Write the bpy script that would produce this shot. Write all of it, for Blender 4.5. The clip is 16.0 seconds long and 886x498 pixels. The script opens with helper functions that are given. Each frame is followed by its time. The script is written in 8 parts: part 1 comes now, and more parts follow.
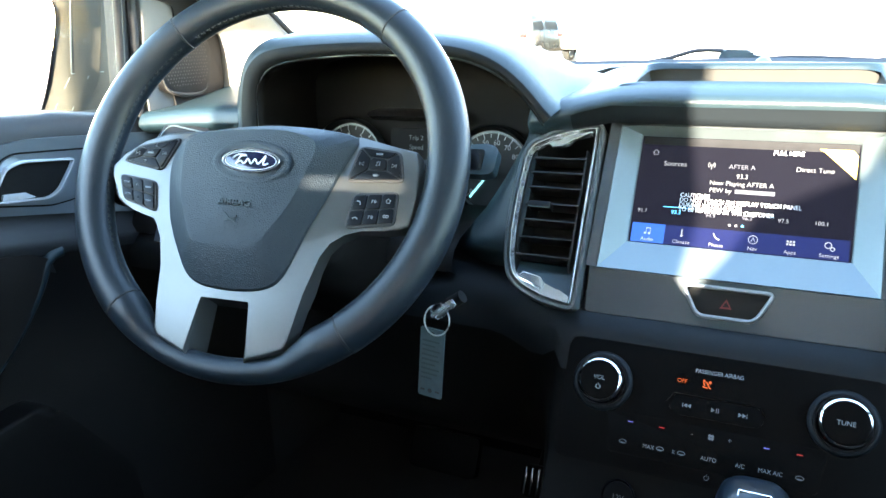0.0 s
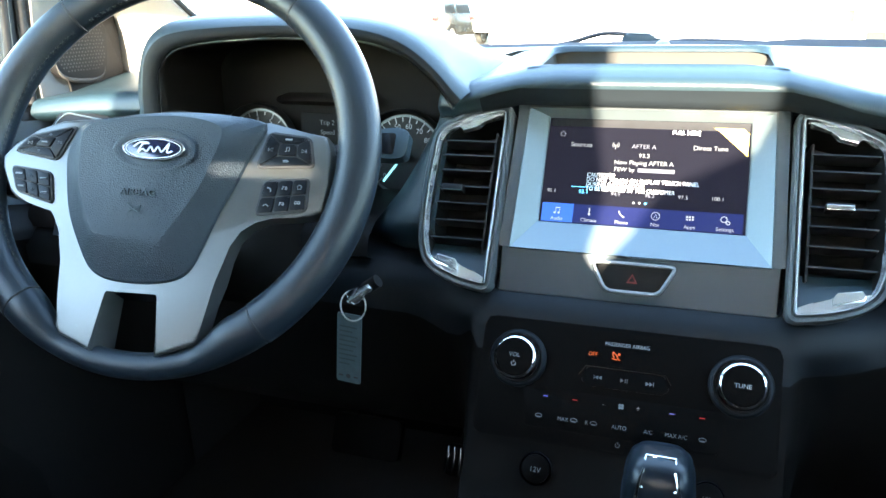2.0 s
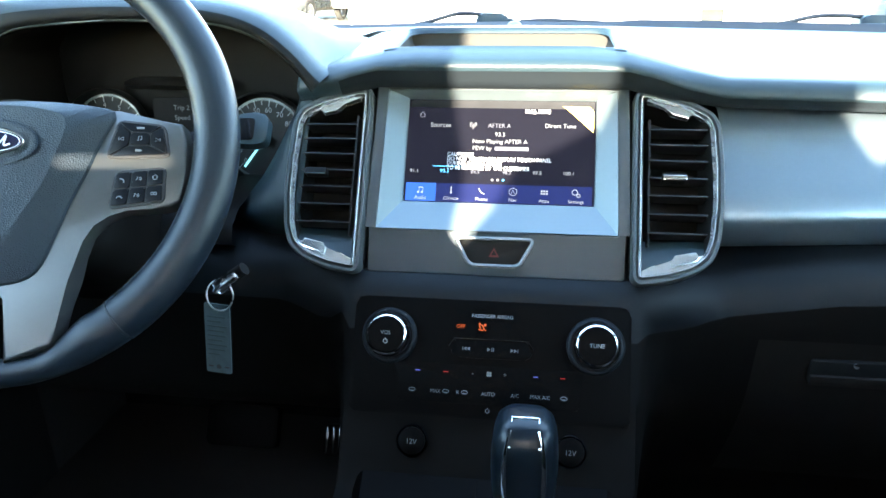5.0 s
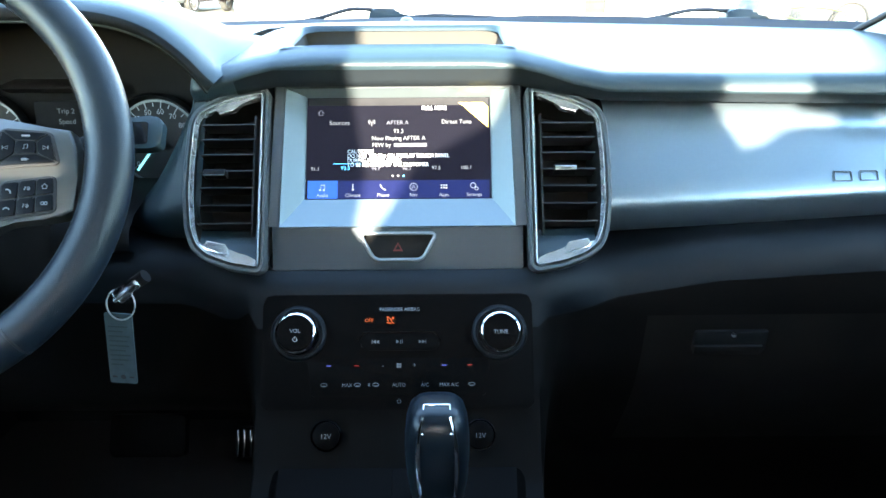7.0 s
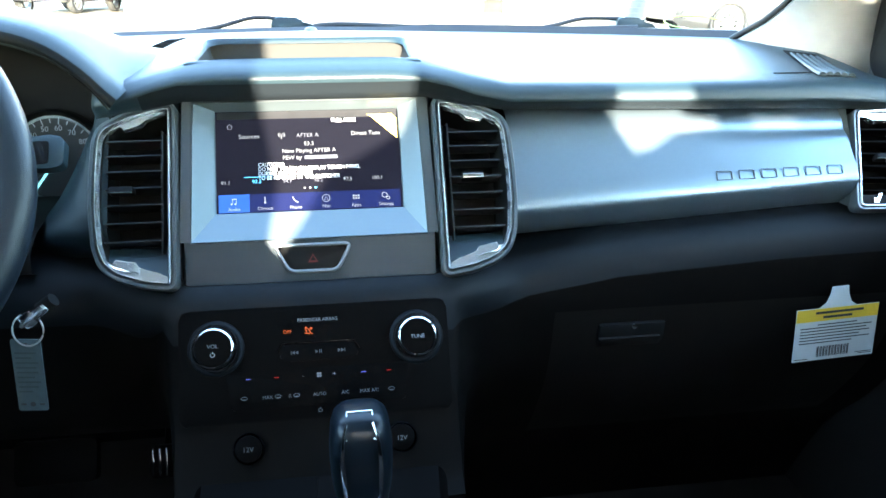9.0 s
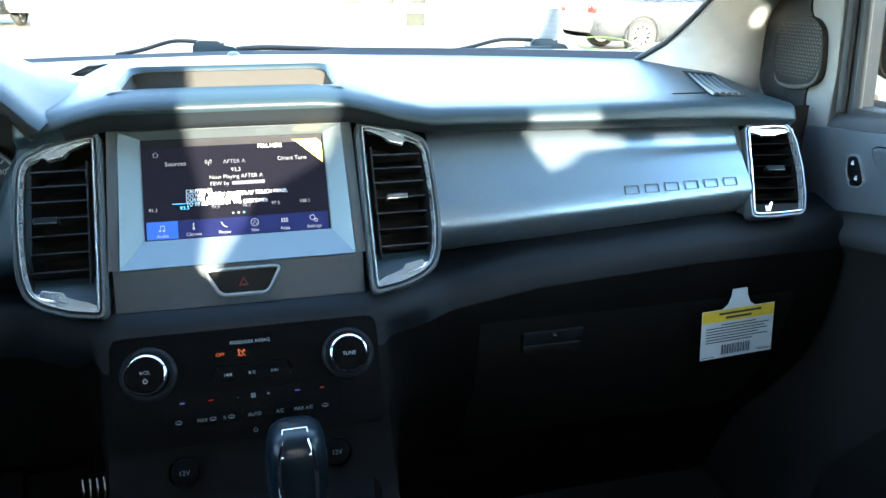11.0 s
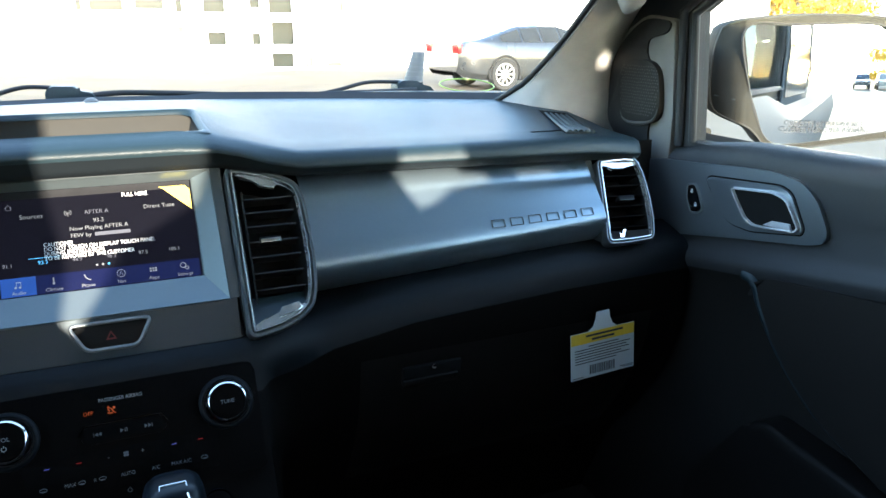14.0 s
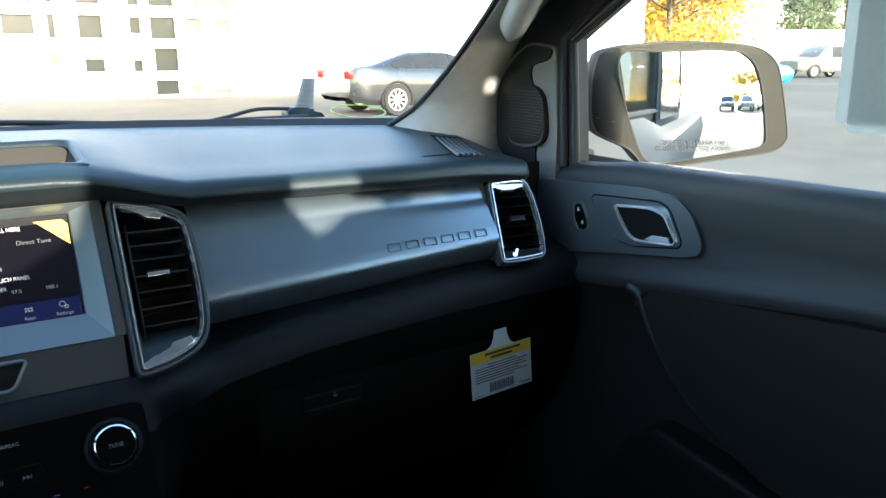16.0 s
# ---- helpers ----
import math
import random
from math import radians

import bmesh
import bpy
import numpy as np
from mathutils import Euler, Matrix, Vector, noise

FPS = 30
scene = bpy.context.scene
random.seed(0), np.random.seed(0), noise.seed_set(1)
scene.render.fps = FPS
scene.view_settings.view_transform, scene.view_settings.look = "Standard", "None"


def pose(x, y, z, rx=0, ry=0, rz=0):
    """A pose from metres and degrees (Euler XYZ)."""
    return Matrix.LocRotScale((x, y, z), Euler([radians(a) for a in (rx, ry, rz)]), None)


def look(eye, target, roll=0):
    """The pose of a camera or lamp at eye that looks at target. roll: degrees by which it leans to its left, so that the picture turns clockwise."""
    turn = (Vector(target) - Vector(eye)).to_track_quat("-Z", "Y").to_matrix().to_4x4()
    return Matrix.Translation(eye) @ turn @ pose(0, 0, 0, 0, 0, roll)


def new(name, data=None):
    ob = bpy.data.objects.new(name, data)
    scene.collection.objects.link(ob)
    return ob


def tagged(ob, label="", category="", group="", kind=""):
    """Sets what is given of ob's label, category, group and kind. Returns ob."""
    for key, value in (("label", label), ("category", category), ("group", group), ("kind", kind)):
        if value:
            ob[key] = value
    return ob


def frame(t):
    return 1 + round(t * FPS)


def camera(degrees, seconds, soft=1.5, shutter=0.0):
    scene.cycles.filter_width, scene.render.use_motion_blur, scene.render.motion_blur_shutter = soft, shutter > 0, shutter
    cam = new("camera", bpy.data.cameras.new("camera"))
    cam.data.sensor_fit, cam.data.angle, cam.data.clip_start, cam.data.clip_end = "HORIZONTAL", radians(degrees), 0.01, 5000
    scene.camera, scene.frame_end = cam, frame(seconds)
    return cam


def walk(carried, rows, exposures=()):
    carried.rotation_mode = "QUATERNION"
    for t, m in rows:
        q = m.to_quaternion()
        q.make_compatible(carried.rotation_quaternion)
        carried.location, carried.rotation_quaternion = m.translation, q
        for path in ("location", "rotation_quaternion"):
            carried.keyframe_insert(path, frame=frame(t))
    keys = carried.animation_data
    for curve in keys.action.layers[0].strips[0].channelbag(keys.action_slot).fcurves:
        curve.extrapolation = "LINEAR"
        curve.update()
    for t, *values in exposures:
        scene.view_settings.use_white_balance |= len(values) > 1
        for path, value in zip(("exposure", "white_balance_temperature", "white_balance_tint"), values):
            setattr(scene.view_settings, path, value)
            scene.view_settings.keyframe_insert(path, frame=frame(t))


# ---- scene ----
cam = camera(62.6, 16.0)
PATH = [
    (0, (0.03, -0.687, 1.318), (-0.788, 1.042, 0.735), -1.3),
    (0.5, (0.031, -0.687, 1.318), (-0.736, 1.062, 0.723), -1.2),
    (1, (0.032, -0.687, 1.317), (-0.683, 1.08, 0.711), -1.2),
    (1.5, (0.034, -0.687, 1.317), (-0.629, 1.096, 0.701), -1.1),
    (2, (0.035, -0.688, 1.318), (-0.574, 1.111, 0.69), -1.1),
    (2.5, (0.037, -0.69, 1.319), (-0.516, 1.123, 0.68), -1.0),
    (3, (0.038, -0.691, 1.319), (-0.457, 1.135, 0.671), -0.9),
    (3.5, (0.039, -0.693, 1.32), (-0.399, 1.144, 0.662), -0.9),
    (4, (0.042, -0.694, 1.321), (-0.341, 1.151, 0.652), -0.8),
    (6.5, (0.042, -0.708, 1.331), (-0.024, 1.16, 0.619), -0.4),
    (7, (0.041, -0.712, 1.333), (0.045, 1.156, 0.618), -0.4),
    (7.5, (0.039, -0.716, 1.336), (0.115, 1.15, 0.622), -0.2),
    (8, (0.04, -0.719, 1.339), (0.175, 1.144, 0.623), -0.1),
    (8.5, (0.037, -0.723, 1.342), (0.234, 1.134, 0.627), -0.0),
    (9, (0.036, -0.728, 1.347), (0.287, 1.122, 0.631), -0.0),
    (11.5, (0.035, -0.76, 1.366), (0.525, 1.059, 0.692), 0.1),
    (12, (0.035, -0.763, 1.367), (0.577, 1.046, 0.708), 0.1),
    (12.5, (0.035, -0.767, 1.369), (0.63, 1.031, 0.726), 0.2),
    (13, (0.034, -0.769, 1.37), (0.685, 1.015, 0.744), 0.2),
    (13.5, (0.034, -0.772, 1.371), (0.741, 0.998, 0.763), 0.2),
    (14, (0.034, -0.773, 1.371), (0.797, 0.979, 0.781), 0.3),
    (14.5, (0.033, -0.776, 1.372), (0.859, 0.954, 0.8), 0.3),
    (15, (0.034, -0.777, 1.372), (0.923, 0.926, 0.817), 0.3),
    (15.5, (0.034, -0.778, 1.373), (0.989, 0.895, 0.833), 0.3),
    (16, (0.035, -0.778, 1.372), (1.051, 0.863, 0.847), 0.3),
]
EXPOSURES = [(0.0, 5.32, 6850, 9), (9.0, 5.22, 6500, 7), (12.5, 4.30, 6450, 8), (16.0, 3.38, 6500, 10)]
walk(cam, [(t, look(eye, target, roll)) for t, eye, target, roll in PATH], EXPOSURES)

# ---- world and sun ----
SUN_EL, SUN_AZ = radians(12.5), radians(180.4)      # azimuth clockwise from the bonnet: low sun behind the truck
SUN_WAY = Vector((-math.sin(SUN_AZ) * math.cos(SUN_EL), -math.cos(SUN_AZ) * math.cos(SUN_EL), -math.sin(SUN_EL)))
world = bpy.data.worlds.new("sky")
scene.world = world
world.use_nodes = True
wn = world.node_tree.nodes
sky = wn.new("ShaderNodeTexSky")
sky.sky_type, sky.sun_disc = "NISHITA", False
sky.sun_elevation, sky.sun_rotation = SUN_EL, SUN_AZ
sky.air_density, sky.dust_density, sky.ozone_density = 1.0, 0.6, 1.5
world.node_tree.links.new(sky.outputs[0], wn["Background"].inputs[0])
wn["Background"].inputs[1].default_value = 0.15
sun = new("sun", bpy.data.lights.new("sun", "SUN"))
sun.data.energy, sun.data.angle, sun.data.color = 1.8, radians(0.5), (1.0, 0.90, 0.75)
sun.rotation_euler = (-SUN_WAY).to_track_quat("Z", "Y").to_euler()


# ---- materials ----
def material(name, base, rough=0.5, metal=0.0, var=0.12, scale=40.0, bump=0.0, bump_scale=400.0, cells=False, coat=0.0,
             emit=None, strength=0.0, spec=0.5, rough_var=0.08, dust=0.0):
    m = bpy.data.materials.new(name)
    m.use_nodes = True
    nt = m.node_tree
    b = nt.nodes["Principled BSDF"]
    b.inputs["Metallic"].default_value = metal
    b.inputs["Specular IOR Level"].default_value = spec
    b.inputs["Coat Weight"].default_value = coat
    tc = nt.nodes.new("ShaderNodeTexCoord")
    nz = nt.nodes.new("ShaderNodeTexNoise")
    nz.inputs["Scale"].default_value, nz.inputs["Detail"].default_value = scale, 5.0
    nt.links.new(tc.outputs["Object"], nz.inputs["Vector"])
    mix = nt.nodes.new("ShaderNodeMix")
    mix.data_type = "RGBA"
    mix.inputs["A"].default_value = (*[c * (1 - var) for c in base], 1)
    mix.inputs["B"].default_value = (*[min(1, c * (1 + var)) for c in base], 1)
    nt.links.new(nz.outputs["Fac"], mix.inputs["Factor"])
    colour = mix.outputs["Result"]
    if dust:
        big = nt.nodes.new("ShaderNodeTexNoise")
        big.inputs["Scale"].default_value, big.inputs["Detail"].default_value = scale * 0.12, 8.0
        nt.links.new(tc.outputs["Object"], big.inputs["Vector"])
        ramp = nt.nodes.new("ShaderNodeMapRange")
        ramp.inputs["From Min"].default_value, ramp.inputs["From Max"].default_value = 0.45, 0.75
        ramp.inputs["To Max"].default_value = dust
        nt.links.new(big.outputs["Fac"], ramp.inputs["Value"])
        m2 = nt.nodes.new("ShaderNodeMix")
        m2.data_type = "RGBA"
        m2.inputs["B"].default_value = (0.30, 0.28, 0.25, 1)
        nt.links.new(ramp.outputs["Result"], m2.inputs["Factor"])
        nt.links.new(colour, m2.inputs["A"])
        colour = m2.outputs["Result"]
    nt.links.new(colour, b.inputs["Base Color"])
    rr = nt.nodes.new("ShaderNodeMapRange")
    rr.inputs["To Min"].default_value, rr.inputs["To Max"].default_value = max(0.01, rough - rough_var), min(1, rough + rough_var)
    nt.links.new(nz.outputs["Fac"], rr.inputs["Value"])
    nt.links.new(rr.outputs["Result"], b.inputs["Roughness"])
    if bump:
        if cells:
            tx = nt.nodes.new("ShaderNodeTexVoronoi")
            tx.feature = "DISTANCE_TO_EDGE"
            out = tx.outputs["Distance"]
        else:
            tx = nt.nodes.new("ShaderNodeTexNoise")
            tx.inputs["Detail"].default_value = 3.0
            out = tx.outputs["Fac"]
        tx.inputs["Scale"].default_value = bump_scale
        nt.links.new(tc.outputs["Object"], tx.inputs["Vector"])
        bp = nt.nodes.new("ShaderNodeBump")
        bp.inputs["Strength"].default_value, bp.inputs["Distance"].default_value = bump, 0.001
        nt.links.new(out, bp.inputs["Height"])
        nt.links.new(bp.outputs["Normal"], b.inputs["Normal"])
    if emit:
        b.inputs["Emission Color"].default_value = (*emit, 1)
        b.inputs["Emission Strength"].default_value = strength
    return m


def glass_material(name, tint, gloss):
    m = bpy.data.materials.new(name)
    m.use_nodes = True
    nt = m.node_tree
    nt.nodes.remove(nt.nodes["Principled BSDF"])
    tr = nt.nodes.new("ShaderNodeBsdfTransparent")
    tr.inputs[0].default_value = (*tint, 1)
    gl = nt.nodes.new("ShaderNodeBsdfGlossy")
    gl.inputs["Roughness"].default_value = 0.02
    mx = nt.nodes.new("ShaderNodeMixShader")
    mx.inputs[0].default_value = gloss
    nt.links.new(tr.outputs[0], mx.inputs[1])
    nt.links.new(gl.outputs[0], mx.inputs[2])
    nt.links.new(mx.outputs[0], nt.nodes["Material Output"].inputs[0])
    return m


VINYL = material("grained_vinyl", (0.0085, 0.0210, 0.0275), 0.46, spec=0.46, rough_var=0.03, bump=0.3, bump_scale=900, cells=True, scale=25)
EDGE_VINYL = material("shaded_edge_vinyl", (0.0110, 0.0145, 0.0175), 0.6, spec=0.12, bump=0.3, bump_scale=900, cells=True, scale=25)
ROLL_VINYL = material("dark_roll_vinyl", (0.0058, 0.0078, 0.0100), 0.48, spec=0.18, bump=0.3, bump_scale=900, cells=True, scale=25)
HOODROLL = material("shaded_hood_vinyl", (0.0085, 0.0095, 0.0105), 0.6, spec=0.12, bump=0.3, bump_scale=900, cells=True, scale=25)
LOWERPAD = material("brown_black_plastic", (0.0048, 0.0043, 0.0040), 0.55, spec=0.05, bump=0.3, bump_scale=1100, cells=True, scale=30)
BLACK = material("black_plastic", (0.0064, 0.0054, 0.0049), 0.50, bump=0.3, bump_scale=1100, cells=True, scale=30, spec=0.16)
GLOSSBLACK = material("gloss_black", (0.006, 0.006, 0.007), 0.12, scale=15, rough_var=0.05)
DARKGAP = material("dark_gap", (0.006, 0.006, 0.006), 0.85, spec=0.15)
SILVER = material("satin_silver_paint", (0.24, 0.262, 0.275), 0.36, metal=0.55, var=0.05, scale=300, bump=0.03, bump_scale=2500)
PANEL = material("grey_metallic_paint", (0.232, 0.296, 0.342), 0.36, metal=0.84, var=0.04, scale=300, rough_var=0.0)
DOORTRIM = material("door_metallic_paint", (0.190, 0.215, 0.238), 0.36, metal=0.75, var=0.06, scale=300)
CHROME = material("chrome", (0.92, 0.94, 0.96), 0.10, metal=1.0, var=0.03, rough_var=0.04, scale=60)
SLAT = material("slat_plastic", (0.012, 0.012, 0.013), 0.32, spec=0.4, scale=50)
LEATHER = material("black_leather", (0.0085, 0.0140, 0.0200), 0.37, spec=0.37, bump=0.22, bump_scale=700, cells=True, scale=35, rough_var=0.08)
KNOB = material("smooth_knob_plastic", (0.0058, 0.0100, 0.0145), 0.30, spec=0.34, rough_var=0.05, scale=30)
AIRBAG = material("grained_airbag_cover", (0.0125, 0.0215, 0.0305), 0.5, spec=0.32, bump=0.6, bump_scale=560, cells=True, scale=35)
THREAD = material("grey_thread", (0.045, 0.045, 0.045), 0.8)
DOORVINYL = material("door_vinyl", (0.0260, 0.0268, 0.0290), 0.5, spec=0.28, bump=0.3, bump_scale=900, cells=True, scale=25)
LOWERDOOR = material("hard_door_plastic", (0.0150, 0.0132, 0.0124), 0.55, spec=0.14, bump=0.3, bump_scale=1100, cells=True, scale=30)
RED = material("dark_red_print", (0.14, 0.008, 0.008), 0.5)
TAGINK = material("faded_tag_print", (0.026, 0.046, 0.054), 0.7)
TAGPAPER = material("tag_paper", (0.048, 0.078, 0.090), 0.7, var=0.35, scale=160)
BUTTON = material("button_rubber", (0.007, 0.0075, 0.008), 0.48, scale=50, spec=0.14)
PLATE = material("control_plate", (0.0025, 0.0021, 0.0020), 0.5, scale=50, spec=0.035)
MARK = material("white_print", (0.62, 0.62, 0.62), 0.6)
DIMMARK = material("grey_print", (0.24, 0.25, 0.26), 0.6)
FAINTMARK = material("faint_print", (0.14, 0.145, 0.15), 0.6)
AMBER = material("amber_lamp", (0.25, 0.04, 0.01), 0.4, emit=(1.0, 0.17, 0.03), strength=0.019)
BLUELED = material("blue_lamp", (0.02, 0.03, 0.2), 0.4, emit=(0.25, 0.3, 1.0), strength=0.018)
REDLED = material("red_lamp", (0.2, 0.01, 0.01), 0.4, emit=(1.0, 0.05, 0.04), strength=0.010)
BADGE = material("dark_badge_metal", (0.10, 0.105, 0.11), 0.3, metal=0.8)
TRAYMAT = material("tray_lining", (0.042, 0.041, 0.038), 0.75, spec=0.1, bump=0.06, bump_scale=900)
DARKCHROME = material("dark_chrome", (0.075, 0.078, 0.082), 0.14, metal=1.0, var=0.05)
CREAM = material("pale_grey_trim", (0.40, 0.385, 0.36), 0.78, bump=0.4, bump_scale=1500, scale=60, dust=0.05)
SEAL = material("rubber_seal", (0.020, 0.020, 0.021), 0.7)
CLOTH = material("dark_carpet", (0.046, 0.040, 0.037), 0.95, bump=0.8, bump_scale=1500, spec=0.1)
HOUSING = material("grey_mirror_plastic", (0.17, 0.16, 0.15), 0.55, bump=0.25, bump_scale=1300, scale=30)
PAPER = material("card_paper", (0.45, 0.50, 0.52), 0.7, var=0.04)
YELLOW = material("yellow_print", (0.62, 0.42, 0.03), 0.6, var=0.06)
INK = material("black_ink", (0.03, 0.03, 0.035), 0.7)
BLUEOVAL = material("blue_enamel", (0.006, 0.011, 0.042), 0.12, coat=0.4, scale=20)
METAL = material("brushed_steel", (0.5, 0.5, 0.5), 0.3, metal=1.0)
MIRROR = material("mirror_silver", (0.86, 0.88, 0.9), 0.012, metal=1.0, var=0.01, rough_var=0.004)
CYAN = material("cyan_needle", (0.02, 0.2, 0.25), 0.4, emit=(0.25, 0.85, 1.0), strength=0.058)
DIAL = material("dial_face", (0.008, 0.009, 0.0095), 0.5, spec=0.2)
VENTPAINT = material("vent_frame_paint", (0.105, 0.118, 0.125), 0.36, metal=0.5, var=0.05, scale=300)
INLAY = material("bright_vent_trim", (0.74, 0.77, 0.79), 0.15, metal=0.80, var=0.04, rough_var=0.05, scale=60)
STACKPAINT = material("stack_metallic_paint", (0.021, 0.035, 0.045), 0.44, metal=0.30, var=0.05, scale=300, bump=0.03, bump_scale=2500)
PODFACE = material("black_speaker_plastic", (0.0075, 0.0068, 0.0068), 0.55, spec=0.2, bump=0.2, bump_scale=1300, scale=30)
GRILLE = material("grey_grille_dots", (0.055, 0.053, 0.050), 0.6, spec=0.2)
SAIL = material("grey_corner_trim", (0.17, 0.160, 0.145), 0.75, bump=0.4, bump_scale=1500, scale=60, dust=0.05)
BEZEL = material("satin_bezel_paint", (0.142, 0.172, 0.182), 0.34, metal=0.55, var=0.05, scale=300, bump=0.03, bump_scale=2500)
POD = material("grey_speaker_plastic", (0.014, 0.013, 0.0125), 0.6, spec=0.22, bump=0.25, bump_scale=1300, scale=30)
DIALRING = material("dial_ring", (0.09, 0.11, 0.11), 0.35, metal=0.4)
SLATE = material("slate_key_rubber", (0.006, 0.007, 0.009), 0.4, scale=60, spec=0.10)
SPOKE = material("satin_spoke_paint", (0.108, 0.113, 0.113), 0.34, metal=0.6, var=0.05, scale=300, bump=0.03, bump_scale=2500)
KEYMETAL = material("nickel_key", (0.85, 0.87, 0.89), 0.16, metal=1.0, scale=90)
GLASS = glass_material("clear_window_glass", (0.93, 0.96, 0.95), 0.014)
FILM = material("screen_black", (0.004, 0.004, 0.006), 0.10, emit=(0.018, 0.0175, 0.034), strength=0.027, rough_var=0.05, scale=12, spec=0.25)
UIBAR = material("screen_blue_bar", (0.004, 0.005, 0.02), 0.12, emit=(0.015, 0.024, 0.11), strength=0.052)
UITILE = material("screen_blue_tile", (0.004, 0.01, 0.05), 0.12, emit=(0.035, 0.13, 0.55), strength=0.060)
UIWHITE = material("screen_white", (0.1, 0.1, 0.1), 0.3, emit=(0.75, 0.78, 0.85), strength=0.027)
UIGREY = material("screen_grey", (0.05, 0.05, 0.06), 0.3, emit=(0.40, 0.42, 0.50), strength=0.030)
UICYAN = material("screen_cyan", (0.02, 0.1, 0.15), 0.3, emit=(0.1, 0.5, 0.9), strength=0.133)
FILMTEXT = material("white_film_print", (0.85, 0.85, 0.85), 0.5)
FILMEDGE = material("dull_film_edge", (0.014, 0.014, 0.016), 0.45, spec=0.2, var=0.3, scale=90)
FILMTAB = material("yellow_film_tab", (0.70, 0.55, 0.10), 0.5, coat=0.3)


# ---- building helpers ----
def finish(bm, name, mat, angle=35):
    bmesh.ops.recalc_face_normals(bm, faces=bm.faces)
    me = bpy.data.meshes.new(name)
    bm.to_mesh(me)
    bm.free()
    me.materials.append(mat)
    me.shade_smooth()
    me.set_sharp_from_angle(angle=radians(angle))
    return me


def part(name, bm, mat, parent, label="", angle=35):
    ob = new(name, finish(bm, name, mat, angle))
    if parent is not None:
        ob.parent = parent
    return tagged(ob, label)


def thing(name, label, category, m=Matrix(), kind="", group=""):
    ob = new(name)
    ob.empty_display_size = 0.05
    ob.matrix_world = m
    return tagged(ob, label, category, group, kind)


def solid(name, bm, mat, label, category, kind="", m=Matrix(), angle=35, group=""):
    ob = new(name, finish(bm, name, mat, angle))
    ob.matrix_world = m
    return tagged(ob, label, category, group, kind)


def box(bm, size, at=(0, 0, 0), rot=None, bevel=0.0, seg=2):
    g = bmesh.ops.create_cube(bm, size=1.0)["verts"]
    m = Matrix.Translation(at) @ (rot.to_4x4() if rot is not None else Matrix()) @ Matrix.Diagonal((*size, 1))
    bmesh.ops.transform(bm, matrix=m, verts=g)
    if bevel:
        es = list({e for v in g for e in v.link_edges})
        bmesh.ops.bevel(bm, geom=es, offset=bevel, segments=seg, affect="EDGES", profile=0.6)
    return bm


def cyl(bm, r1, r2, depth, m=Matrix(), seg=32):
    g = bmesh.ops.create_cone(bm, cap_ends=True, segments=seg, radius1=r1, radius2=r2, depth=depth)["verts"]
    bmesh.ops.transform(bm, matrix=m, verts=g)
    return bm


def smooth_line(pts, n, closed=False):
    """n points along a rounded curve through pts."""
    p = [Vector(q) for q in pts]
    k = len(p)
    segs = k if closed else k - 1
    fine = []
    for i in range(segs):
        a = p[(i - 1) % k] if closed or i > 0 else p[0]
        b, c = p[i], p[(i + 1) % k]
        d = p[(i + 2) % k] if closed or i < k - 2 else p[k - 1]
        for j in range(12):
            t = j / 12
            fine.append(0.5 * ((2 * b) + (c - a) * t + (2 * a - 5 * b + 4 * c - d) * t * t + (3 * b - a - 3 * c + d) * t ** 3))
    fine.append(p[0].copy() if closed else p[-1].copy())
    dist = [0.0]
    for a, b in zip(fine, fine[1:]):
        dist.append(dist[-1] + (b - a).length)
    out, j = [], 0
    count = n if closed else n - 1
    for i in range(n):
        s = dist[-1] * i / count
        while j < len(dist) - 2 and dist[j + 1] < s:
            j += 1
        f = (s - dist[j]) / max(1e-9, dist[j + 1] - dist[j])
        out.append(fine[j].lerp(fine[j + 1], min(1, f)))
    return out


def loft(bm, rows, closed=False, caps=False):
    """A skin over rows of points, all of one length."""
    vs = [[bm.verts.new(p) for p in r] for r in rows]
    n = len(rows[0])
    for a, b in zip(vs, vs[1:]):
        for i in range(n if closed else n - 1):
            j = (i + 1) % n
            bm.faces.new((a[i], a[j], b[j], b[i]))
    if caps:
        bm.faces.new(vs[0])
        bm.faces.new(list(reversed(vs[-1])))
    return bm


def plate(bm, poly, z0, z1, bevel=0.0, seg=2):
    """A flat piece with the outline poly (x, y) from z0 to z1, its front edge rounded."""
    a = [bm.verts.new((x, y, z0)) for x, y in poly]
    b = [bm.verts.new((x, y, z1)) for x, y in poly]
    n = len(poly)
    bm.faces.new(list(reversed(a)))
    top = bm.faces.new(b)
    for i in range(n):
        bm.faces.new((a[i], a[(i + 1) % n], b[(i + 1) % n], b[i]))
    if bevel:
        bmesh.ops.bevel(bm, geom=list(top.edges), offset=bevel, segments=seg, affect="EDGES", profile=0.6)
    return bm


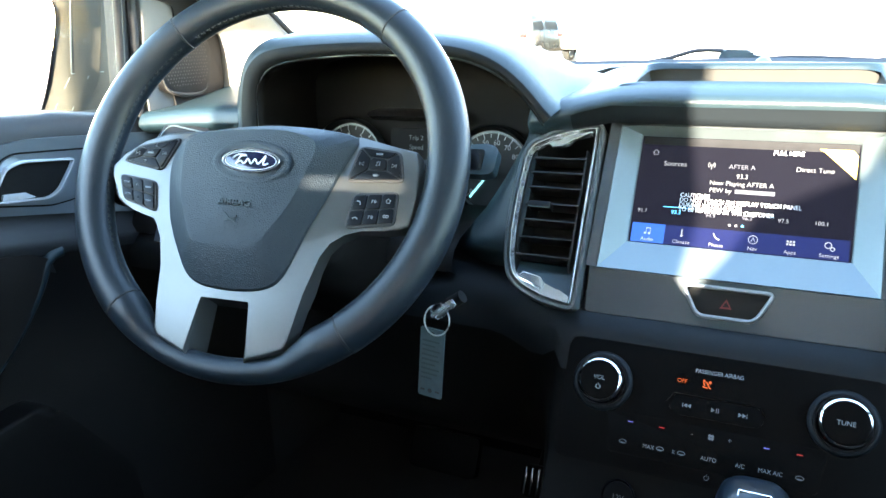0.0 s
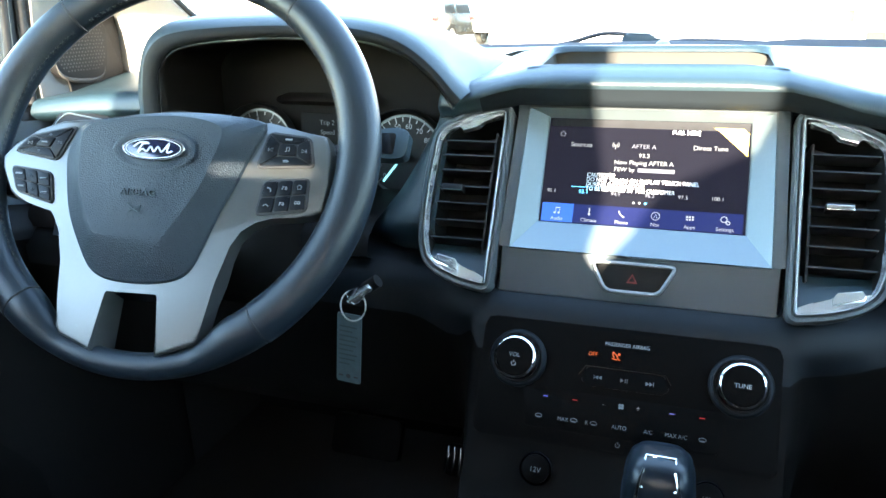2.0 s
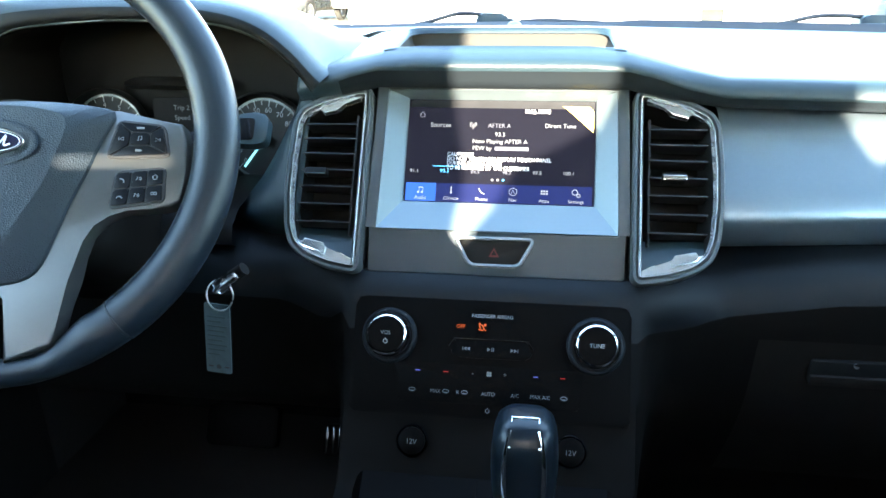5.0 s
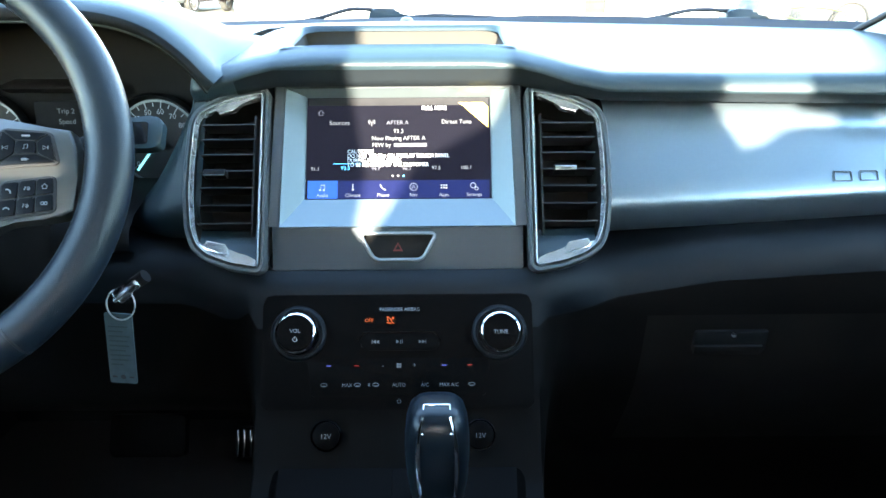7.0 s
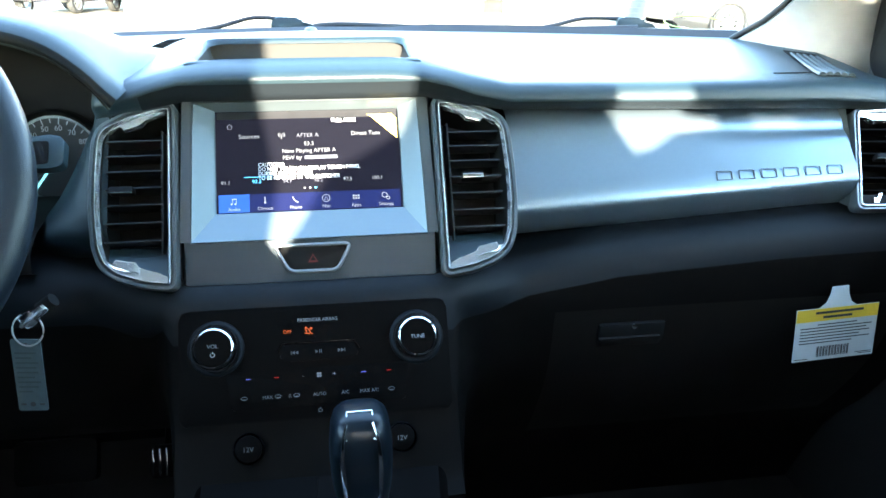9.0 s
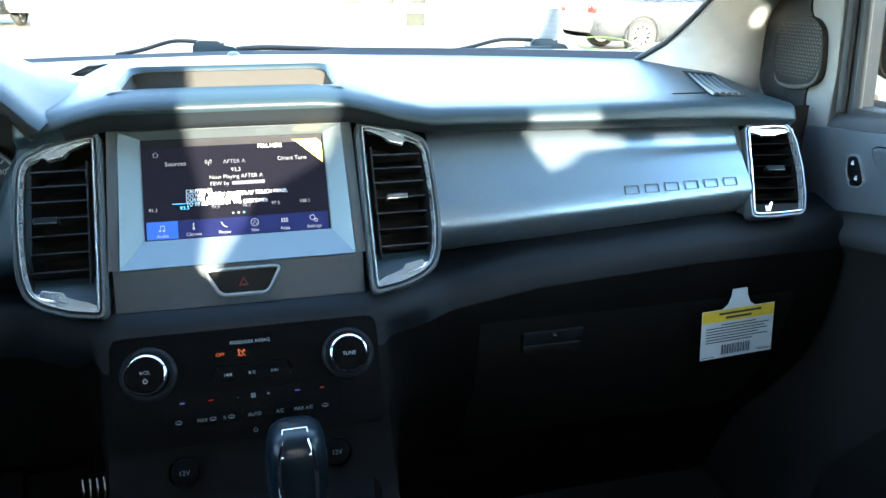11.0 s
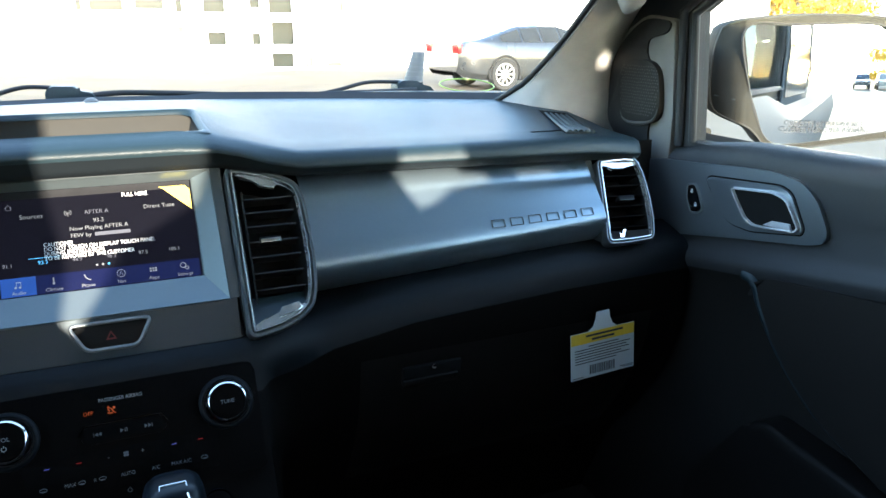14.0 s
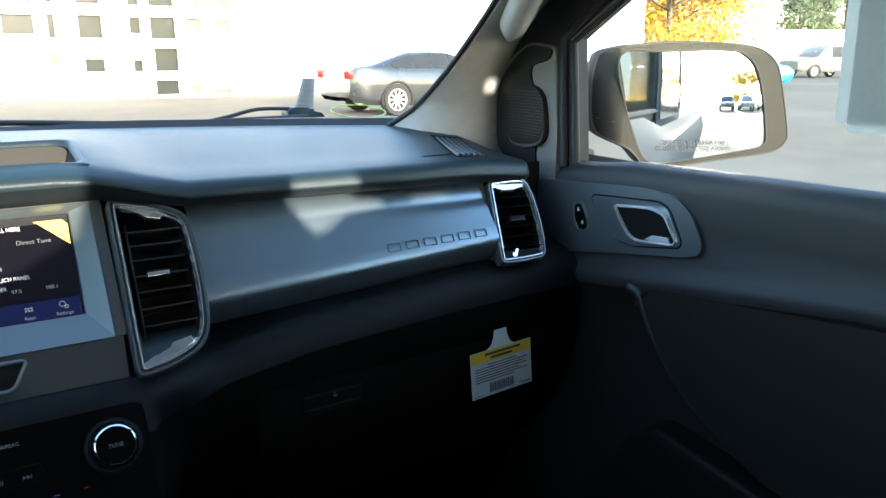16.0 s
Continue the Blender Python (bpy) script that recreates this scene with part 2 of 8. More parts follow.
def ring(bm, outer, inner, z0, z1, round_=0.0):
    """A flat frame between two outlines of one length, with a raised rounded face."""
    def lift(poly, z):
        return [Vector((x, y, z)) for x, y in poly]
    mid1 = [(o[0] * 0.75 + i[0] * 0.25, o[1] * 0.75 + i[1] * 0.25) for o, i in zip(outer, inner)]
    mid2 = [(o[0] * 0.25 + i[0] * 0.75, o[1] * 0.25 + i[1] * 0.75) for o, i in zip(outer, inner)]
    rows = [lift(outer, z0), lift(outer, z1 - round_), lift(mid1, z1), lift(mid2, z1), lift(inner, z1 - round_), lift(inner, z0)]
    vs = [[bm.verts.new(p) for p in r] for r in rows]
    n = len(outer)
    for a, b in zip(vs, vs[1:] + vs[:1]):
        for i in range(n):
            j = (i + 1) % n
            bm.faces.new((a[i], a[j], b[j], b[i]))
    return bm


def rounded(poly, r, n=4):
    """poly with its corners rounded to the radius r."""
    out, k = [], len(poly)
    for i in range(k):
        a, b, c = Vector(poly[i - 1]), Vector(poly[i]), Vector(poly[(i + 1) % k])
        u, w = (a - b), (c - b)
        d = min(r, u.length * 0.45, w.length * 0.45)
        p, q = b + u.normalized() * d, b + w.normalized() * d
        for j in range(n + 1):
            t = j / n
            s = p.lerp(b, t).lerp(b.lerp(q, t), t)
            out.append((s.x, s.y))
    return out


def grown(poly, d):
    """poly moved outwards by d (counter-clockwise outlines)."""
    out, k = [], len(poly)
    area = sum(poly[i - 1][0] * poly[i][1] - poly[i][0] * poly[i - 1][1] for i in range(k))
    s = 1 if area > 0 else -1
    for i in range(k):
        a, b, c = Vector(poly[i - 1]), Vector(poly[i]), Vector(poly[(i + 1) % k])
        u, w = (b - a).normalized(), (c - b).normalized()
        nrm = Vector((u.y + w.y, -u.x - w.x)) * s
        nrm = nrm.normalized() if nrm.length > 1e-6 else Vector((u.y, -u.x)) * s
        f = d / max(0.35, nrm.dot(Vector((w.y, -w.x)) * s))
        out.append((b.x + nrm.x * f, b.y + nrm.y * f))
    return out


def tube(bm, pts, r, seg=10, closed=False):
    p = [Vector(q) for q in pts]
    n = len(p)
    rows = []
    for i in range(n):
        if closed:
            t = (p[(i + 1) % n] - p[i - 1]).normalized()
        else:
            t = (p[min(n - 1, i + 1)] - p[max(0, i - 1)]).normalized()
        ref = Vector((0, 0, 1)) if abs(t.z) < 0.9 else Vector((1, 0, 0))
        u = t.cross(ref).normalized()
        w = u.cross(t)
        rad = r(i / (n - 1)) if callable(r) else r
        rows.append([p[i] + rad * (math.cos(a) * u + math.sin(a) * w) for a in (2 * math.pi * k / seg for k in range(seg))])
    vs = [[bm.verts.new(q) for q in row] for row in rows]
    for i in range(n if closed else n - 1):
        a, b = vs[i], vs[(i + 1) % n]
        for k in range(seg):
            bm.faces.new((a[k], a[(k + 1) % seg], b[(k + 1) % seg], b[k]))
    if not closed:
        bm.faces.new(list(reversed(vs[0])))
        bm.faces.new(vs[-1])
    return bm


def writing(text, size, mat, parent, m, name="lettering", align="CENTER", stretch=1.0, depth=0.0, label=""):
    cu = bpy.data.curves.new("text", "FONT")
    cu.body, cu.size, cu.align_x, cu.align_y, cu.extrude, cu.resolution_u = text, size, align, "CENTER", depth, 3
    tmp = bpy.data.objects.new("text", cu)
    scene.collection.objects.link(tmp)
    bpy.context.view_layer.update()
    me = bpy.data.meshes.new_from_object(tmp.evaluated_get(bpy.context.evaluated_depsgraph_get()))
    bpy.data.objects.remove(tmp)
    bpy.data.curves.remove(cu)
    me.name = name
    me.materials.clear()
    me.materials.append(mat)
    ob = new(name, me)
    if parent is not None:
        ob.parent = parent
    ob.matrix_local = m @ Matrix.Diagonal((stretch, 1, 1, 1))
    return tagged(ob, label)


def basis(at, x, y, z):
    m = Matrix((x, y, z)).transposed().to_4x4()
    m.translation = at
    return m

SHIFT = {}


def placed(name, label, category, origin, kind="", group=""):
    """A thing whose parts are built in the coordinates of the place."""
    ob = thing(name, label, category, Matrix.Translation(origin), kind, group)
    SHIFT[ob.name] = Vector(origin)
    return ob


def wpart(name, bm, mat, parent, label="", angle=35):
    bmesh.ops.translate(bm, vec=-SHIFT[parent.name], verts=bm.verts)
    return part(name, bm, mat, parent, label, angle)


def interp(x, table):
    return float(np.interp(x, [t[0] for t in table], [t[1] for t in table]))


# ---- the dashboard ----
# the plane of the screen, leaning back by 30 degrees: x right, y up along it, z towards the seats
S = basis(Vector((0, -0.0249, 1.1759)), Vector((1, 0, 0)), Vector((0, 0.5, 0.866)), Vector((0, -0.866, 0.5)))
dash = placed("dashboard", "dark grained vinyl dashboard with grey metallic trim panels", "dashboard", (0, 0.15, 0.70))

CREST = [(-0.72, 1.222), (-0.62, 1.232), (-0.5, 1.238), (-0.2, 1.243), (-0.165, 1.250), (-0.14, 1.2575), (-0.115, 1.2635), (-0.08, 1.266), (0.08, 1.266),
         (0.115, 1.2635), (0.14, 1.2575), (0.165, 1.250), (0.2, 1.242), (0.3, 1.240), (0.56, 1.239), (0.62, 1.233), (0.66, 1.226), (0.72, 1.217)]
LIP = [(-0.72, 1.205), (-0.62, 1.212), (-0.5, 1.216), (-0.2, 1.224), (-0.165, 1.232), (-0.14, 1.2405), (-0.115, 1.2465), (-0.08, 1.249), (0.08, 1.249),
       (0.115, 1.2465), (0.14, 1.2405), (0.165, 1.232), (0.2, 1.2245), (0.38, 1.221), (0.56, 1.218), (0.62, 1.213), (0.66, 1.207), (0.72, 1.2)]


def base_y(x):
    return 0.38 - 0.36 * x * x


def base_z(x):
    return 1.2665 - 0.012 * abs(x)


def top_profile(x):
    c, l, yb, zb = interp(x, CREST), interp(x, LIP), base_y(x), base_z(x)
    w = min(1, max(0, (0.21 - abs(x)) / 0.095))
    w = w * w * (3 - 2 * w)
    e = l + 0.0042                                  # the raised middle slopes gently, the sides drop steeply to the lip
    middle = [(0.05, l - 0.016), (0.02, l - 0.0165), (-0.0080, l - 0.0158), (-0.0130, l - 0.0085), (-0.0200, l + 0.0010), (-0.0195, e), (-0.0125, e + 0.38 * (c - e)), (-0.002, e + 0.76 * (c - e)), (0.008, c - 0.0004)]
    side = [(0.05, l - 0.010), (0.02, l - 0.010), (-0.0080, l - 0.0090), (-0.0160, l - 0.0040), (-0.0208, l + 0.0012), (-0.0208, l + 0.0042), (-0.0182, l + 0.55 * (c - l)), (-0.0145, l + 0.84 * (c - l)), (-0.0060, c + 0.0002)]
    nose = [(x, a[0] * w + b[0] * (1 - w), a[1] * w + b[1] * (1 - w)) for a, b in zip(middle, side)]
    return nose + [(x, 0.05, c + 0.1 * (zb - c) + 0.006 * w), (x, 0.11, c + 0.4 * (zb - c) + 0.0115 * w), (x, 0.2, c + 0.8 * (zb - c) + 0.008 * w),
                   (x, yb - 0.02, zb), (x, yb, zb - 0.002), (x, yb + 0.01, zb - 0.03), (x, yb + 0.01, 1.10)]


bm = bmesh.new()
xs = sorted({-0.70, -0.66, -0.62, -0.58, -0.54, -0.5, -0.45, -0.4, -0.35, -0.3, -0.25, -0.22, -0.2, -0.183, -0.165, -0.152, -0.14, -0.127, -0.115,
             0.115, 0.127, 0.14, 0.152, 0.165, 0.183, 0.2, 0.22, 0.25, 0.3, 0.35, 0.4, 0.45, 0.5, 0.54, 0.58, 0.61, 0.628})
left = [x for x in xs if x <= -0.54] + [-0.516]
inner_left = [x for x in xs if -0.19 < x <= -0.115]
right = [x for x in xs if x >= 0.115]
loft(bm, [top_profile(x) for x in left])
tucked = []
for dx, k in ((0.016, 1.0), (0.0155, 0.8), (0.013, 0.5), (0.009, 0.25), (0.005, 0.08)):        # its left end curves in under the hood
    tucked.append([(x - dx, y + 0.034 * k * k if y < 0.03 else y, z - 0.014 * k * k) for x, y, z in top_profile(inner_left[0])])
loft(bm, tucked + [top_profile(x) for x in inner_left])
loft(bm, [[(x, 0.24, 1.255)] + top_profile(x)[11:] for x in xs if -0.54 <= x <= -0.165])
ends = []
for dx, k in ((0.007, 0.10), (0.012, 0.28), (0.0145, 0.55), (0.0150, 0.85), (0.0150, 1.0)):   # the pad rounds off before the door
    ends.append([(x + dx, y + 0.030 * k * k if y < 0.03 else y, z - 0.010 * k * k) for x, y, z in top_profile(0.628)])
loft(bm, [top_profile(x) for x in right] + ends, caps=False)
mid = [-0.115, -0.107, -0.08, -0.04, 0, 0.04, 0.08, 0.107, 0.115]
front = [top_profile(x)[:9] + [(x, 0.010, interp(0.010, [(p[1], p[2]) for p in top_profile(x)[8:13]]) + 0.0012 * (1 - (abs(x) / 0.115) ** 4))] for x in mid]
loft(bm, front)
def pad_height(x, y):
    return interp(y, [(p[1], p[2]) for p in top_profile(x)[8:13]])


back = [[(x, 0.112, pad_height(x, 0.112) - 0.001), (x, 0.117, pad_height(x, 0.117)), (x, 0.13, pad_height(x, 0.13))] + top_profile(x)[11:] for x in mid]
loft(bm, back)
for s in (-1, 1):                                   # the strips beside the tray
    ys_ = (0.008, 0.03, 0.05, 0.08, 0.11, 0.13)
    rows = []
    for k, dz in ((0.0, 0.0), (0.4, 0.0), (0.75, -0.0006), (1.0, -0.003)):
        rows.append([(s * (0.115 - k * (0.006 + 0.03 * (y - 0.01))), y, pad_height(0.115 - 0.007 * k, y) + dz) for y in ys_])
    loft(bm, rows)
bmesh.ops.remove_doubles(bm, verts=bm.verts, dist=1e-4)
wpart("top_pad", bm, VINYL, dash, "soft dark vinyl top pad with a fine grain", 50)
bm = bmesh.new()                                    # the open tray in the pad
hole = [(-0.110, 0.010, pad_height(0.11, 0.010) - 0.001), (0.110, 0.010, pad_height(0.11, 0.010) - 0.001), (0.1065, 0.112, pad_height(0.1065, 0.112) - 0.001), (-0.1065, 0.112, pad_height(0.1065, 0.112) - 0.001)]
floor_ = [(-0.100, 0.014, 1.236), (0.100, 0.014, 1.236), (0.097, 0.108, 1.240), (-0.097, 0.108, 1.240)]
loft(bm, [hole, floor_], closed=True)
bm.faces.new([bm.verts.new(p) for p in floor_])
wpart("storage_tray", bm, TRAYMAT, dash, "shallow open storage tray in the pad")
bm = bmesh.new()                                    # rounded rim of the tray
flat_hole = [(p[0], p[1]) for p in hole]


def on_pad(pts, up):
    return [(x, y, pad_height(x, y) + up) for x, y in pts]


soft = rounded(grown(flat_hole, -0.001), 0.016, 6)
loft(bm, [on_pad(rounded(grown(flat_hole, 0.004), 0.003, 6), 0.0004), on_pad(rounded(grown(flat_hole, 0.001), 0.010, 6), 0.0014), on_pad(soft, 0.0008), on_pad(rounded(grown(flat_hole, -0.003), 0.016, 6), -0.003), on_pad(rounded(grown(flat_hole, -0.004), 0.016, 6), -0.005)], closed=True)
wpart("tray_rim", bm, VINYL, dash, "rounded rim of the tray", 70)
bm = bmesh.new()                                    # lip's underside overlaid in darker vinyl, its shade put into the colour
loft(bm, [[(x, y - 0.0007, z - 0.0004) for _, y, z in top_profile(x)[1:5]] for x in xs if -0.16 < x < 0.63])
wpart("pad_edge", bm, EDGE_VINYL, dash, "underside of the pad lip, its shade put into a dark colour", 60)
# the hood over the instruments
OUTER = [(-0.556, 1.195), (-0.5540, 1.222), (-0.5490, 1.250), (-0.538, 1.280), (-0.520, 1.3020), (-0.488, 1.3130), (-0.418, 1.3165), (-0.327, 1.3160), (-0.266, 1.3105), (-0.224, 1.2980), (-0.193, 1.2760), (-0.170, 1.2520), (-0.160, 1.245)]
INNER = [(-0.505, 1.175), (-0.508, 1.215), (-0.507, 1.240), (-0.503, 1.262), (-0.475, 1.283), (-0.395, 1.2915), (-0.328, 1.292), (-0.267, 1.289), (-0.226, 1.276),
         (-0.198, 1.255), (-0.180, 1.234), (-0.176, 1.228)]
N = 48
oo = smooth_line([(x, z, 0) for x, z in OUTER], N)
ii = smooth_line([(x, z, 0) for x, z in INNER], N)


def arch(mixv, y, drop=0.0, grow=0.0, deep=0.0):
    out = []
    for a, b in zip(oo, ii):
        p = b.lerp(a, mixv)
        x = p.x + grow * (p.x + 0.34)
        z = p.y + grow * 0.3
        z = z + (base_z(x) - 0.004 - z) * min(1.02, drop * (1 + 1.3 * min(1, max(0, (p.x + 0.32) / 0.14))))
        out.append((x, y + deep, z))
    return out


bm = bmesh.new()
loft(bm, [arch(0.50, -0.0288), arch(0.55, -0.028), arch(0.82, -0.018), arch(0.95, -0.006),
          arch(1.0, 0.01), arch(1.0, 0.04, 0.05, 0.02), arch(1.0, 0.10, 0.22, 0.06), arch(1.0, 0.18, 0.55, 0.10), arch(1.0, 0.26, 0.85, 0.15), arch(1.0, 0.33, 1.02, 0.2)])
wpart("instrument_hood", bm, VINYL, dash, "rounded vinyl hood arching over the instruments", 50)
bm = bmesh.new()                                    # front roll under the hood's edge, its shade put into a darker vinyl
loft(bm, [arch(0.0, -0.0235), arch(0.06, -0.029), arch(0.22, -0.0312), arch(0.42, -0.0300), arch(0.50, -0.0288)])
wpart("hood_roll", bm, HOODROLL, dash, "rolled front edge of the hood, darkened for its shade", 50)
bm = bmesh.new()                                    # thin edge just inside the hood
tube(bm, arch(0.0, -0.0262), 0.0011, 6)
wpart("hood_trim", bm, DIALRING, dash, "thin grey edge round the opening", 60)
bm = bmesh.new()
loft(bm, [arch(0.0, -0.0235), arch(-0.03, -0.0285), arch(-0.07, -0.027), arch(-0.09, -0.018), arch(-0.05, 0.03), arch(-0.05, 0.0845)])
wpart("hood_lining", bm, BLACK, dash, "matt black lining inside the hood", 50)

# lower dashboard, one skin from door to door
TOPLINE = [(-0.70, 1.085), (-0.2, 1.075), (-0.13, 1.076), (0.13, 1.076), (0.165, 1.063), (0.2, 1.065), (0.31, 1.086), (0.49, 1.099), (0.70, 1.104)]


def lower_profile(x):
    z = interp(x, TOPLINE)
    w = min(1, max(0, (0.215 - abs(x)) / 0.085))
    w = w * w * (3 - 2 * w)
    side = [(0.0, z + 0.012), (-0.03, z + 0.004), (-0.052, z - 0.006), (-0.062, z - 0.022), (-0.064, z - 0.045), (-0.058, 1.0), (-0.048, 0.95), (-0.034, 0.90), (-0.008, 0.872), (0.06, 0.862), (0.37, 0.85)]
    if x > 0:                                       # the passenger side runs on down as the glove box
        side[7:] = [(-0.028, 0.90), (0.02, 0.82), (0.08, 0.74), (0.14, 0.60)]
    cent = [(-0.055, 1.079), (-0.076, 1.0705), (-0.0895, 1.062), (-0.0950, 1.056), (-0.0965, 1.050), (-0.1000, 1.036), (-0.131, 0.978), (-0.157, 0.935), (-0.178, 0.90), (-0.195, 0.88), (-0.2, 0.60)]
    lean = min(1, max(0, (0.162 - abs(x)) / 0.034))
    lean = lean * lean * (3 - 2 * lean)
    out = []
    for i, (c, s) in enumerate(zip(cent, side)):
        k = min(1, max(0, (i - 4) / 3))              # the stack narrows towards the console
        f = w * (1 - k) + lean * k
        out.append((x, c[0] * f + s[0] * (1 - f), c[1] * f + s[1] * (1 - f)))
    return out


bm = bmesh.new()
lx = [-0.70, -0.6, -0.5, -0.4, -0.3, -0.25, -0.215, -0.2, -0.185, -0.17, -0.155, -0.14, -0.13, -0.08, 0, 0.08, 0.13, 0.14, 0.155, 0.17, 0.185, 0.2, 0.215, 0.25, 0.31, 0.4, 0.5, 0.6, 0.70]
loft(bm, [[tuple(p) for p in smooth_line(lower_profile(x), 34)] for x in lx])
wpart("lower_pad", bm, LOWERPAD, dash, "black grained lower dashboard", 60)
bm = bmesh.new()                                    # soft roll along its upper edge, coloured lighter for the light it catches
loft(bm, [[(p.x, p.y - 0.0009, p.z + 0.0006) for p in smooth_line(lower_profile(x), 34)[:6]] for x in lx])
wpart("lower_roll", bm, ROLL_VINYL, dash, "soft vinyl roll along the lower dashboard, coloured lighter for the light it catches", 60)

# panel left of the centre vents, between them and the instruments
bm = bmesh.new()
EDGE = [(1.232, -0.185), (1.214, -0.199), (1.191, -0.212), (1.161, -0.229), (1.13, -0.250), (1.118, -0.262), (1.105, -0.28)]
rows = []
for z in np.linspace(1.232, 1.072, 11):
    xl = interp(-z, [(-a, c) for a, c in EDGE])
    yp = (z - 1.219) * 0.577 * min(1.0, max(0.15, (z - 1.068) / 0.045))
    xr = -0.1965 - 0.003 * (1.23 - z) / 0.16
    rows.append([(xl - 0.004, 0.075, z), (xl - 0.002, 0.020, z), (xl, 0.004, z), (xl * 0.75 + xr * 0.25, min(0.0, yp * 0.4), z), (xl * 0.4 + xr * 0.6, min(0.0, yp * 0.8), z), (xr - 0.002, yp + 0.002, z), (xr + 0.012, yp - 0.001, z)])
loft(bm, rows)
wpart("cluster_side_panel", bm, VINYL, dash, "smooth dark panel beside the instruments", 60)
bm = bmesh.new()                                    # shelf under the instruments
loft(bm, [[(x, 0.10, 1.128), (x, 0.02, 1.122), (x, -0.030, 1.112), (x, -0.050, 1.100), (x, -0.056, 1.082), (x, -0.03, 1.07)] for x in (-0.70, -0.6, -0.5, -0.35, -0.26)])
wpart("cluster_shelf", bm, BLACK, dash, "", 60)

# passenger trim panel
bm = bmesh.new()
rows = []
for x in np.linspace(0.200, 0.572, 40):
    f = (x - 0.2) / 0.372
    zt_, zc_, zb_ = 1.2085 - 0.003 * f, 1.1195 + 0.0190 * f, 1.0875 + 0.0200 * f
    rows.append([(x, 0.022, zt_ + 0.003), (x, 0.012, zt_ + 0.0015), (x, 0.004, zt_ - 0.003), (x, -0.004, zt_ - 0.012), (x, -0.009, zt_ - 0.020), (x, -0.018, zc_ + 0.60 * (zt_ - zc_)), (x, -0.031, zc_ + 0.38 * (zt_ - zc_)),
                 (x, -0.0435, zc_ + 0.17 * (zt_ - zc_)), (x, -0.0505, zc_)])
    rows[-1] = smooth_line(rows[-1], 40) + [Vector((x, -0.0505 + 0.026 * u ** 1.7, zc_ + (zb_ - zc_) * u)) for u in (0.08, 0.2, 0.35, 0.5, 0.65, 0.8, 0.92, 1.0)] + [Vector((x, 0.0, zb_ - 0.003))]
    for _ in range(7):                              # soft crease along the lower edge
        r = rows[-1]
        rows[-1] = r[:33] + [(r[k - 1] + r[k] * 2 + r[k + 1]) / 4 for k in range(33, 45)] + r[45:]
loft(bm, rows)
trim = wpart("trim_panel", bm, PANEL, dash, "satin grey metallic trim panel across the passenger side", 40)
for k in range(6):                                  # the six raised shapes on the panel
    x0 = 0.4235 + k * 0.0245
    zc_ = 1.1475 + k * 0.0006
    w, h = 0.0082, 0.0046
    zcr = 1.1195 + 0.0190 * (x0 - 0.2) / 0.372
    ztp = 1.2085 - 0.003 * (x0 - 0.2) / 0.372
    yy = interp((zc_ - zcr) / (ztp - zcr), [(0.0, -0.0505), (0.17, -0.0435), (0.38, -0.031), (0.60, -0.018)])
    rot = Matrix.Rotation(radians(-31), 3, "X")
    shape = [(-w, -h), (w, -h), (w, h * 0.7), (w * 0.75, h), (-w, h)]
    bmx = bmesh.new()
    ring(bmx, grown(shape, 0.0004), grown(shape, -0.0004), 0.0, 0.0013, 0.0003)
    m = basis(Vector((x0, yy - 0.0008, zc_)), Vector((1, 0, 0)), Vector((0, 0.5, 0.866)), Vector((0, -0.866, 0.5)))
    bmesh.ops.transform(bmx, matrix=m, verts=bmx.verts)
    wpart("raised_badge", bmx, BADGE, dash, "embossed outline shape", 30)
# end cap beside the passenger vent, and dark returns behind the panels
bm = bmesh.new()
rows = []
for t in np.linspace(0, 1, 8):
    z = 1.212 - t * 0.104
    y0 = 0.010 - (1.212 - z) * 0.56
    rows.append([(0.566 + 0.004 * t, y0 + 0.02, z), (0.571, y0 - 0.002, z), (0.577, y0 - 0.006, z), (0.636 + 0.004 * math.sin(t * 3.1), y0 - 0.010, z), (0.644 + 0.004 * math.sin(t * 3.1), y0 + 0.008, z), (0.646, y0 + 0.07, z)])
loft(bm, [r[:3] for r in rows])                     # left and right of the vent, open between
loft(bm, [r[3:] for r in rows])
for r0 in (rows[0], rows[-1]):
    loft(bm, [r0[2:4], [(x, y - 0.0025, z - 0.006 if r0 is rows[0] else z + 0.004) for x, y, z in r0[2:4]]])
wpart("end_cap", bm, VENTPAINT, dash, "grey end cap round the passenger vent", 40)
for a, c in ((-0.70, -0.525), (0.125, 0.70)):
    bm = bmesh.new()
    loft(bm, [[(a, 0.035, 1.22), (a, 0.030, 1.04)], [(c, 0.035, 1.22), (c, 0.030, 1.04)]])
    wpart("backing", bm, DARKGAP, dash)
bm = bmesh.new()                                    # left end of the dash, beyond the instruments
rows = []
for t in np.linspace(0, 1, 7):
    z = 1.216 - t * 0.14
    y0 = 0.004 - (1.216 - z) * 0.5
    rows.append([(-0.68, y0 + 0.03, z), (-0.655, y0 + 0.002, z), (-0.60, y0 - 0.004, z), (-0.545, y0, z), (-0.525, y0 + 0.02, z), (-0.518, y0 + 0.08, z)])
loft(bm, rows)
wpart("left_end_panel", bm, PANEL, dash, "", 40)

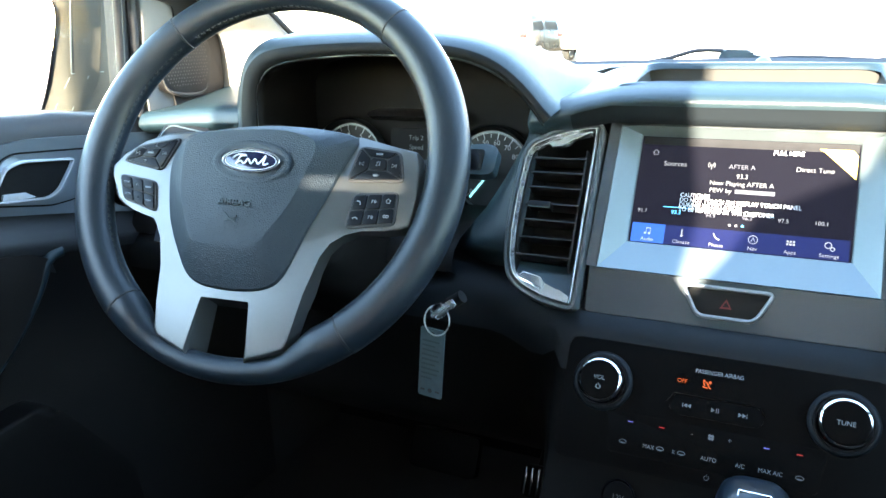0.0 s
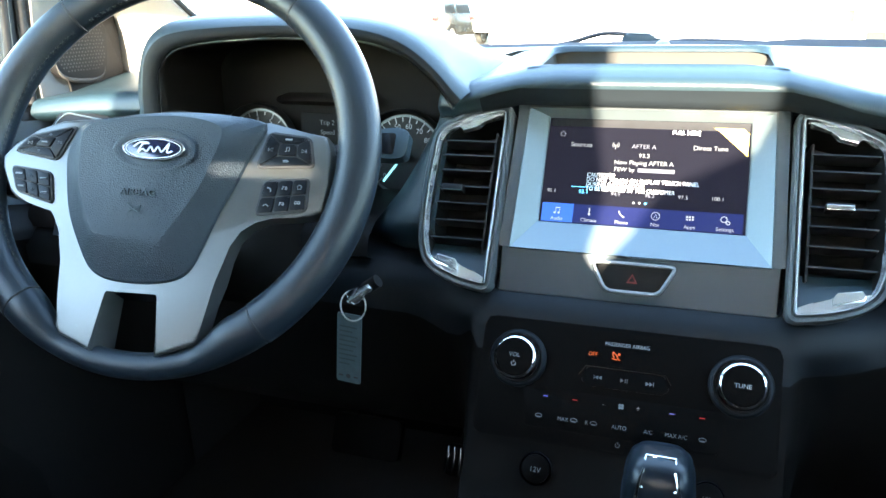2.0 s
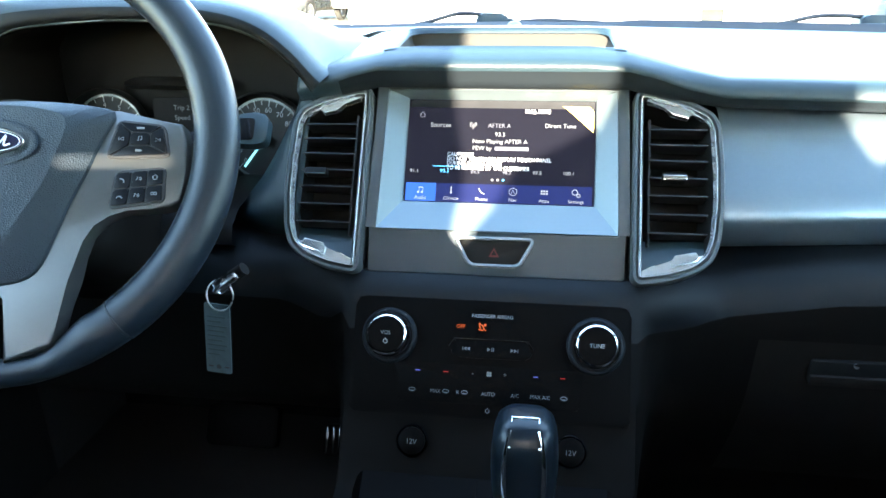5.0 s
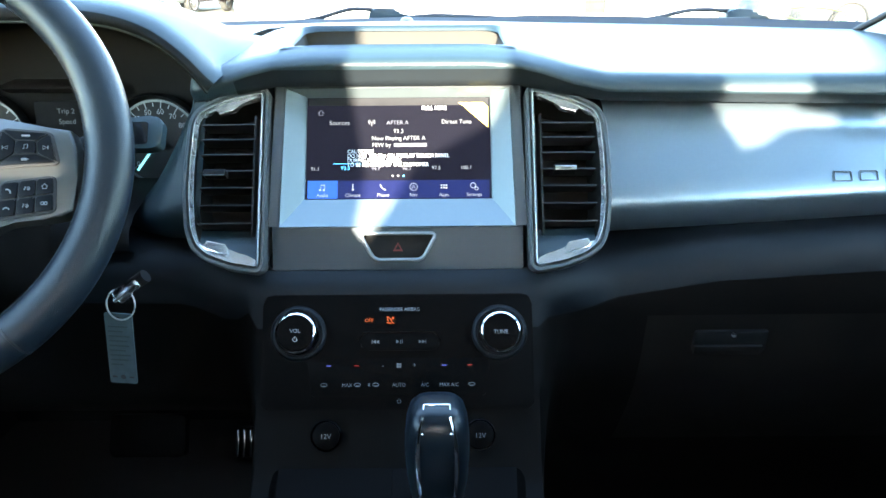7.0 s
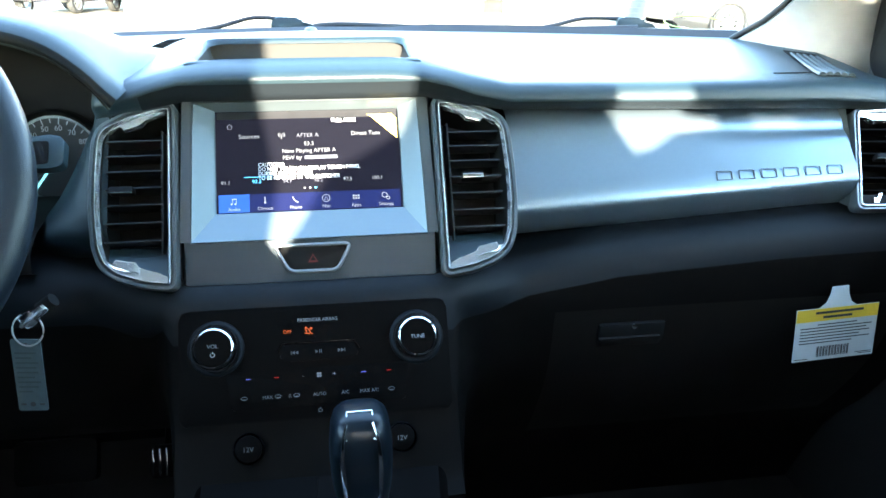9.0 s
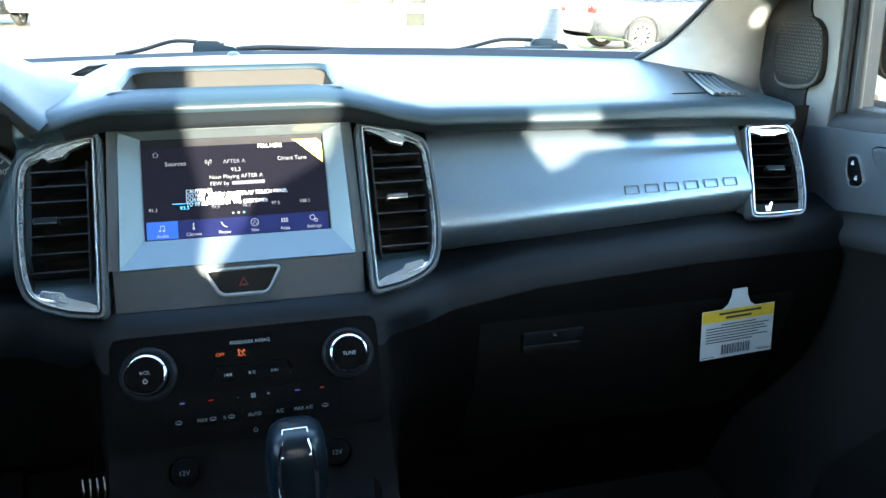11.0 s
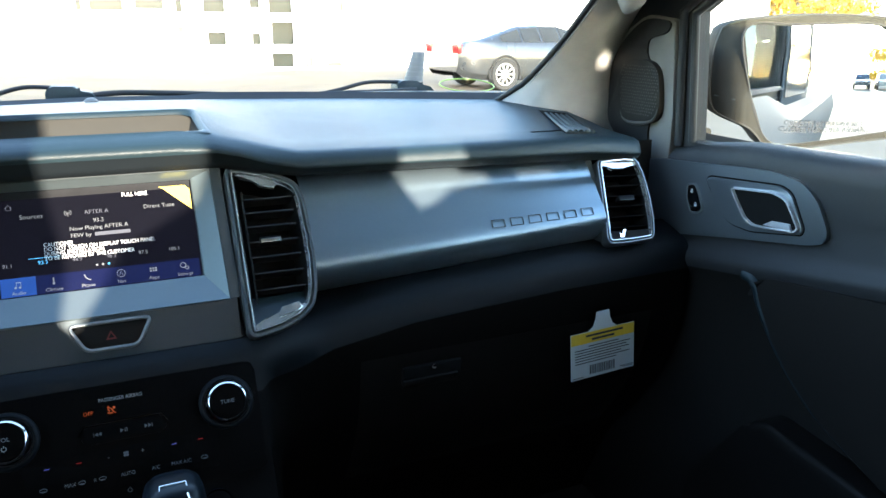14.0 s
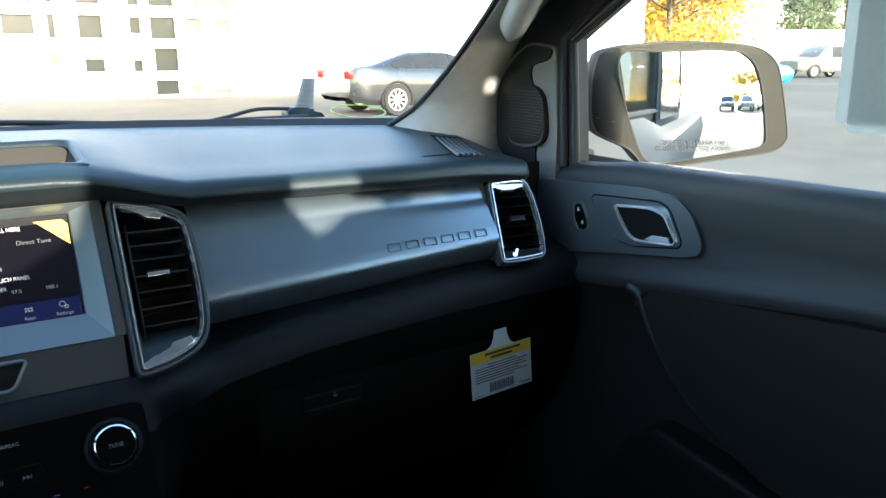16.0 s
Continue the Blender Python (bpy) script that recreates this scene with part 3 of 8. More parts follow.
# centre stack trim: sloped frame round the screen and the panel under it
bm = bmesh.new()
scr = [(-0.0893, -0.0498), (0.0893, -0.0498), (0.0893, 0.0522), (-0.0893, 0.0522)]
outb = [(-0.1104, -0.0790), (0.1104, -0.0790), (0.1072, 0.0562), (-0.1072, 0.0562)]
loft(bm, [[(x, y, 0.0035) for x, y in grown(outb, 0.0012)], [(x, y, 0.0050) for x, y in outb], [(x * 1.012, y * 1.012, -0.0075) for x, y in scr], [(x, y, -0.0095) for x, y in scr]], closed=True)
bezel = part("screen_surround", bm, BEZEL, dash, "satin silver sloped frame round the screen", 12)
bezel.matrix_local = Matrix.Translation(-SHIFT[dash.name]) @ S


def roll_back(y):
    """How far the panel under the screen curls away below it."""
    return 5.5 * max(0.0, -0.0785 - y) ** 2


bm = bmesh.new()
pan = [(-0.1195, 0.0645), (-0.1235, -0.110), (-0.121, -0.1165), (-0.116, -0.1200), (0.116, -0.1200), (0.121, -0.1165), (0.1235, -0.110), (0.1195, 0.0645)]
hz = [(-0.0335, -0.0865), (-0.0215, -0.1085), (0.0225, -0.1085), (0.0345, -0.0865)]
rows = [[(x, y, -0.02) for x, y in pan], [(x, y, 0.0005) for x, y in pan], [(x, y, 0.0025) for x, y in grown(pan, -0.002)]]
loft(bm, rows, closed=True)
for v_ in bm.verts:
    v_.co.z -= roll_back(v_.co.y)
ce = part("panel_edge", bm, STACKPAINT, dash, "", 60)
ce.matrix_local = Matrix.Translation(-SHIFT[dash.name]) @ S
bm = bmesh.new()
# face of the panel, with the opening of the screen and of the button left out
strip = [-0.1175, -0.085, -0.05, -0.0335, -0.0215, 0, 0.0225, 0.0345, 0.05, 0.085, 0.1175]


def span(x):
    if x <= -0.0335 or x >= 0.0345:
        return None
    if x < -0.0215:
        f = (x + 0.0335) / 0.012
    elif x > 0.0225:
        f = (0.0345 - x) / 0.012
    else:
        f = 1.0
    return -0.0865 - 0.022 * f


for a, b in zip(strip, strip[1:]):
    top = [(a, -0.0785, 0.0025), (b, -0.0785, 0.0025)]
    bot = [(a, -0.1180, 0.0025), (b, -0.1180, 0.0025)]
    inside = a >= -0.0336 and b <= 0.0346
    if inside:
        za = -0.0865 if span(a) is None else span(a)
        zb = -0.0865 if span(b) is None else span(b)
        bm.faces.new([bm.verts.new(p) for p in (top[0], top[1], (b, -0.0865, 0.0025), (a, -0.0865, 0.0025))])
        bm.faces.new([bm.verts.new(p) for p in ((a, za, 0.0025), (b, zb, 0.0025), bot[1], bot[0])])
    else:
        bm.faces.new([bm.verts.new(p) for p in (*top, bot[1], bot[0])])
bmesh.ops.remove_doubles(bm, verts=bm.verts, dist=1e-5)
for v_ in bm.verts:
    v_.co.z -= roll_back(v_.co.y)
for s_ in (-1, 1):
    b = bmesh.new()
    b.faces.new([b.verts.new(p) for p in ((s_ * 0.1180, 0.063, 0.0025), (s_ * 0.1080, 0.063, 0.0025), (s_ * 0.1112, -0.0785, 0.0025), (s_ * 0.1215, -0.0785, 0.0025))])
    pe = part("panel_strip", b, VENTPAINT, dash)
    pe.matrix_local = Matrix.Translation(-SHIFT[dash.name]) @ S
b = bmesh.new()
b.faces.new([b.verts.new(p) for p in ((-0.108, 0.0575, 0.0026), (0.108, 0.0575, 0.0026), (0.108, 0.063, 0.0026), (-0.108, 0.063, 0.0026))])
pe = part("panel_strip", b, VENTPAINT, dash)
pe.matrix_local = Matrix.Translation(-SHIFT[dash.name]) @ S
b = bmesh.new()
box(b, (0.232, 0.0022, 0.004), (0, 0.0632, 0.0020), None, 0.0009)
pe = part("bright_line", b, CHROME, dash, "thin bright line above the screen")
pe.matrix_local = Matrix.Translation(-SHIFT[dash.name]) @ S
cp = part("centre_panel", bm, STACKPAINT, dash, "grey metallic panel under the screen", 60)
cp.matrix_local = Matrix.Translation(-SHIFT[dash.name]) @ S
bm = bmesh.new()
tube(bm, [(x, y, 0.0026 - roll_back(y)) for x, y in rounded(grown(hz, 0.0012), 0.0065, 5)], 0.0018, 10, True)
uu = part("button_trim", bm, SILVER, dash, "bright trim round the hazard button", 60)
uu.matrix_local = Matrix.Translation(-SHIFT[dash.name]) @ S

# hazard button
hz_soft = rounded(hz, 0.006, 4)
hb = thing("hazard_button", "black hazard light button with a red triangle", "button", S @ pose(0, -0.0975, -0.002, 8, 0, 0))
bm = bmesh.new()
plate(bm, [(x * 0.985, y + 0.0975) for x, y in hz_soft], -0.012, -0.0015, 0.002)
part("button_cap", bm, BUTTON, hb)
bm = bmesh.new()
tri = [(-0.0048, -0.004), (0.0048, -0.004), (0, 0.0045)]
ring(bm, tri, [(x * 0.55, y * 0.55 - 0.0002) for x, y in tri], -0.0015, -0.0012)
part("triangle", bm, RED, hb, "red warning triangle")

# ---- touch screen ----
tv = thing("touch_screen", "lit touch screen with radio menu under a printed protective film", "screen", S)
bm = bmesh.new()
plate(bm, [(-0.0893, -0.0498), (0.0893, -0.0498), (0.0893, 0.0522), (-0.0893, 0.0522)], -0.016, -0.0098)
part("display", bm, FILM, tv, "dark violet display")
Z = -0.0094


def flat(name, poly, z, mat, parent, label=""):
    b = bmesh.new()
    b.faces.new([b.verts.new((x, y, z)) for x, y in poly])
    return part(name, b, mat, parent, label)


def rect(x0, y0, x1, y1):
    return [(x0, y0), (x1, y0), (x1, y1), (x0, y1)]


flat("menu_bar", rect(-0.0875, -0.0490, 0.0875, -0.0312), Z - 0.0002, UIBAR, tv, "blue menu bar")
flat("menu_tile", rect(-0.0875, -0.0490, -0.0585, -0.0312), Z, UITILE, tv, "bright blue active tile")
for k, word in enumerate(("Audio", "Climate", "Phone", "Nav", "Apps", "Settings")):
    writing(word, 0.0047, UIWHITE, tv, pose(-0.073 + k * 0.0292, -0.0459, Z + 0.0003))
for word, x, y, s, mat in (("Sources", -0.0575, 0.0265, 0.0072, UIWHITE), ("AFTER A", -0.001, 0.0265, 0.0066, UIGREY), ("93.3", 0.0, 0.0178, 0.0066, UIWHITE),
                           ("Now Playing AFTER A", 0.0, 0.0108, 0.0066, UIWHITE), ("FEW by", -0.0165, 0.0040, 0.0066, UIWHITE), ("Direct Tune", 0.0565, 0.0272, 0.0068, UIWHITE),
                           ("91.1", -0.0805, -0.0196, 0.0058, UIWHITE), ("93.3", -0.0512, -0.0190, 0.0058, UICYAN), ("94.9", -0.022, -0.0196, 0.0056, UIGREY), ("96.3", 0.008, -0.0196, 0.0056, UIGREY),
                           ("97.5", 0.0365, -0.0193, 0.0058, UIWHITE), ("100.1", 0.0655, -0.0190, 0.0058, UIWHITE)):
    writing(word, s * 0.87, mat, tv, pose(x, y, Z))
flat("text_bar", rect(-0.0045, 0.0022, 0.0275, 0.0058), Z, UIGREY, tv, "plain bar of text")
flat("tuning_line", rect(-0.063, -0.0147, -0.036, -0.0142), Z, UICYAN, tv)
for k in range(3):
    b = bmesh.new()
    bmesh.ops.create_circle(b, cap_ends=True, segments=12, radius=0.0011, matrix=pose(-0.0055 + k * 0.0052, -0.0268, Z))
    part("page_dot", b, UICYAN if k == 2 else UIWHITE, tv)
# menu symbols
b = bmesh.new()
for dx in (-0.0018, 0.0018):
    bmesh.ops.create_circle(b, cap_ends=True, segments=10, radius=0.0011, matrix=pose(-0.0735 + dx, -0.0405, Z + 0.0004))
    box(b, (0.0004, 0.0052, 0.0001), (-0.0727 + dx, -0.0382, Z + 0.0004))
box(b, (0.0042, 0.0008, 0.0001), (-0.0728, -0.0357, Z + 0.0004))
part("note_symbol", b, UIWHITE, tv)
b = bmesh.new()
box(b, (0.0011, 0.0058, 0.0001), (-0.0438, -0.0372, Z + 0.0004))
bmesh.ops.create_circle(b, cap_ends=True, segments=10, radius=0.0012, matrix=pose(-0.0438, -0.0402, Z + 0.0004))
part("thermometer_symbol", b, UIWHITE, tv)
b = bmesh.new()
tube(b, [(-0.0175, -0.0352, Z), (-0.0165, -0.0378, Z), (-0.0146, -0.0398, Z), (-0.0122, -0.0408, Z)], 0.0006, 6)
part("phone_symbol", b, UIWHITE, tv)
b = bmesh.new()
tube(b, [(0.0146 + 0.0036 * math.cos(a), -0.0378 + 0.0036 * math.sin(a), Z) for a in np.linspace(0, 2 * math.pi, 20, endpoint=False)], 0.0003, 5, True)
tube(b, [(0.0131, -0.0395, Z), (0.0146, -0.0358, Z), (0.0161, -0.0395, Z)], 0.0003, 5)
part("compass_symbol", b, UIWHITE, tv)
b = bmesh.new()
for i in range(3):
    for j in range(2):
        box(b, (0.0017, 0.0017, 0.0001), (0.0414 + i * 0.0024, -0.0366 - j * 0.0024, Z + 0.0004))
part("grid_symbol", b, UIWHITE, tv)
b = bmesh.new()
for cx, cy, r in ((0.0718, -0.0368, 0.0025), (0.0752, -0.0398, 0.0015)):
    tube(b, [(cx + r * math.cos(a), cy + r * math.sin(a), Z) for a in np.linspace(0, 2 * math.pi, 16, endpoint=False)], 0.0004, 5, True)
part("gear_symbol", b, UIWHITE, tv)
b = bmesh.new()
tube(b, [(-0.0785, 0.0368, Z), (-0.0758, 0.0395, Z), (-0.0731, 0.0368, Z)], 0.0003, 5)
tube(b, [(-0.0777, 0.0374, Z), (-0.0777, 0.0345, Z), (-0.0739, 0.0345, Z), (-0.0739, 0.0374, Z)], 0.0003, 5)
part("home_symbol", b, UIGREY, tv)
b = bmesh.new()
for s in (-1, 1):
    for r in (0.0016, 0.003):
        tube(b, [(-0.0262 + s * r * math.cos(a), 0.0275 + r * math.sin(a), Z) for a in np.linspace(-0.9, 0.9, 7)], 0.00025, 5)
box(b, (0.0006, 0.0045, 0.0001), (-0.0262, 0.0255, Z + 0.0003))
part("antenna_symbol", b, UIWHITE, tv)
# print on the film
for k, word in enumerate(("CAUTION!!!", "DO NOT TOUCH ON DISPLAY TOUCH PANEL", "DURING INSTALLATION", "TO BE REMOVED BY THE CUSTOMER")):
    writing(word, 0.0055, FILMTEXT, tv, pose(-0.0495, -0.0027 - k * 0.0044, Z + 0.0006), "film_print", "LEFT", 0.86)
writing("PULL HERE", 0.0056, FILMTEXT, tv, pose(0.035, 0.0410, Z + 0.0006), "film_print", stretch=0.9)
flat("film_border", rect(-0.0880, 0.0440, 0.0880, 0.0515), Z + 0.0002, FILMEDGE, tv, "thin grey upper border of the film")
flat("film_tab", [(0.0875, 0.0205), (0.0875, 0.0420), (0.083, 0.0465), (0.058, 0.0465), (0.062, 0.044)], Z + 0.0007, FILMTAB, tv, "yellow pull tab of the film")


# ---- air vents ----
def vent_slats(v, rows, lo, hi, deep, mat, thick=0.0015):
    for y in rows:
        b = bmesh.new()
        box(b, (hi - lo, thick, deep), ((lo + hi) / 2, y, -deep / 2), Matrix.Rotation(radians(-3), 3, "X"), 0.0005, 2)
        part("slat", b, mat, v)


def vent_body(v, q, frame_mat, ring_mat, wide, lip):
    """Outer frame, sloped bright ring and black duct of a vent with the outline q."""
    b = bmesh.new()
    ring(b, grown(q, lip), grown(q, -0.0002), -0.014, 0.0056, 0.0026)
    part("vent_frame", b, frame_mat, v, "grey outer frame", 60)
    b = bmesh.new()
    prof = ((-0.0006, 0.0030), (-0.0010, 0.0060), (-0.0018, 0.0070), (-0.0028, 0.0068), (-wide * 0.8, 0.0036), (-wide, 0.0020), (-wide, -0.010))
    loft(b, [[(x, y, z) for x, y in grown(q, d)] for d, z in prof], closed=True)
    part("chrome_ring", b, ring_mat, v, "bright chrome ring", 50)
    b = bmesh.new()
    deep = grown(q, -wide - 0.004)
    loft(b, [[(x, y, 0.001) for x, y in grown(q, -wide + 0.0004)], [(x, y, -0.012) for x, y in grown(q, -wide - 0.002)], [(x, y, -0.045) for x, y in deep]], closed=True)
    b.faces.new([b.verts.new((x, y, -0.045)) for x, y in deep])
    part("duct", b, DARKGAP, v, "black duct")


def vent_slider(v, kx, ky, bright):
    b = bmesh.new()
    box(b, (0.021, 0.0062, 0.013), (kx, ky, 0.0000), Matrix.Rotation(radians(-8), 3, "X"), 0.0018, 3)
    kn = part("vent_slider", b, BUTTON, v, "small black slider")
    b = bmesh.new()
    box(b, (0.0205, 0.0042 if bright else 0.0012, 0.0030), (kx, ky - (0.0006 if bright else 0.0026), 0.0062), None, 0.0008, 2)
    part("slider_edge", b, KEYMETAL if bright else DIALRING, kn, "bright edge")


def jagged(v, lo, hi, y, flip, h):
    """The faceted bright inlay at the end of a vent."""
    b = bmesh.new()
    w = hi - lo
    f = -1 if flip else 1
    base = [(lo - 0.003, y), (hi + 0.003, y), (hi + 0.003, y + f * h * 0.45), (lo + w * 0.72, y + f * h * 0.55), (lo + w * 0.62, y + f * h), (lo + w * 0.30, y + f * h), (lo + w * 0.22, y + f * h * 0.5), (lo - 0.003, y + f * h * 0.35)]
    if flip:
        base.reverse()
    plate(b, base, -0.006, 0.0035, 0.0012, 1)
    part("chrome_inlay", b, INLAY, v, "faceted chrome inlay", 20)


VENT = [(0.1265, 0.0525), (0.1380, 0.0518), (0.1665, 0.0445), (0.1890, 0.0330), (0.1942, 0.0220), (0.1965, -0.0160), (0.1965, -0.0490), (0.1937, -0.0800), (0.1880, -0.0965), (0.1760, -0.1065), (0.1545, -0.1143), (0.1270, -0.1190)]
INLAY_TOP = [(0.1325, 0.0495), (0.1385, 0.0485), (0.1665, 0.0412), (0.1880, 0.0305), (0.1868, 0.0280), (0.1735, 0.0362), (0.1705, 0.0312), (0.1560, 0.0348), (0.1505, 0.0415), (0.1345, 0.0462)]
INLAY_LOW = [(0.1305, -0.1160), (0.1545, -0.1112), (0.1750, -0.1035), (0.1888, -0.0935), (0.1850, -0.0925), (0.1800, -0.0962), (0.1768, -0.0925), (0.1590, -0.0960), (0.1553, -0.1016), (0.1419, -0.1043), (0.1315, -0.1095)]
INLAY_BLOCK = [(0.1560, -0.1062), (0.1785, -0.1000), (0.1800, -0.0960), (0.1768, -0.0918), (0.1590, -0.0953), (0.1556, -0.1008)]
VC = 0.161
for side in (-1, 1):
    def at_vent(pts):
        out = [((x - VC) * side, y) for x, y in pts]
        return out if side > 0 else out[::-1]

    v = thing("centre_vent", "tall centre air vent with black slats and a chrome ring", "air vent", S @ pose(VC * side, 0, 0.004), group="dashboard air vents")
    vent_body(v, rounded(at_vent(VENT), 0.006, 4), VENTPAINT, INLAY, 0.0042, 0.0050)
    x0, x1 = sorted(((0.1365 - VC) * side, (0.1880 - VC) * side))
    vent_slats(v, (0.0205, 0.0060, -0.0090, -0.0250, -0.0413, -0.0583, -0.0755), x0, x1, 0.022, SLAT)
    vent_slider(v, (0.1582 - VC) * side if side > 0 else (0.1718 - VC) * side, -0.0250 if side > 0 else -0.0275, side > 0)
    b = bmesh.new()                                 # upright vane beside the slats
    box(b, (0.0022, 0.118, 0.030), ((0.1368 - VC) * side, -0.028, -0.017), None, 0.0006, 1)
    part("vane", b, SLAT, v)
    b = bmesh.new()                                 # dark sill sloping down behind the lower inlay
    low = [(0.1320, -0.1130), (0.1560, -0.1085), (0.1760, -0.1005), (0.1890, -0.0915)]
    high = [(0.1320, -0.0810), (0.1560, -0.0805), (0.1760, -0.0800), (0.1890, -0.0795)]
    loft(b, [[((x - VC) * side, y, 0.0005) for x, y in low], [((x - VC) * side, y, -0.0125) for x, y in high], [((x - VC) * side, y, -0.040) for x, y in high]])
    part("vent_sill", b, VINYL, v, "", 30)
    for poly, z, lift in ((INLAY_TOP, 0.0012, 0.0030), (INLAY_LOW, 0.0012, 0.0034), (INLAY_BLOCK, 0.0030, 0.0060)):
        b = bmesh.new()
        plate(b, at_vent(poly), -0.006, lift, 0.0011, 2)
        for vt in b.verts:                          # the inlays lean towards the middle of the opening
            vt.co.z -= 0.10 * max(0.0, 0.045 - abs(vt.co.y + 0.033) * 0.5) if vt.co.z > 0 else 0.0
        part("chrome_inlay", b, INLAY, v, "faceted chrome inlay", 15)
PM = basis(Vector((0.604, -0.034, 1.158)), Vector((0.985, -0.17, 0.0)).normalized(), Vector((0.045, 0.5, 0.866)).normalized(), Vector((0, -0.866, 0.5)))
PM = basis(PM.translation, PM.col[0].to_3d(), (PM.col[1].to_3d() - PM.col[0].to_3d() * PM.col[1].to_3d().dot(PM.col[0].to_3d())).normalized(),
           PM.col[0].to_3d().cross((PM.col[1].to_3d() - PM.col[0].to_3d() * PM.col[1].to_3d().dot(PM.col[0].to_3d())).normalized()))
PQ = [(-0.026, 0.052), (0.010, 0.0545), (0.025, 0.0525), (0.0315, 0.034), (0.0350, 0.002), (0.0350, -0.028), (0.0315, -0.0515), (0.0, -0.0545), (-0.029, -0.055)]
v = thing("side_vent", "outer air vent with black slats and a chrome ring", "air vent", PM, group="dashboard air vents")
vent_body(v, rounded(PQ, 0.006, 4), DOORTRIM, INLAY, 0.0034, 0.0026)
lo, hi, y0, y1 = -0.024, 0.029, -0.055, 0.0545
vent_slats(v, [0.032 - 0.0135 * k for k in range(6)], lo, hi, 0.018, PLATE)
vent_slider(v, 0.004, 0.0010, False)
jagged(v, lo, hi, y1 - 0.005, True, 0.009)
b = bmesh.new()
plate(b, [(lo, y0 + 0.005), (hi, y0 + 0.005), (hi, y0 + 0.015), (lo, y0 + 0.015)], -0.010, 0.001, 0.001, 1)
part("vent_sill", b, BUTTON, v)
b = bmesh.new()
plate(b, [(lo + 0.012, y0 + 0.006), (lo + 0.017, y0 + 0.006), (lo + 0.021, y0 + 0.016), (lo + 0.018, y0 + 0.016), (lo + 0.015, y0 + 0.010), (lo + 0.012, y0 + 0.012)], 0.001, 0.003)
part("chrome_inlay", b, CHROME, v, "small chrome tick", 15)

# ---- heater and audio controls ----
HP_ = S @ pose(0, -0.195, 0)                         # origin in the middle of the panel
hv = thing("control_panel", "black heater and audio control panel with printed buttons", "control panel", HP_)
b = bmesh.new()
plate(b, rounded([(-0.124, -0.052), (0.124, -0.052), (0.124, 0.047), (0.118, 0.0535), (-0.118, 0.0535), (-0.124, 0.047)], 0.008), -0.012, 0.001, 0.002)
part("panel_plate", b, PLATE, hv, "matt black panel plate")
for kx, word in ((-0.0905, "VOL"), (0.0935, "TUNE")):
    b = bmesh.new()
    prof = [(0.0255, 0.0), (0.0255, 0.002), (0.0235, 0.0042), (0.0215, 0.0044)]
    ang = [2 * math.pi * k / 40 for k in range(40)]
    loft(b, [[(r * math.cos(a), r * math.sin(a), z) for a in ang] for r, z in prof], closed=True)
    bmesh.ops.translate(b, vec=(kx, 0.017, 0), verts=b.verts)
    part("knob_collar", b, ROLL_VINYL, hv, "dark grey collar round a knob", 60)
    b = bmesh.new()
    prof = [(0.0198, 0.0), (0.0195, 0.012), (0.0186, 0.0150), (0.0165, 0.0168), (0.0155, 0.0165), (0.0150, 0.0155)]
    loft(b, [[(r * math.cos(a), r * math.sin(a), z) for a in ang] for r, z in prof], closed=True)
    bmesh.ops.translate(b, vec=(kx, 0.017, 0.001), verts=b.verts)
    kn = part("knob", b, GLOSSBLACK, hv, "round black knob with a chrome edge", 60)
    b = bmesh.new()
    loft(b, [[(r * math.cos(a), r * math.sin(a), z) for a in ang] for r, z in ((0.0190, 0.0145), (0.0185, 0.0158), (0.0176, 0.0168), (0.0165, 0.0174))], closed=True)
    bmesh.ops.translate(b, vec=(kx, 0.017, 0.001), verts=b.verts)
    part("knob_edge", b, CHROME, kn, "chrome edge", 60)
    b = bmesh.new()
    prof = [(0.0166, 0.0170), (0.0160, 0.0178), (0.0150, 0.0180), (0.010, 0.0182), (0.005, 0.0183), (0.0001, 0.0183)]
    loft(b, [[(r * math.cos(a), r * math.sin(a), z) for a in ang] for r, z in prof], closed=True)
    bmesh.ops.translate(b, vec=(kx, 0.017, 0.001), verts=b.verts)
    part("knob_face", b, PLATE, kn, "black face", 60)
    writing(word, 0.0050, DIMMARK, kn, pose(kx, 0.0165 if word == "TUNE" else 0.0185, 0.0197))
    b = bmesh.new()
    ring(b, [(kx + 0.0208 * math.cos(a), 0.017 + 0.0208 * math.sin(a)) for a in ang], [(kx + 0.0197 * math.cos(a), 0.017 + 0.0197 * math.sin(a)) for a in ang], 0.001, 0.0085, 0.001)
    part("knob_skirt", b, BUTTON, kn, "thin bright skirt", 60)
    if word == "VOL":
        b = bmesh.new()
        tube(b, [(kx + 0.0018 * math.cos(a), 0.011 + 0.0018 * math.sin(a), 0.0197) for a in np.linspace(2.2, 7.2, 14)], 0.00025, 5)
        box(b, (0.0004, 0.002, 0.0002), (kx, 0.0128, 0.0197))
        part("power_symbol", b, MARK, kn)
writing("PASSENGER AIRBAG", 0.0046, DIMMARK, hv, pose(0.002, 0.0385, 0.0016), stretch=0.9)
MARK_KEEP, MARK = MARK, FAINTMARK
writing("OFF", 0.0046, AMBER, hv, pose(-0.026, 0.0285, 0.0016), label="amber OFF lamp")
b = bmesh.new()
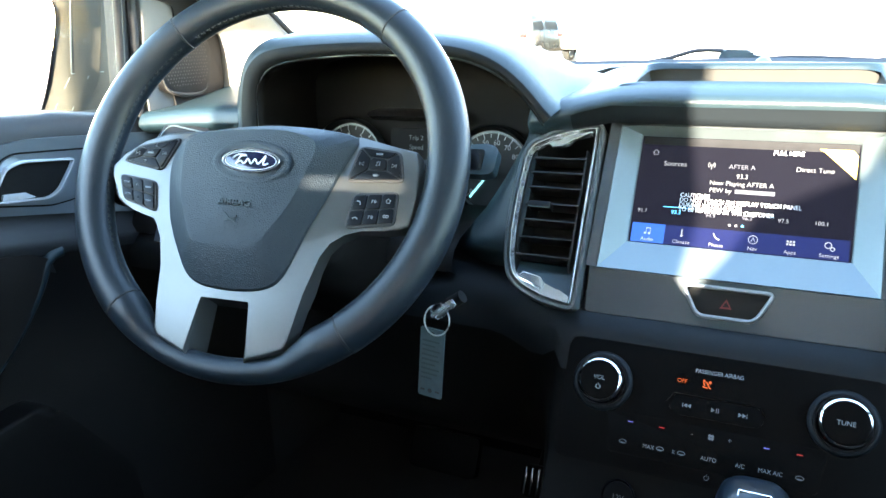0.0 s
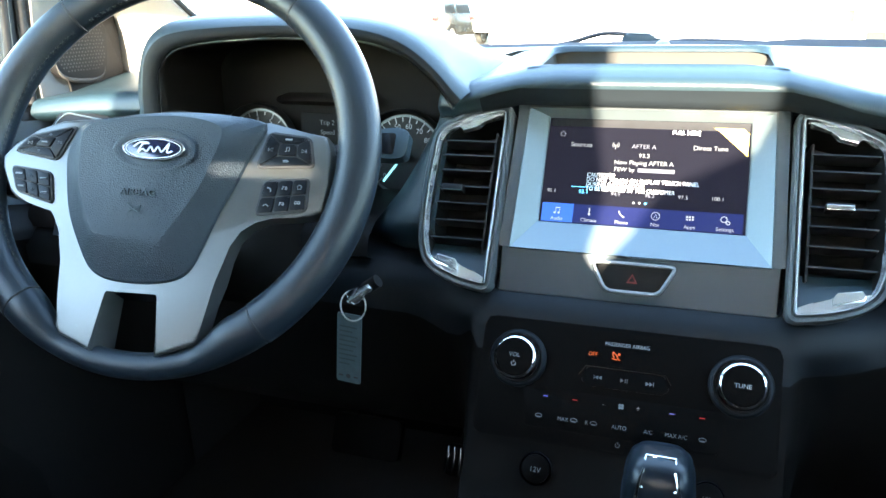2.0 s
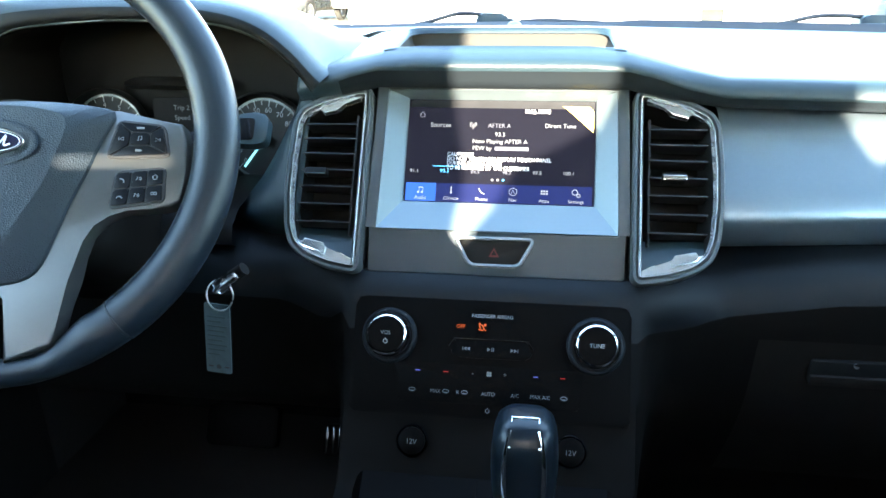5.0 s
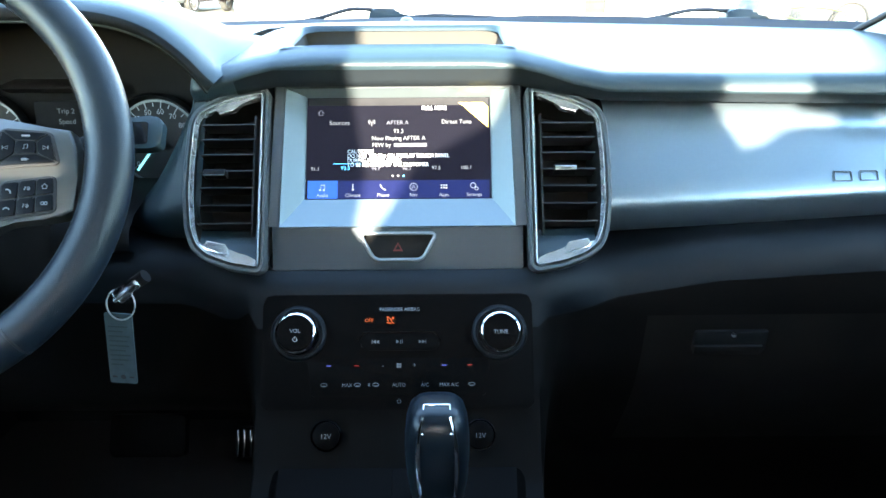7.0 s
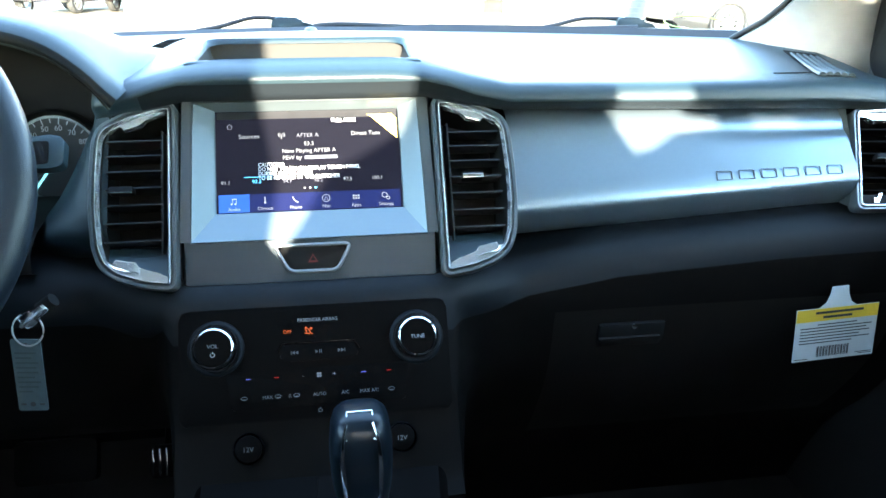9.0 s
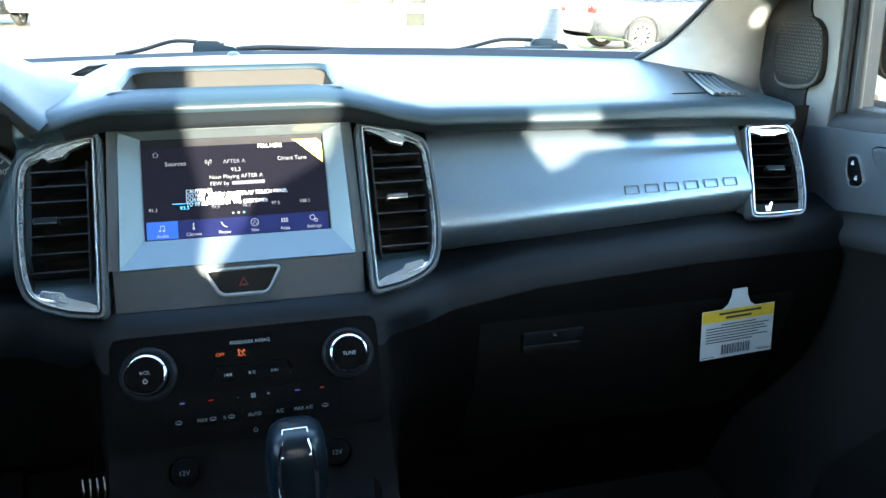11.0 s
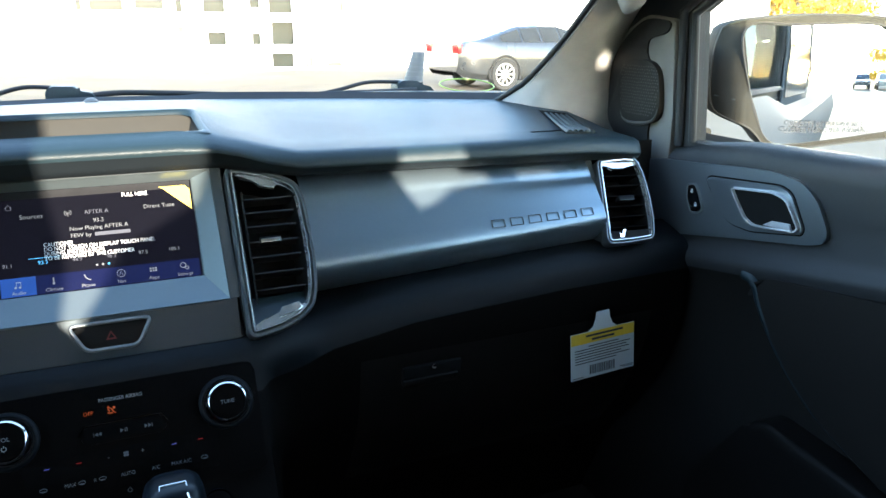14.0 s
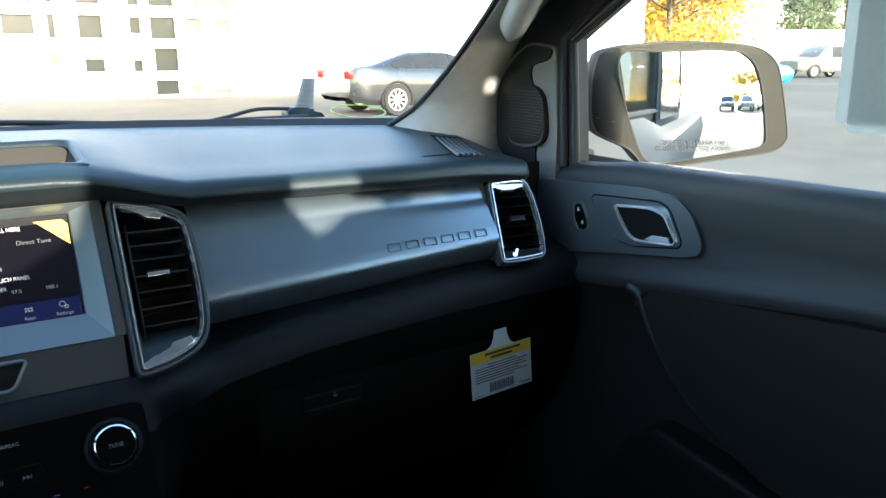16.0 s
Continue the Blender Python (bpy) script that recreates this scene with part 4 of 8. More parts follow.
for x, y, w, h, a in ((-0.0078, 0.0262, 0.0044, 0.0010, -10), (-0.0056, 0.0282, 0.0010, 0.0042, 24), (-0.0088, 0.0288, 0.0010, 0.0030, 24), (-0.0066, 0.0300, 0.0034, 0.0008, -35), (-0.0040, 0.0262, 0.0022, 0.0008, -35)):
    box(b, (w, h, 0.0002), (x, y, 0.0016), Matrix.Rotation(radians(a), 3, "Z"))
for x, y, r in ((-0.0090, 0.0314, 0.0010), (-0.0042, 0.0306, 0.0012)):
    bmesh.ops.create_circle(b, cap_ends=True, segments=10, radius=r, matrix=pose(x, y, 0.0017))
part("airbag_symbol", b, AMBER, hv, "amber warning symbol")
b = bmesh.new()
plate(b, rounded([(-0.034, 0.0055), (-0.028, 0.001), (0.033, 0.001), (0.039, 0.0055), (0.034, 0.0175), (-0.030, 0.0175)], 0.003), 0.0, 0.0032, 0.0012)
part("media_bar", b, PLATE, hv, "black media button bar")
b = bmesh.new()
tube(b, [(-0.036, 0.0100, 0.003), (-0.031, 0.0178, 0.003), (0.035, 0.0178, 0.003), (0.040, 0.0100, 0.003)], 0.0007, 6)
part("media_trim", b, DARKCHROME, hv, "thin metal line above the media buttons")
b = bmesh.new()
for x, d in ((-0.018, -1), (0.021, 1)):
    for k in (0, 1):
        c = x + d * k * 0.003
        b.faces.new([b.verts.new(p) for p in ((c - d * 0.0014, 0.0072, 0.0036), (c + d * 0.0014, 0.0090, 0.0036), (c - d * 0.0014, 0.0108, 0.0036))])
    box(b, (0.0005, 0.0036, 0.0002), (x + d * 0.0050, 0.009, 0.0036))
b.faces.new([b.verts.new(p) for p in ((-0.0010, 0.0072, 0.0036), (0.0018, 0.0090, 0.0036), (-0.0010, 0.0108, 0.0036))])
for dx in (0.0030, 0.0045):
    box(b, (0.0006, 0.0036, 0.0002), (dx, 0.009, 0.0036))
part("media_symbols", b, MARK, hv)
b = bmesh.new()
plate(b, rounded([(-0.078, -0.040), (0.080, -0.040), (0.086, -0.0055), (-0.084, -0.0055)], 0.004), 0.0, 0.0022, 0.001)
part("climate_bar", b, PLATE, hv, "two rows of black climate buttons")
for x, mat in ((-0.0625, BLUELED), (-0.037, REDLED), (0.0425, BLUELED), (0.066, REDLED)):
    b = bmesh.new()
    box(b, (0.0042, 0.0008, 0.0003), (x, -0.0125, 0.0025))
    part("temperature_lamp", b, mat, hv)
for x, word in ((-0.013, "-"), (0.0155, "+")):
    writing(word, 0.006, MARK, hv, pose(x, -0.0125, 0.0026))
b = bmesh.new()
for k in range(4):
    a = radians(45 + 90 * k)
    bmesh.ops.create_circle(b, cap_ends=True, segments=8, radius=0.0012, matrix=pose(0.0015 + 0.0015 * math.cos(a), -0.0125 + 0.0015 * math.sin(a), 0.0026))
part("fan_symbol", b, MARK, hv)
for x, word in ((-0.0455, "MAX"), (-0.0255, "R"), (0.0015, "AUTO"), (0.0250, "A/C"), (0.0470, "MAX A/C")):
    writing(word, 0.0047, MARK, hv, pose(x, -0.0300, 0.0026), stretch=0.92)
for x in (-0.0665, -0.0362, -0.0195, 0.0675):
    b = bmesh.new()
    tube(b, [(x + 0.0028 * math.cos(a), -0.0300 + 0.0015 * math.sin(a) + 0.0004, 0.0026) for a in np.linspace(0, 2 * math.pi, 12, endpoint=False)], 0.0003, 5, True)
    box(b, (0.003, 0.0006, 0.0002), (x, -0.0305, 0.0027))
    part("demist_symbol", b, MARK, hv)
b = bmesh.new()
tube(b, [(0.0015 + 0.0017 * math.cos(a), -0.0445 + 0.0017 * math.sin(a), 0.0018) for a in np.linspace(2.2, 7.2, 12)], 0.00025, 5)
box(b, (0.0004, 0.0018, 0.0002), (0.0015, -0.0428, 0.0018))
part("power_symbol", b, MARK, hv)
for k, x in enumerate((-0.064, 0.0745)):
    sk = thing("power_socket", "round black 12 volt power socket with a hinged cap", "power socket", S @ pose(x, -0.2695, -0.004), group="power sockets")
    b = bmesh.new()
    ang = [2 * math.pi * j / 32 for j in range(32)]
    loft(b, [[(r * math.cos(a), r * math.sin(a), z) for a in ang] for r, z in ((0.0145, 0), (0.0145, 0.004), (0.0132, 0.0058), (0.0122, 0.0045))], closed=True)
    part("socket_ring", b, GLOSSBLACK, sk, "glossy black ring", 50)
    b = bmesh.new()
    loft(b, [[(r * math.cos(a), r * math.sin(a), z) for a in ang] for r, z in ((0.0122, 0.003), (0.0120, 0.0062), (0.010, 0.0072), (0.0001, 0.0075))], closed=True)
    cap = part("socket_cap", b, PLATE, sk, "", 50)
    writing("12V", 0.0062, FAINTMARK, cap, pose(0, -0.0005, 0.0080))

MARK = MARK_KEEP

# demister outlet in the corner of the pad
dv = placed("demister_outlet", "black slatted demister outlet in the pad", "air vent", (0.575, 0.07, 1.25))


def pad_z(x, y):
    pr = top_profile(x)
    return interp(y, [(p[1], p[2]) for p in pr[8:13]])


DV = [(0.594, 0.158), (0.626, 0.140), (0.590, 0.014), (0.545, 0.010)]
b = bmesh.new()
b.faces.new([b.verts.new((x, y, pad_z(x, y) + 0.0012)) for x, y in grown(DV, 0.003)])
bmesh.ops.subdivide_edges(b, edges=list(b.edges), cuts=4, use_grid_fill=True)
for v_ in b.verts:
    v_.co.z = pad_z(v_.co.x, v_.co.y) + 0.0008
wpart("outlet_bed", b, DARKGAP, dv)
for k in range(5):                                  # fins running towards the front of the pad
    f = (k + 0.45) / 4.9
    p0, p1 = Vector(DV[0]).lerp(Vector(DV[1]), f), Vector(DV[3]).lerp(Vector(DV[2]), f)
    b = bmesh.new()
    tube(b, [(p.x, p.y, pad_z(p.x, p.y) + 0.0008) for p in (p0.lerp(p1, t_) for t_ in np.linspace(0.10, 1, 10))], lambda f_: 0.0017 + 0.0022 * f_, 8)
    wpart("fin", b, VINYL, dv, "", 60)
b = bmesh.new()
box(b, (0.045, 0.003, 0.001), (0.527, 0.030, pad_z(0.527, 0.030) + 0.0005))
wpart("moulded_line", b, DARKGAP, dv)

# ---- instruments ----
cl = placed("instrument_cluster", "dark instrument cluster with two dials and a small display", "instrument cluster", (-0.345, 0.07, 1.17))
b = bmesh.new()
back_ = arch(0.1, 0.0842)
b.faces.new([b.verts.new(p) for p in back_ + [(-0.176, 0.060, 1.10), (-0.505, 0.060, 1.10)]])
wpart("cluster_backing", b, DARKGAP, cl, "matt black backing")


def dial(cx, cz, r, numbers, start, step, needle, sub):
    m = Matrix.Translation(-SHIFT[cl.name]) @ basis(Vector((cx, 0.062, cz)), Vector((1, 0, 0)), Vector((0, 0.15, 0.989)), Vector((0, -0.989, 0.15)))
    ang = [2 * math.pi * j / 48 for j in range(48)]
    b = bmesh.new()
    loft(b, [[(rr * math.cos(a), rr * math.sin(a), z) for a in ang] for rr, z in ((r * 1.12, 0.0), (r * 1.12, 0.010), (r * 1.07, 0.012), (r, 0.004), (r * 0.99, 0.001))], closed=True)
    d = part("dial_rim", b, BUTTON, cl, "black dial rim", 50)
    d.matrix_local = m
    b = bmesh.new()
    bmesh.ops.create_circle(b, cap_ends=True, segments=48, radius=r, matrix=pose(0, 0, 0.001))
    part("dial_plate", b, DIAL, d, "dark dial plate")
    b = bmesh.new()
    ring(b, [(r * 0.97 * math.cos(a), r * 0.97 * math.sin(a)) for a in ang], [(r * 0.92 * math.cos(a), r * 0.92 * math.sin(a)) for a in ang], 0.0011, 0.0022)
    part("dial_scale", b, DIALRING, d, "pale ring of the scale")
    for k in range(17):
        a = radians(start + step * k / 2)
        b = bmesh.new()
        box(b, (r * (0.16 if k % 2 == 0 else 0.09), 0.0009, 0.0004), (r * 0.86 * math.cos(a), r * 0.86 * math.sin(a), 0.0022), Matrix.Rotation(a, 3, "Z"))
        part("tick", b, DIMMARK, d)
    for k, word in enumerate(numbers):
        a = radians(start + step * k)
        writing(word, r * 0.17, DIMMARK, d, pose(r * 0.70 * math.cos(a), r * 0.70 * math.sin(a), 0.0022))
    b = bmesh.new()
    a = radians(needle)
    box(b, (r * 0.75, 0.0022, 0.001), (r * 0.42 * math.cos(a), r * 0.42 * math.sin(a), 0.006), Matrix.Rotation(a, 3, "Z"))
    part("needle", b, CYAN, d, "pale blue needle")
    b = bmesh.new()
    cyl(b, r * 0.13, r * 0.11, 0.008, pose(0, 0, 0.006), 24)
    part("needle_cap", b, GLOSSBLACK, d)


dial(-0.262, 1.162, 0.0465, ("0", "10", "20", "30", "40", "50", "60", "70", "80"), 225, -24, 232, 0)
dial(-0.444, 1.166, 0.045, ("0", "1", "2", "3", "4", "5", "6", "7"), 225, -32, 215, 0)
b = bmesh.new()
box(b, (0.072, 0.006, 0.054), (-0.353, 0.062, 1.180), Matrix.Rotation(radians(-8), 3, "X"), 0.003)
wpart("cluster_display", b, DARKGAP, cl, "small dark trip display")
for word, x, z in (("Trip 2", -0.362, 1.197), ("Speed", -0.362, 1.186)):
    m = basis(Vector((x, 0.0565, z)), Vector((1, 0, 0)), Vector((0, 0.14, 0.99)), Vector((0, -0.99, 0.14)))
    writing(word, 0.0075, FAINTMARK, cl, Matrix.Translation(-SHIFT[cl.name]) @ m, align="LEFT")
b = bmesh.new()                                     # visor ridge above the display
loft(b, [[(x, 0.080, 1.228), (x, 0.05, 1.226), (x, 0.046, 1.222), (x, 0.06, 1.216)] for x in (-0.41, -0.38, -0.33, -0.30)])
wpart("display_visor", b, BLACK, cl, "", 60)

# ---- steering wheel ----
WA, WB = radians(29.8), radians(8.3)
RZ = Matrix.Rotation(WB, 3, "Z")
wz = RZ @ Vector((0, -math.cos(WA), math.sin(WA)))
wx = RZ @ Vector((1, 0, 0))
WM = basis(Vector((-0.382, -0.184, 1.204)), wx, wz.cross(wx), wz) @ pose(0, 0, 0, 0, 0, -1.7)
sw = thing("steering_wheel", "black leather steering wheel with satin silver spokes", "steering wheel", WM)


def rim_piece(a0, a1, fat, n):
    b = bmesh.new()
    rows = []
    for a in np.linspace(radians(a0), radians(a1), n):
        c, s = math.cos(a), math.sin(a)
        deg = math.degrees(a) % 360
        slim = min(1, max(0, (34 - abs(deg - 268)) / 16))
        slim = slim * slim * (3 - 2 * slim)          # the rim is slimmer where the lower legs run into it
        grip = (1.0 + fat) * (1 - 0.36 * slim)
        mid_r = 0.1700 + 0.0062 * slim
        seg = []
        for k in range(18):
            q = 2 * math.pi * k / 18
            rr = 0.0173 * grip * math.cos(q)
            zz = 0.0150 * grip * math.sin(q)
            seg.append(((mid_r + rr) * c, (mid_r + rr) * s, zz - 0.003 * slim))
        rows.append(seg)
    loft(b, rows, closed=True, caps=abs(a1 - a0) < 359)
    return b


for a0, a1, name in ((53.2, 131.2, "rim_section"), (131.9, 231.3, "rim_section"), (232.0, 308.0, "rim_section"), (308.7, 412.5, "rim_section")):
    part(name, rim_piece(a0, a1, 0.03 if a0 in (131.9, 308.7) else 0.0, 60), LEATHER, sw, "", 70)
for a in (52.85, 131.55, 231.65, 308.35):             # seam grooves
    b = bmesh.new()
    a = radians(a)
    tube(b, [((0.1700 + 0.0171 * math.cos(q)) * math.cos(a), (0.1700 + 0.0171 * math.cos(q)) * math.sin(a), 0.0149 * math.sin(q)) for q in np.linspace(0, 2 * math.pi, 24, endpoint=False)], 0.0011, 6, True)
    part("rim_seam", b, SEAL, sw)
b = bmesh.new()                                     # cross stitches on the inner side
for a0, a1 in ((135, 229), (311, 410), (56, 129)):
    for a in np.arange(a0, a1, 2.3):
        a = radians(a)
        for s in (-1, 1):
            rad = 0.1530
            box(b, (0.0009, 0.0046, 0.0009), (rad * math.cos(a), rad * math.sin(a), 0.0035), Matrix.Rotation(a, 3, "Z") @ Matrix.Rotation(radians(s * 42), 3, "X"))
tagged(part("stitching", b, THREAD, sw, "grey cross stitching along the inner rim"), kind="stuff")
# silver spokes and lower legs: one bright moulding round the airbag cover
LEG_RIDGE = [(0.1270, -0.0485), (0.1075, -0.0500), (0.0925, -0.0520), (0.0800, -0.0610), (0.0725, -0.0740), (0.0665, -0.1061), (0.0620, -0.1345), (0.0585, -0.1540)]
SPOKES = [(-0.060, 0.0285), (-0.0966, 0.0245), (-0.1189, 0.0162), (-0.1380, 0.0027), (-0.1480, -0.0094), (-0.1462, -0.0186), (-0.1345, -0.0394), (-0.1260, -0.0465), (-0.1130, -0.0500), (-0.0895, -0.0530), (-0.0845, -0.0590), (-0.0798, -0.0718), (-0.0728, -0.0965),
          (-0.0690, -0.1261), (-0.0662, -0.1500), (-0.0615, -0.1565), (-0.0305, -0.1680), (-0.0296, -0.1200), (-0.0270, -0.1165), (0.0190, -0.1160), (0.0219, -0.1191), (0.0245, -0.1675)] + LEG_RIDGE[::-1] + [
          (0.1380, -0.0465), (0.1467, -0.0420), (0.1485, -0.0183), (0.1482, 0.0055), (0.1432, 0.0200), (0.1237, 0.0230), (0.0940, 0.0295), (0.060, 0.0315), (0.055, 0.0), (0.030, -0.080), (0.0, -0.098), (-0.030, -0.080), (-0.055, 0.0)]
b = bmesh.new()
plate(b, SPOKES, -0.012, 0.0072, 0.0026, 3)
part("spoke_trim", b, SPOKE, sw, "satin silver spoke trim round the airbag cover", 60)
b = bmesh.new()                                     # flank of the leg beside the ignition, falling away
LEG_OUT = [(0.1230, -0.0462), (0.1006, -0.0500), (0.0850, -0.0585), (0.0762, -0.0690), (0.0715, -0.0850), (0.0690, -0.1040), (0.0640, -0.1235), (0.0560, -0.1490)]
loft(b, [[(x, y, 0.0062) for x, y in LEG_RIDGE], [(x * 0.4 + u * 0.6, y * 0.4 + w * 0.6, -0.003) for (x, y), (u, w) in zip(LEG_RIDGE, LEG_OUT)], [(u, w, -0.0115) for u, w in LEG_OUT]])
part("leg_flank", b, SPOKE, sw, "", 60)
b = bmesh.new()                                     # inner walls of the lower opening
loft(b, [[(-0.0270, -0.1166, 0.005), (-0.0296, -0.1200, 0.005), (-0.0305, -0.1660, 0.003)], [(-0.0215, -0.1180, -0.014), (-0.0235, -0.1210, -0.015), (-0.0245, -0.1640, -0.016)]])
part("opening_wall", b, SPOKE, sw, "", 60)
b = bmesh.new()
loft(b, [[(-0.0280, -0.1170, 0.004), (0.0200, -0.1165, 0.004), (0.0222, -0.1195, 0.004), (0.0245, -0.1650, 0.002)], [(-0.0230, -0.1230, -0.016), (0.0160, -0.1225, -0.016), (0.0175, -0.1250, -0.016), (0.0195, -0.1630, -0.018)]])
part("opening_wall", b, BUTTON, sw, "", 60)
# airbag cover: a raised face with sloping margins
HUB = [(-0.0845, -0.0060), (-0.0800, 0.0135), (-0.0695, 0.0240), (-0.0352, 0.0306), (-0.0078, 0.0342), (0.0302, 0.0358), (0.0680, 0.0335), (0.0910, 0.0285), (0.0900, 0.0190), (0.0810, -0.0008), (0.0740, -0.0208), (0.0640, -0.0435), (0.0538, -0.0732),
       (0.0455, -0.0953), (0.0347, -0.1055), (0.0147, -0.1105), (-0.0120, -0.1112), (-0.0318, -0.1084), (-0.0460, -0.1000), (-0.0590, -0.0815), (-0.0722, -0.0573), (-0.0800, -0.0321)]
FACE = [(-0.0640, 0.0080), (-0.0622, -0.0127), (-0.0585, -0.0331), (-0.0500, -0.0526), (-0.0400, -0.0705), (-0.0319, -0.0752), (0.0117, -0.0765), (0.0241, -0.0725), (0.0320, -0.0604), (0.0413, -0.0452), (0.0487, -0.0301), (0.0550, -0.0101), (0.0600, 0.0100),
        (0.0560, 0.0205), (0.0300, 0.0265), (0.0, 0.0265), (-0.0350, 0.0230), (-0.0570, 0.0175)]


def polar(poly, n, cx=0.0, cy=-0.030):
    """n points round a closed outline at even angles about (cx, cy)."""
    pts = sorted((math.atan2(y - cy, x - cx), math.hypot(x - cx, y - cy)) for x, y in poly)
    angs, rads = [a for a, _ in pts], [r for _, r in pts]
    return [float(np.interp(a, angs, rads, period=2 * math.pi)) for a in np.linspace(-math.pi, math.pi, n, endpoint=False)]


NH = 120
r_hub = polar([(p.x, p.y) for p in smooth_line([(x, y, 0) for x, y in HUB], 220, True)], NH)
r_face = polar([(p.x, p.y) for p in smooth_line([(x, y, 0) for x, y in FACE], 220, True)], NH)
b = bmesh.new()
rows = []
for f, z in ((0.0, -0.012), (0.0, 0.0076), (0.05, 0.0098), (0.16, 0.0114), (0.40, 0.0148), (0.70, 0.0188), (0.93, 0.0216), (1.0, 0.0222), (1.12, 0.0224), (1.5, 0.0226), (2.0, 0.0238), (2.6, 0.0246), (2.98, 0.0248)):
    row = []
    for k, a in enumerate(np.linspace(-math.pi, math.pi, NH, endpoint=False)):
        r = r_hub[k] + (r_face[k] - r_hub[k]) * f if f <= 1 else r_face[k] * (1 - (f - 1) / 2)
        x, y = r * math.cos(a), -0.030 + r * math.sin(a)
        row.append((x, y, z))
    rows.append(row)
loft(b, rows, closed=True, caps=True)
part("airbag_cover", b, AIRBAG, sw, "grained black airbag cover with a raised face", 11)
BX, BY = 0.0052, -0.0027
ang = np.linspace(0, 2 * math.pi, 56, endpoint=False)


def oval(rx, ry):
    return [(BX + rx * math.cos(a), BY + ry * math.sin(a)) for a in ang]


b = bmesh.new()                                     # soft dished ring round the badge
loft(b, [[(x, y, 0.0243 + 0.0006 * (y < BY)) for x, y in oval(0.0370, 0.0185)], [(x, y, 0.0254) for x, y in oval(0.0345, 0.0165)], [(x, y, 0.0240) for x, y in oval(0.0305, 0.0135)], [(x, y, 0.0240) for x, y in oval(0.0250, 0.0090)]], closed=True)
part("badge_dish", b, AIRBAG, sw, "", 70)
b = bmesh.new()
ring(b, oval(0.0280, 0.0111), oval(0.0258, 0.0091), 0.0235, 0.0272, 0.0008)
badge = part("oval_badge", b, CHROME, sw, "chrome-edged oval badge", 50)
b = bmesh.new()
loft(b, [[(x, y, z) for x, y in oval(rx, ry)] for rx, ry, z in ((0.0260, 0.0093, 0.0258), (0.018, 0.006, 0.0264), (0.008, 0.0025, 0.0266), (0.0001, 0.0001, 0.0266))], closed=True)
part("badge_face", b, BLUEOVAL, badge, "dark blue enamel", 60)
b = bmesh.new()
ring(b, oval(0.0247, 0.0084), oval(0.0239, 0.0077), 0.0255, 0.0266, 0.0002)
part("badge_line", b, MARK, badge, "thin pale oval line")
b = bmesh.new()
tube(b, smooth_line([(BX + x, BY + y, 0.0270) for x, y in ((-0.0170, 0.0005), (-0.0120, 0.0045), (-0.0040, 0.0040), (-0.0095, 0.0030), (-0.0125, -0.0040), (-0.0090, -0.0010), (-0.0050, -0.0030), (-0.0020, 0.0012), (0.0015, -0.0030), (0.0045, 0.0012), (0.0080, -0.0028), (0.0115, 0.0010), (0.0140, 0.0046), (0.0130, -0.0030), (0.0175, -0.0020))], 90), 0.0008, 6)
part("badge_stroke", b, MARK, badge, "plain pale wavy stroke")
writing("AIRBAG", 0.0078, VINYL, sw, pose(-0.002, -0.0396, 0.0252), "embossed_word", depth=0.0006, stretch=1.15)
b = bmesh.new()
tube(b, [(-0.0090, -0.0490, 0.0252), (-0.0035, -0.0535, 0.0250), (0.0025, -0.0505, 0.0251), (0.0020, -0.0560, 0.0249), (-0.0035, -0.0535, 0.0250), (-0.0080, -0.0560, 0.0249)], 0.0006, 6)
part("horn_symbol", b, VINYL, sw)


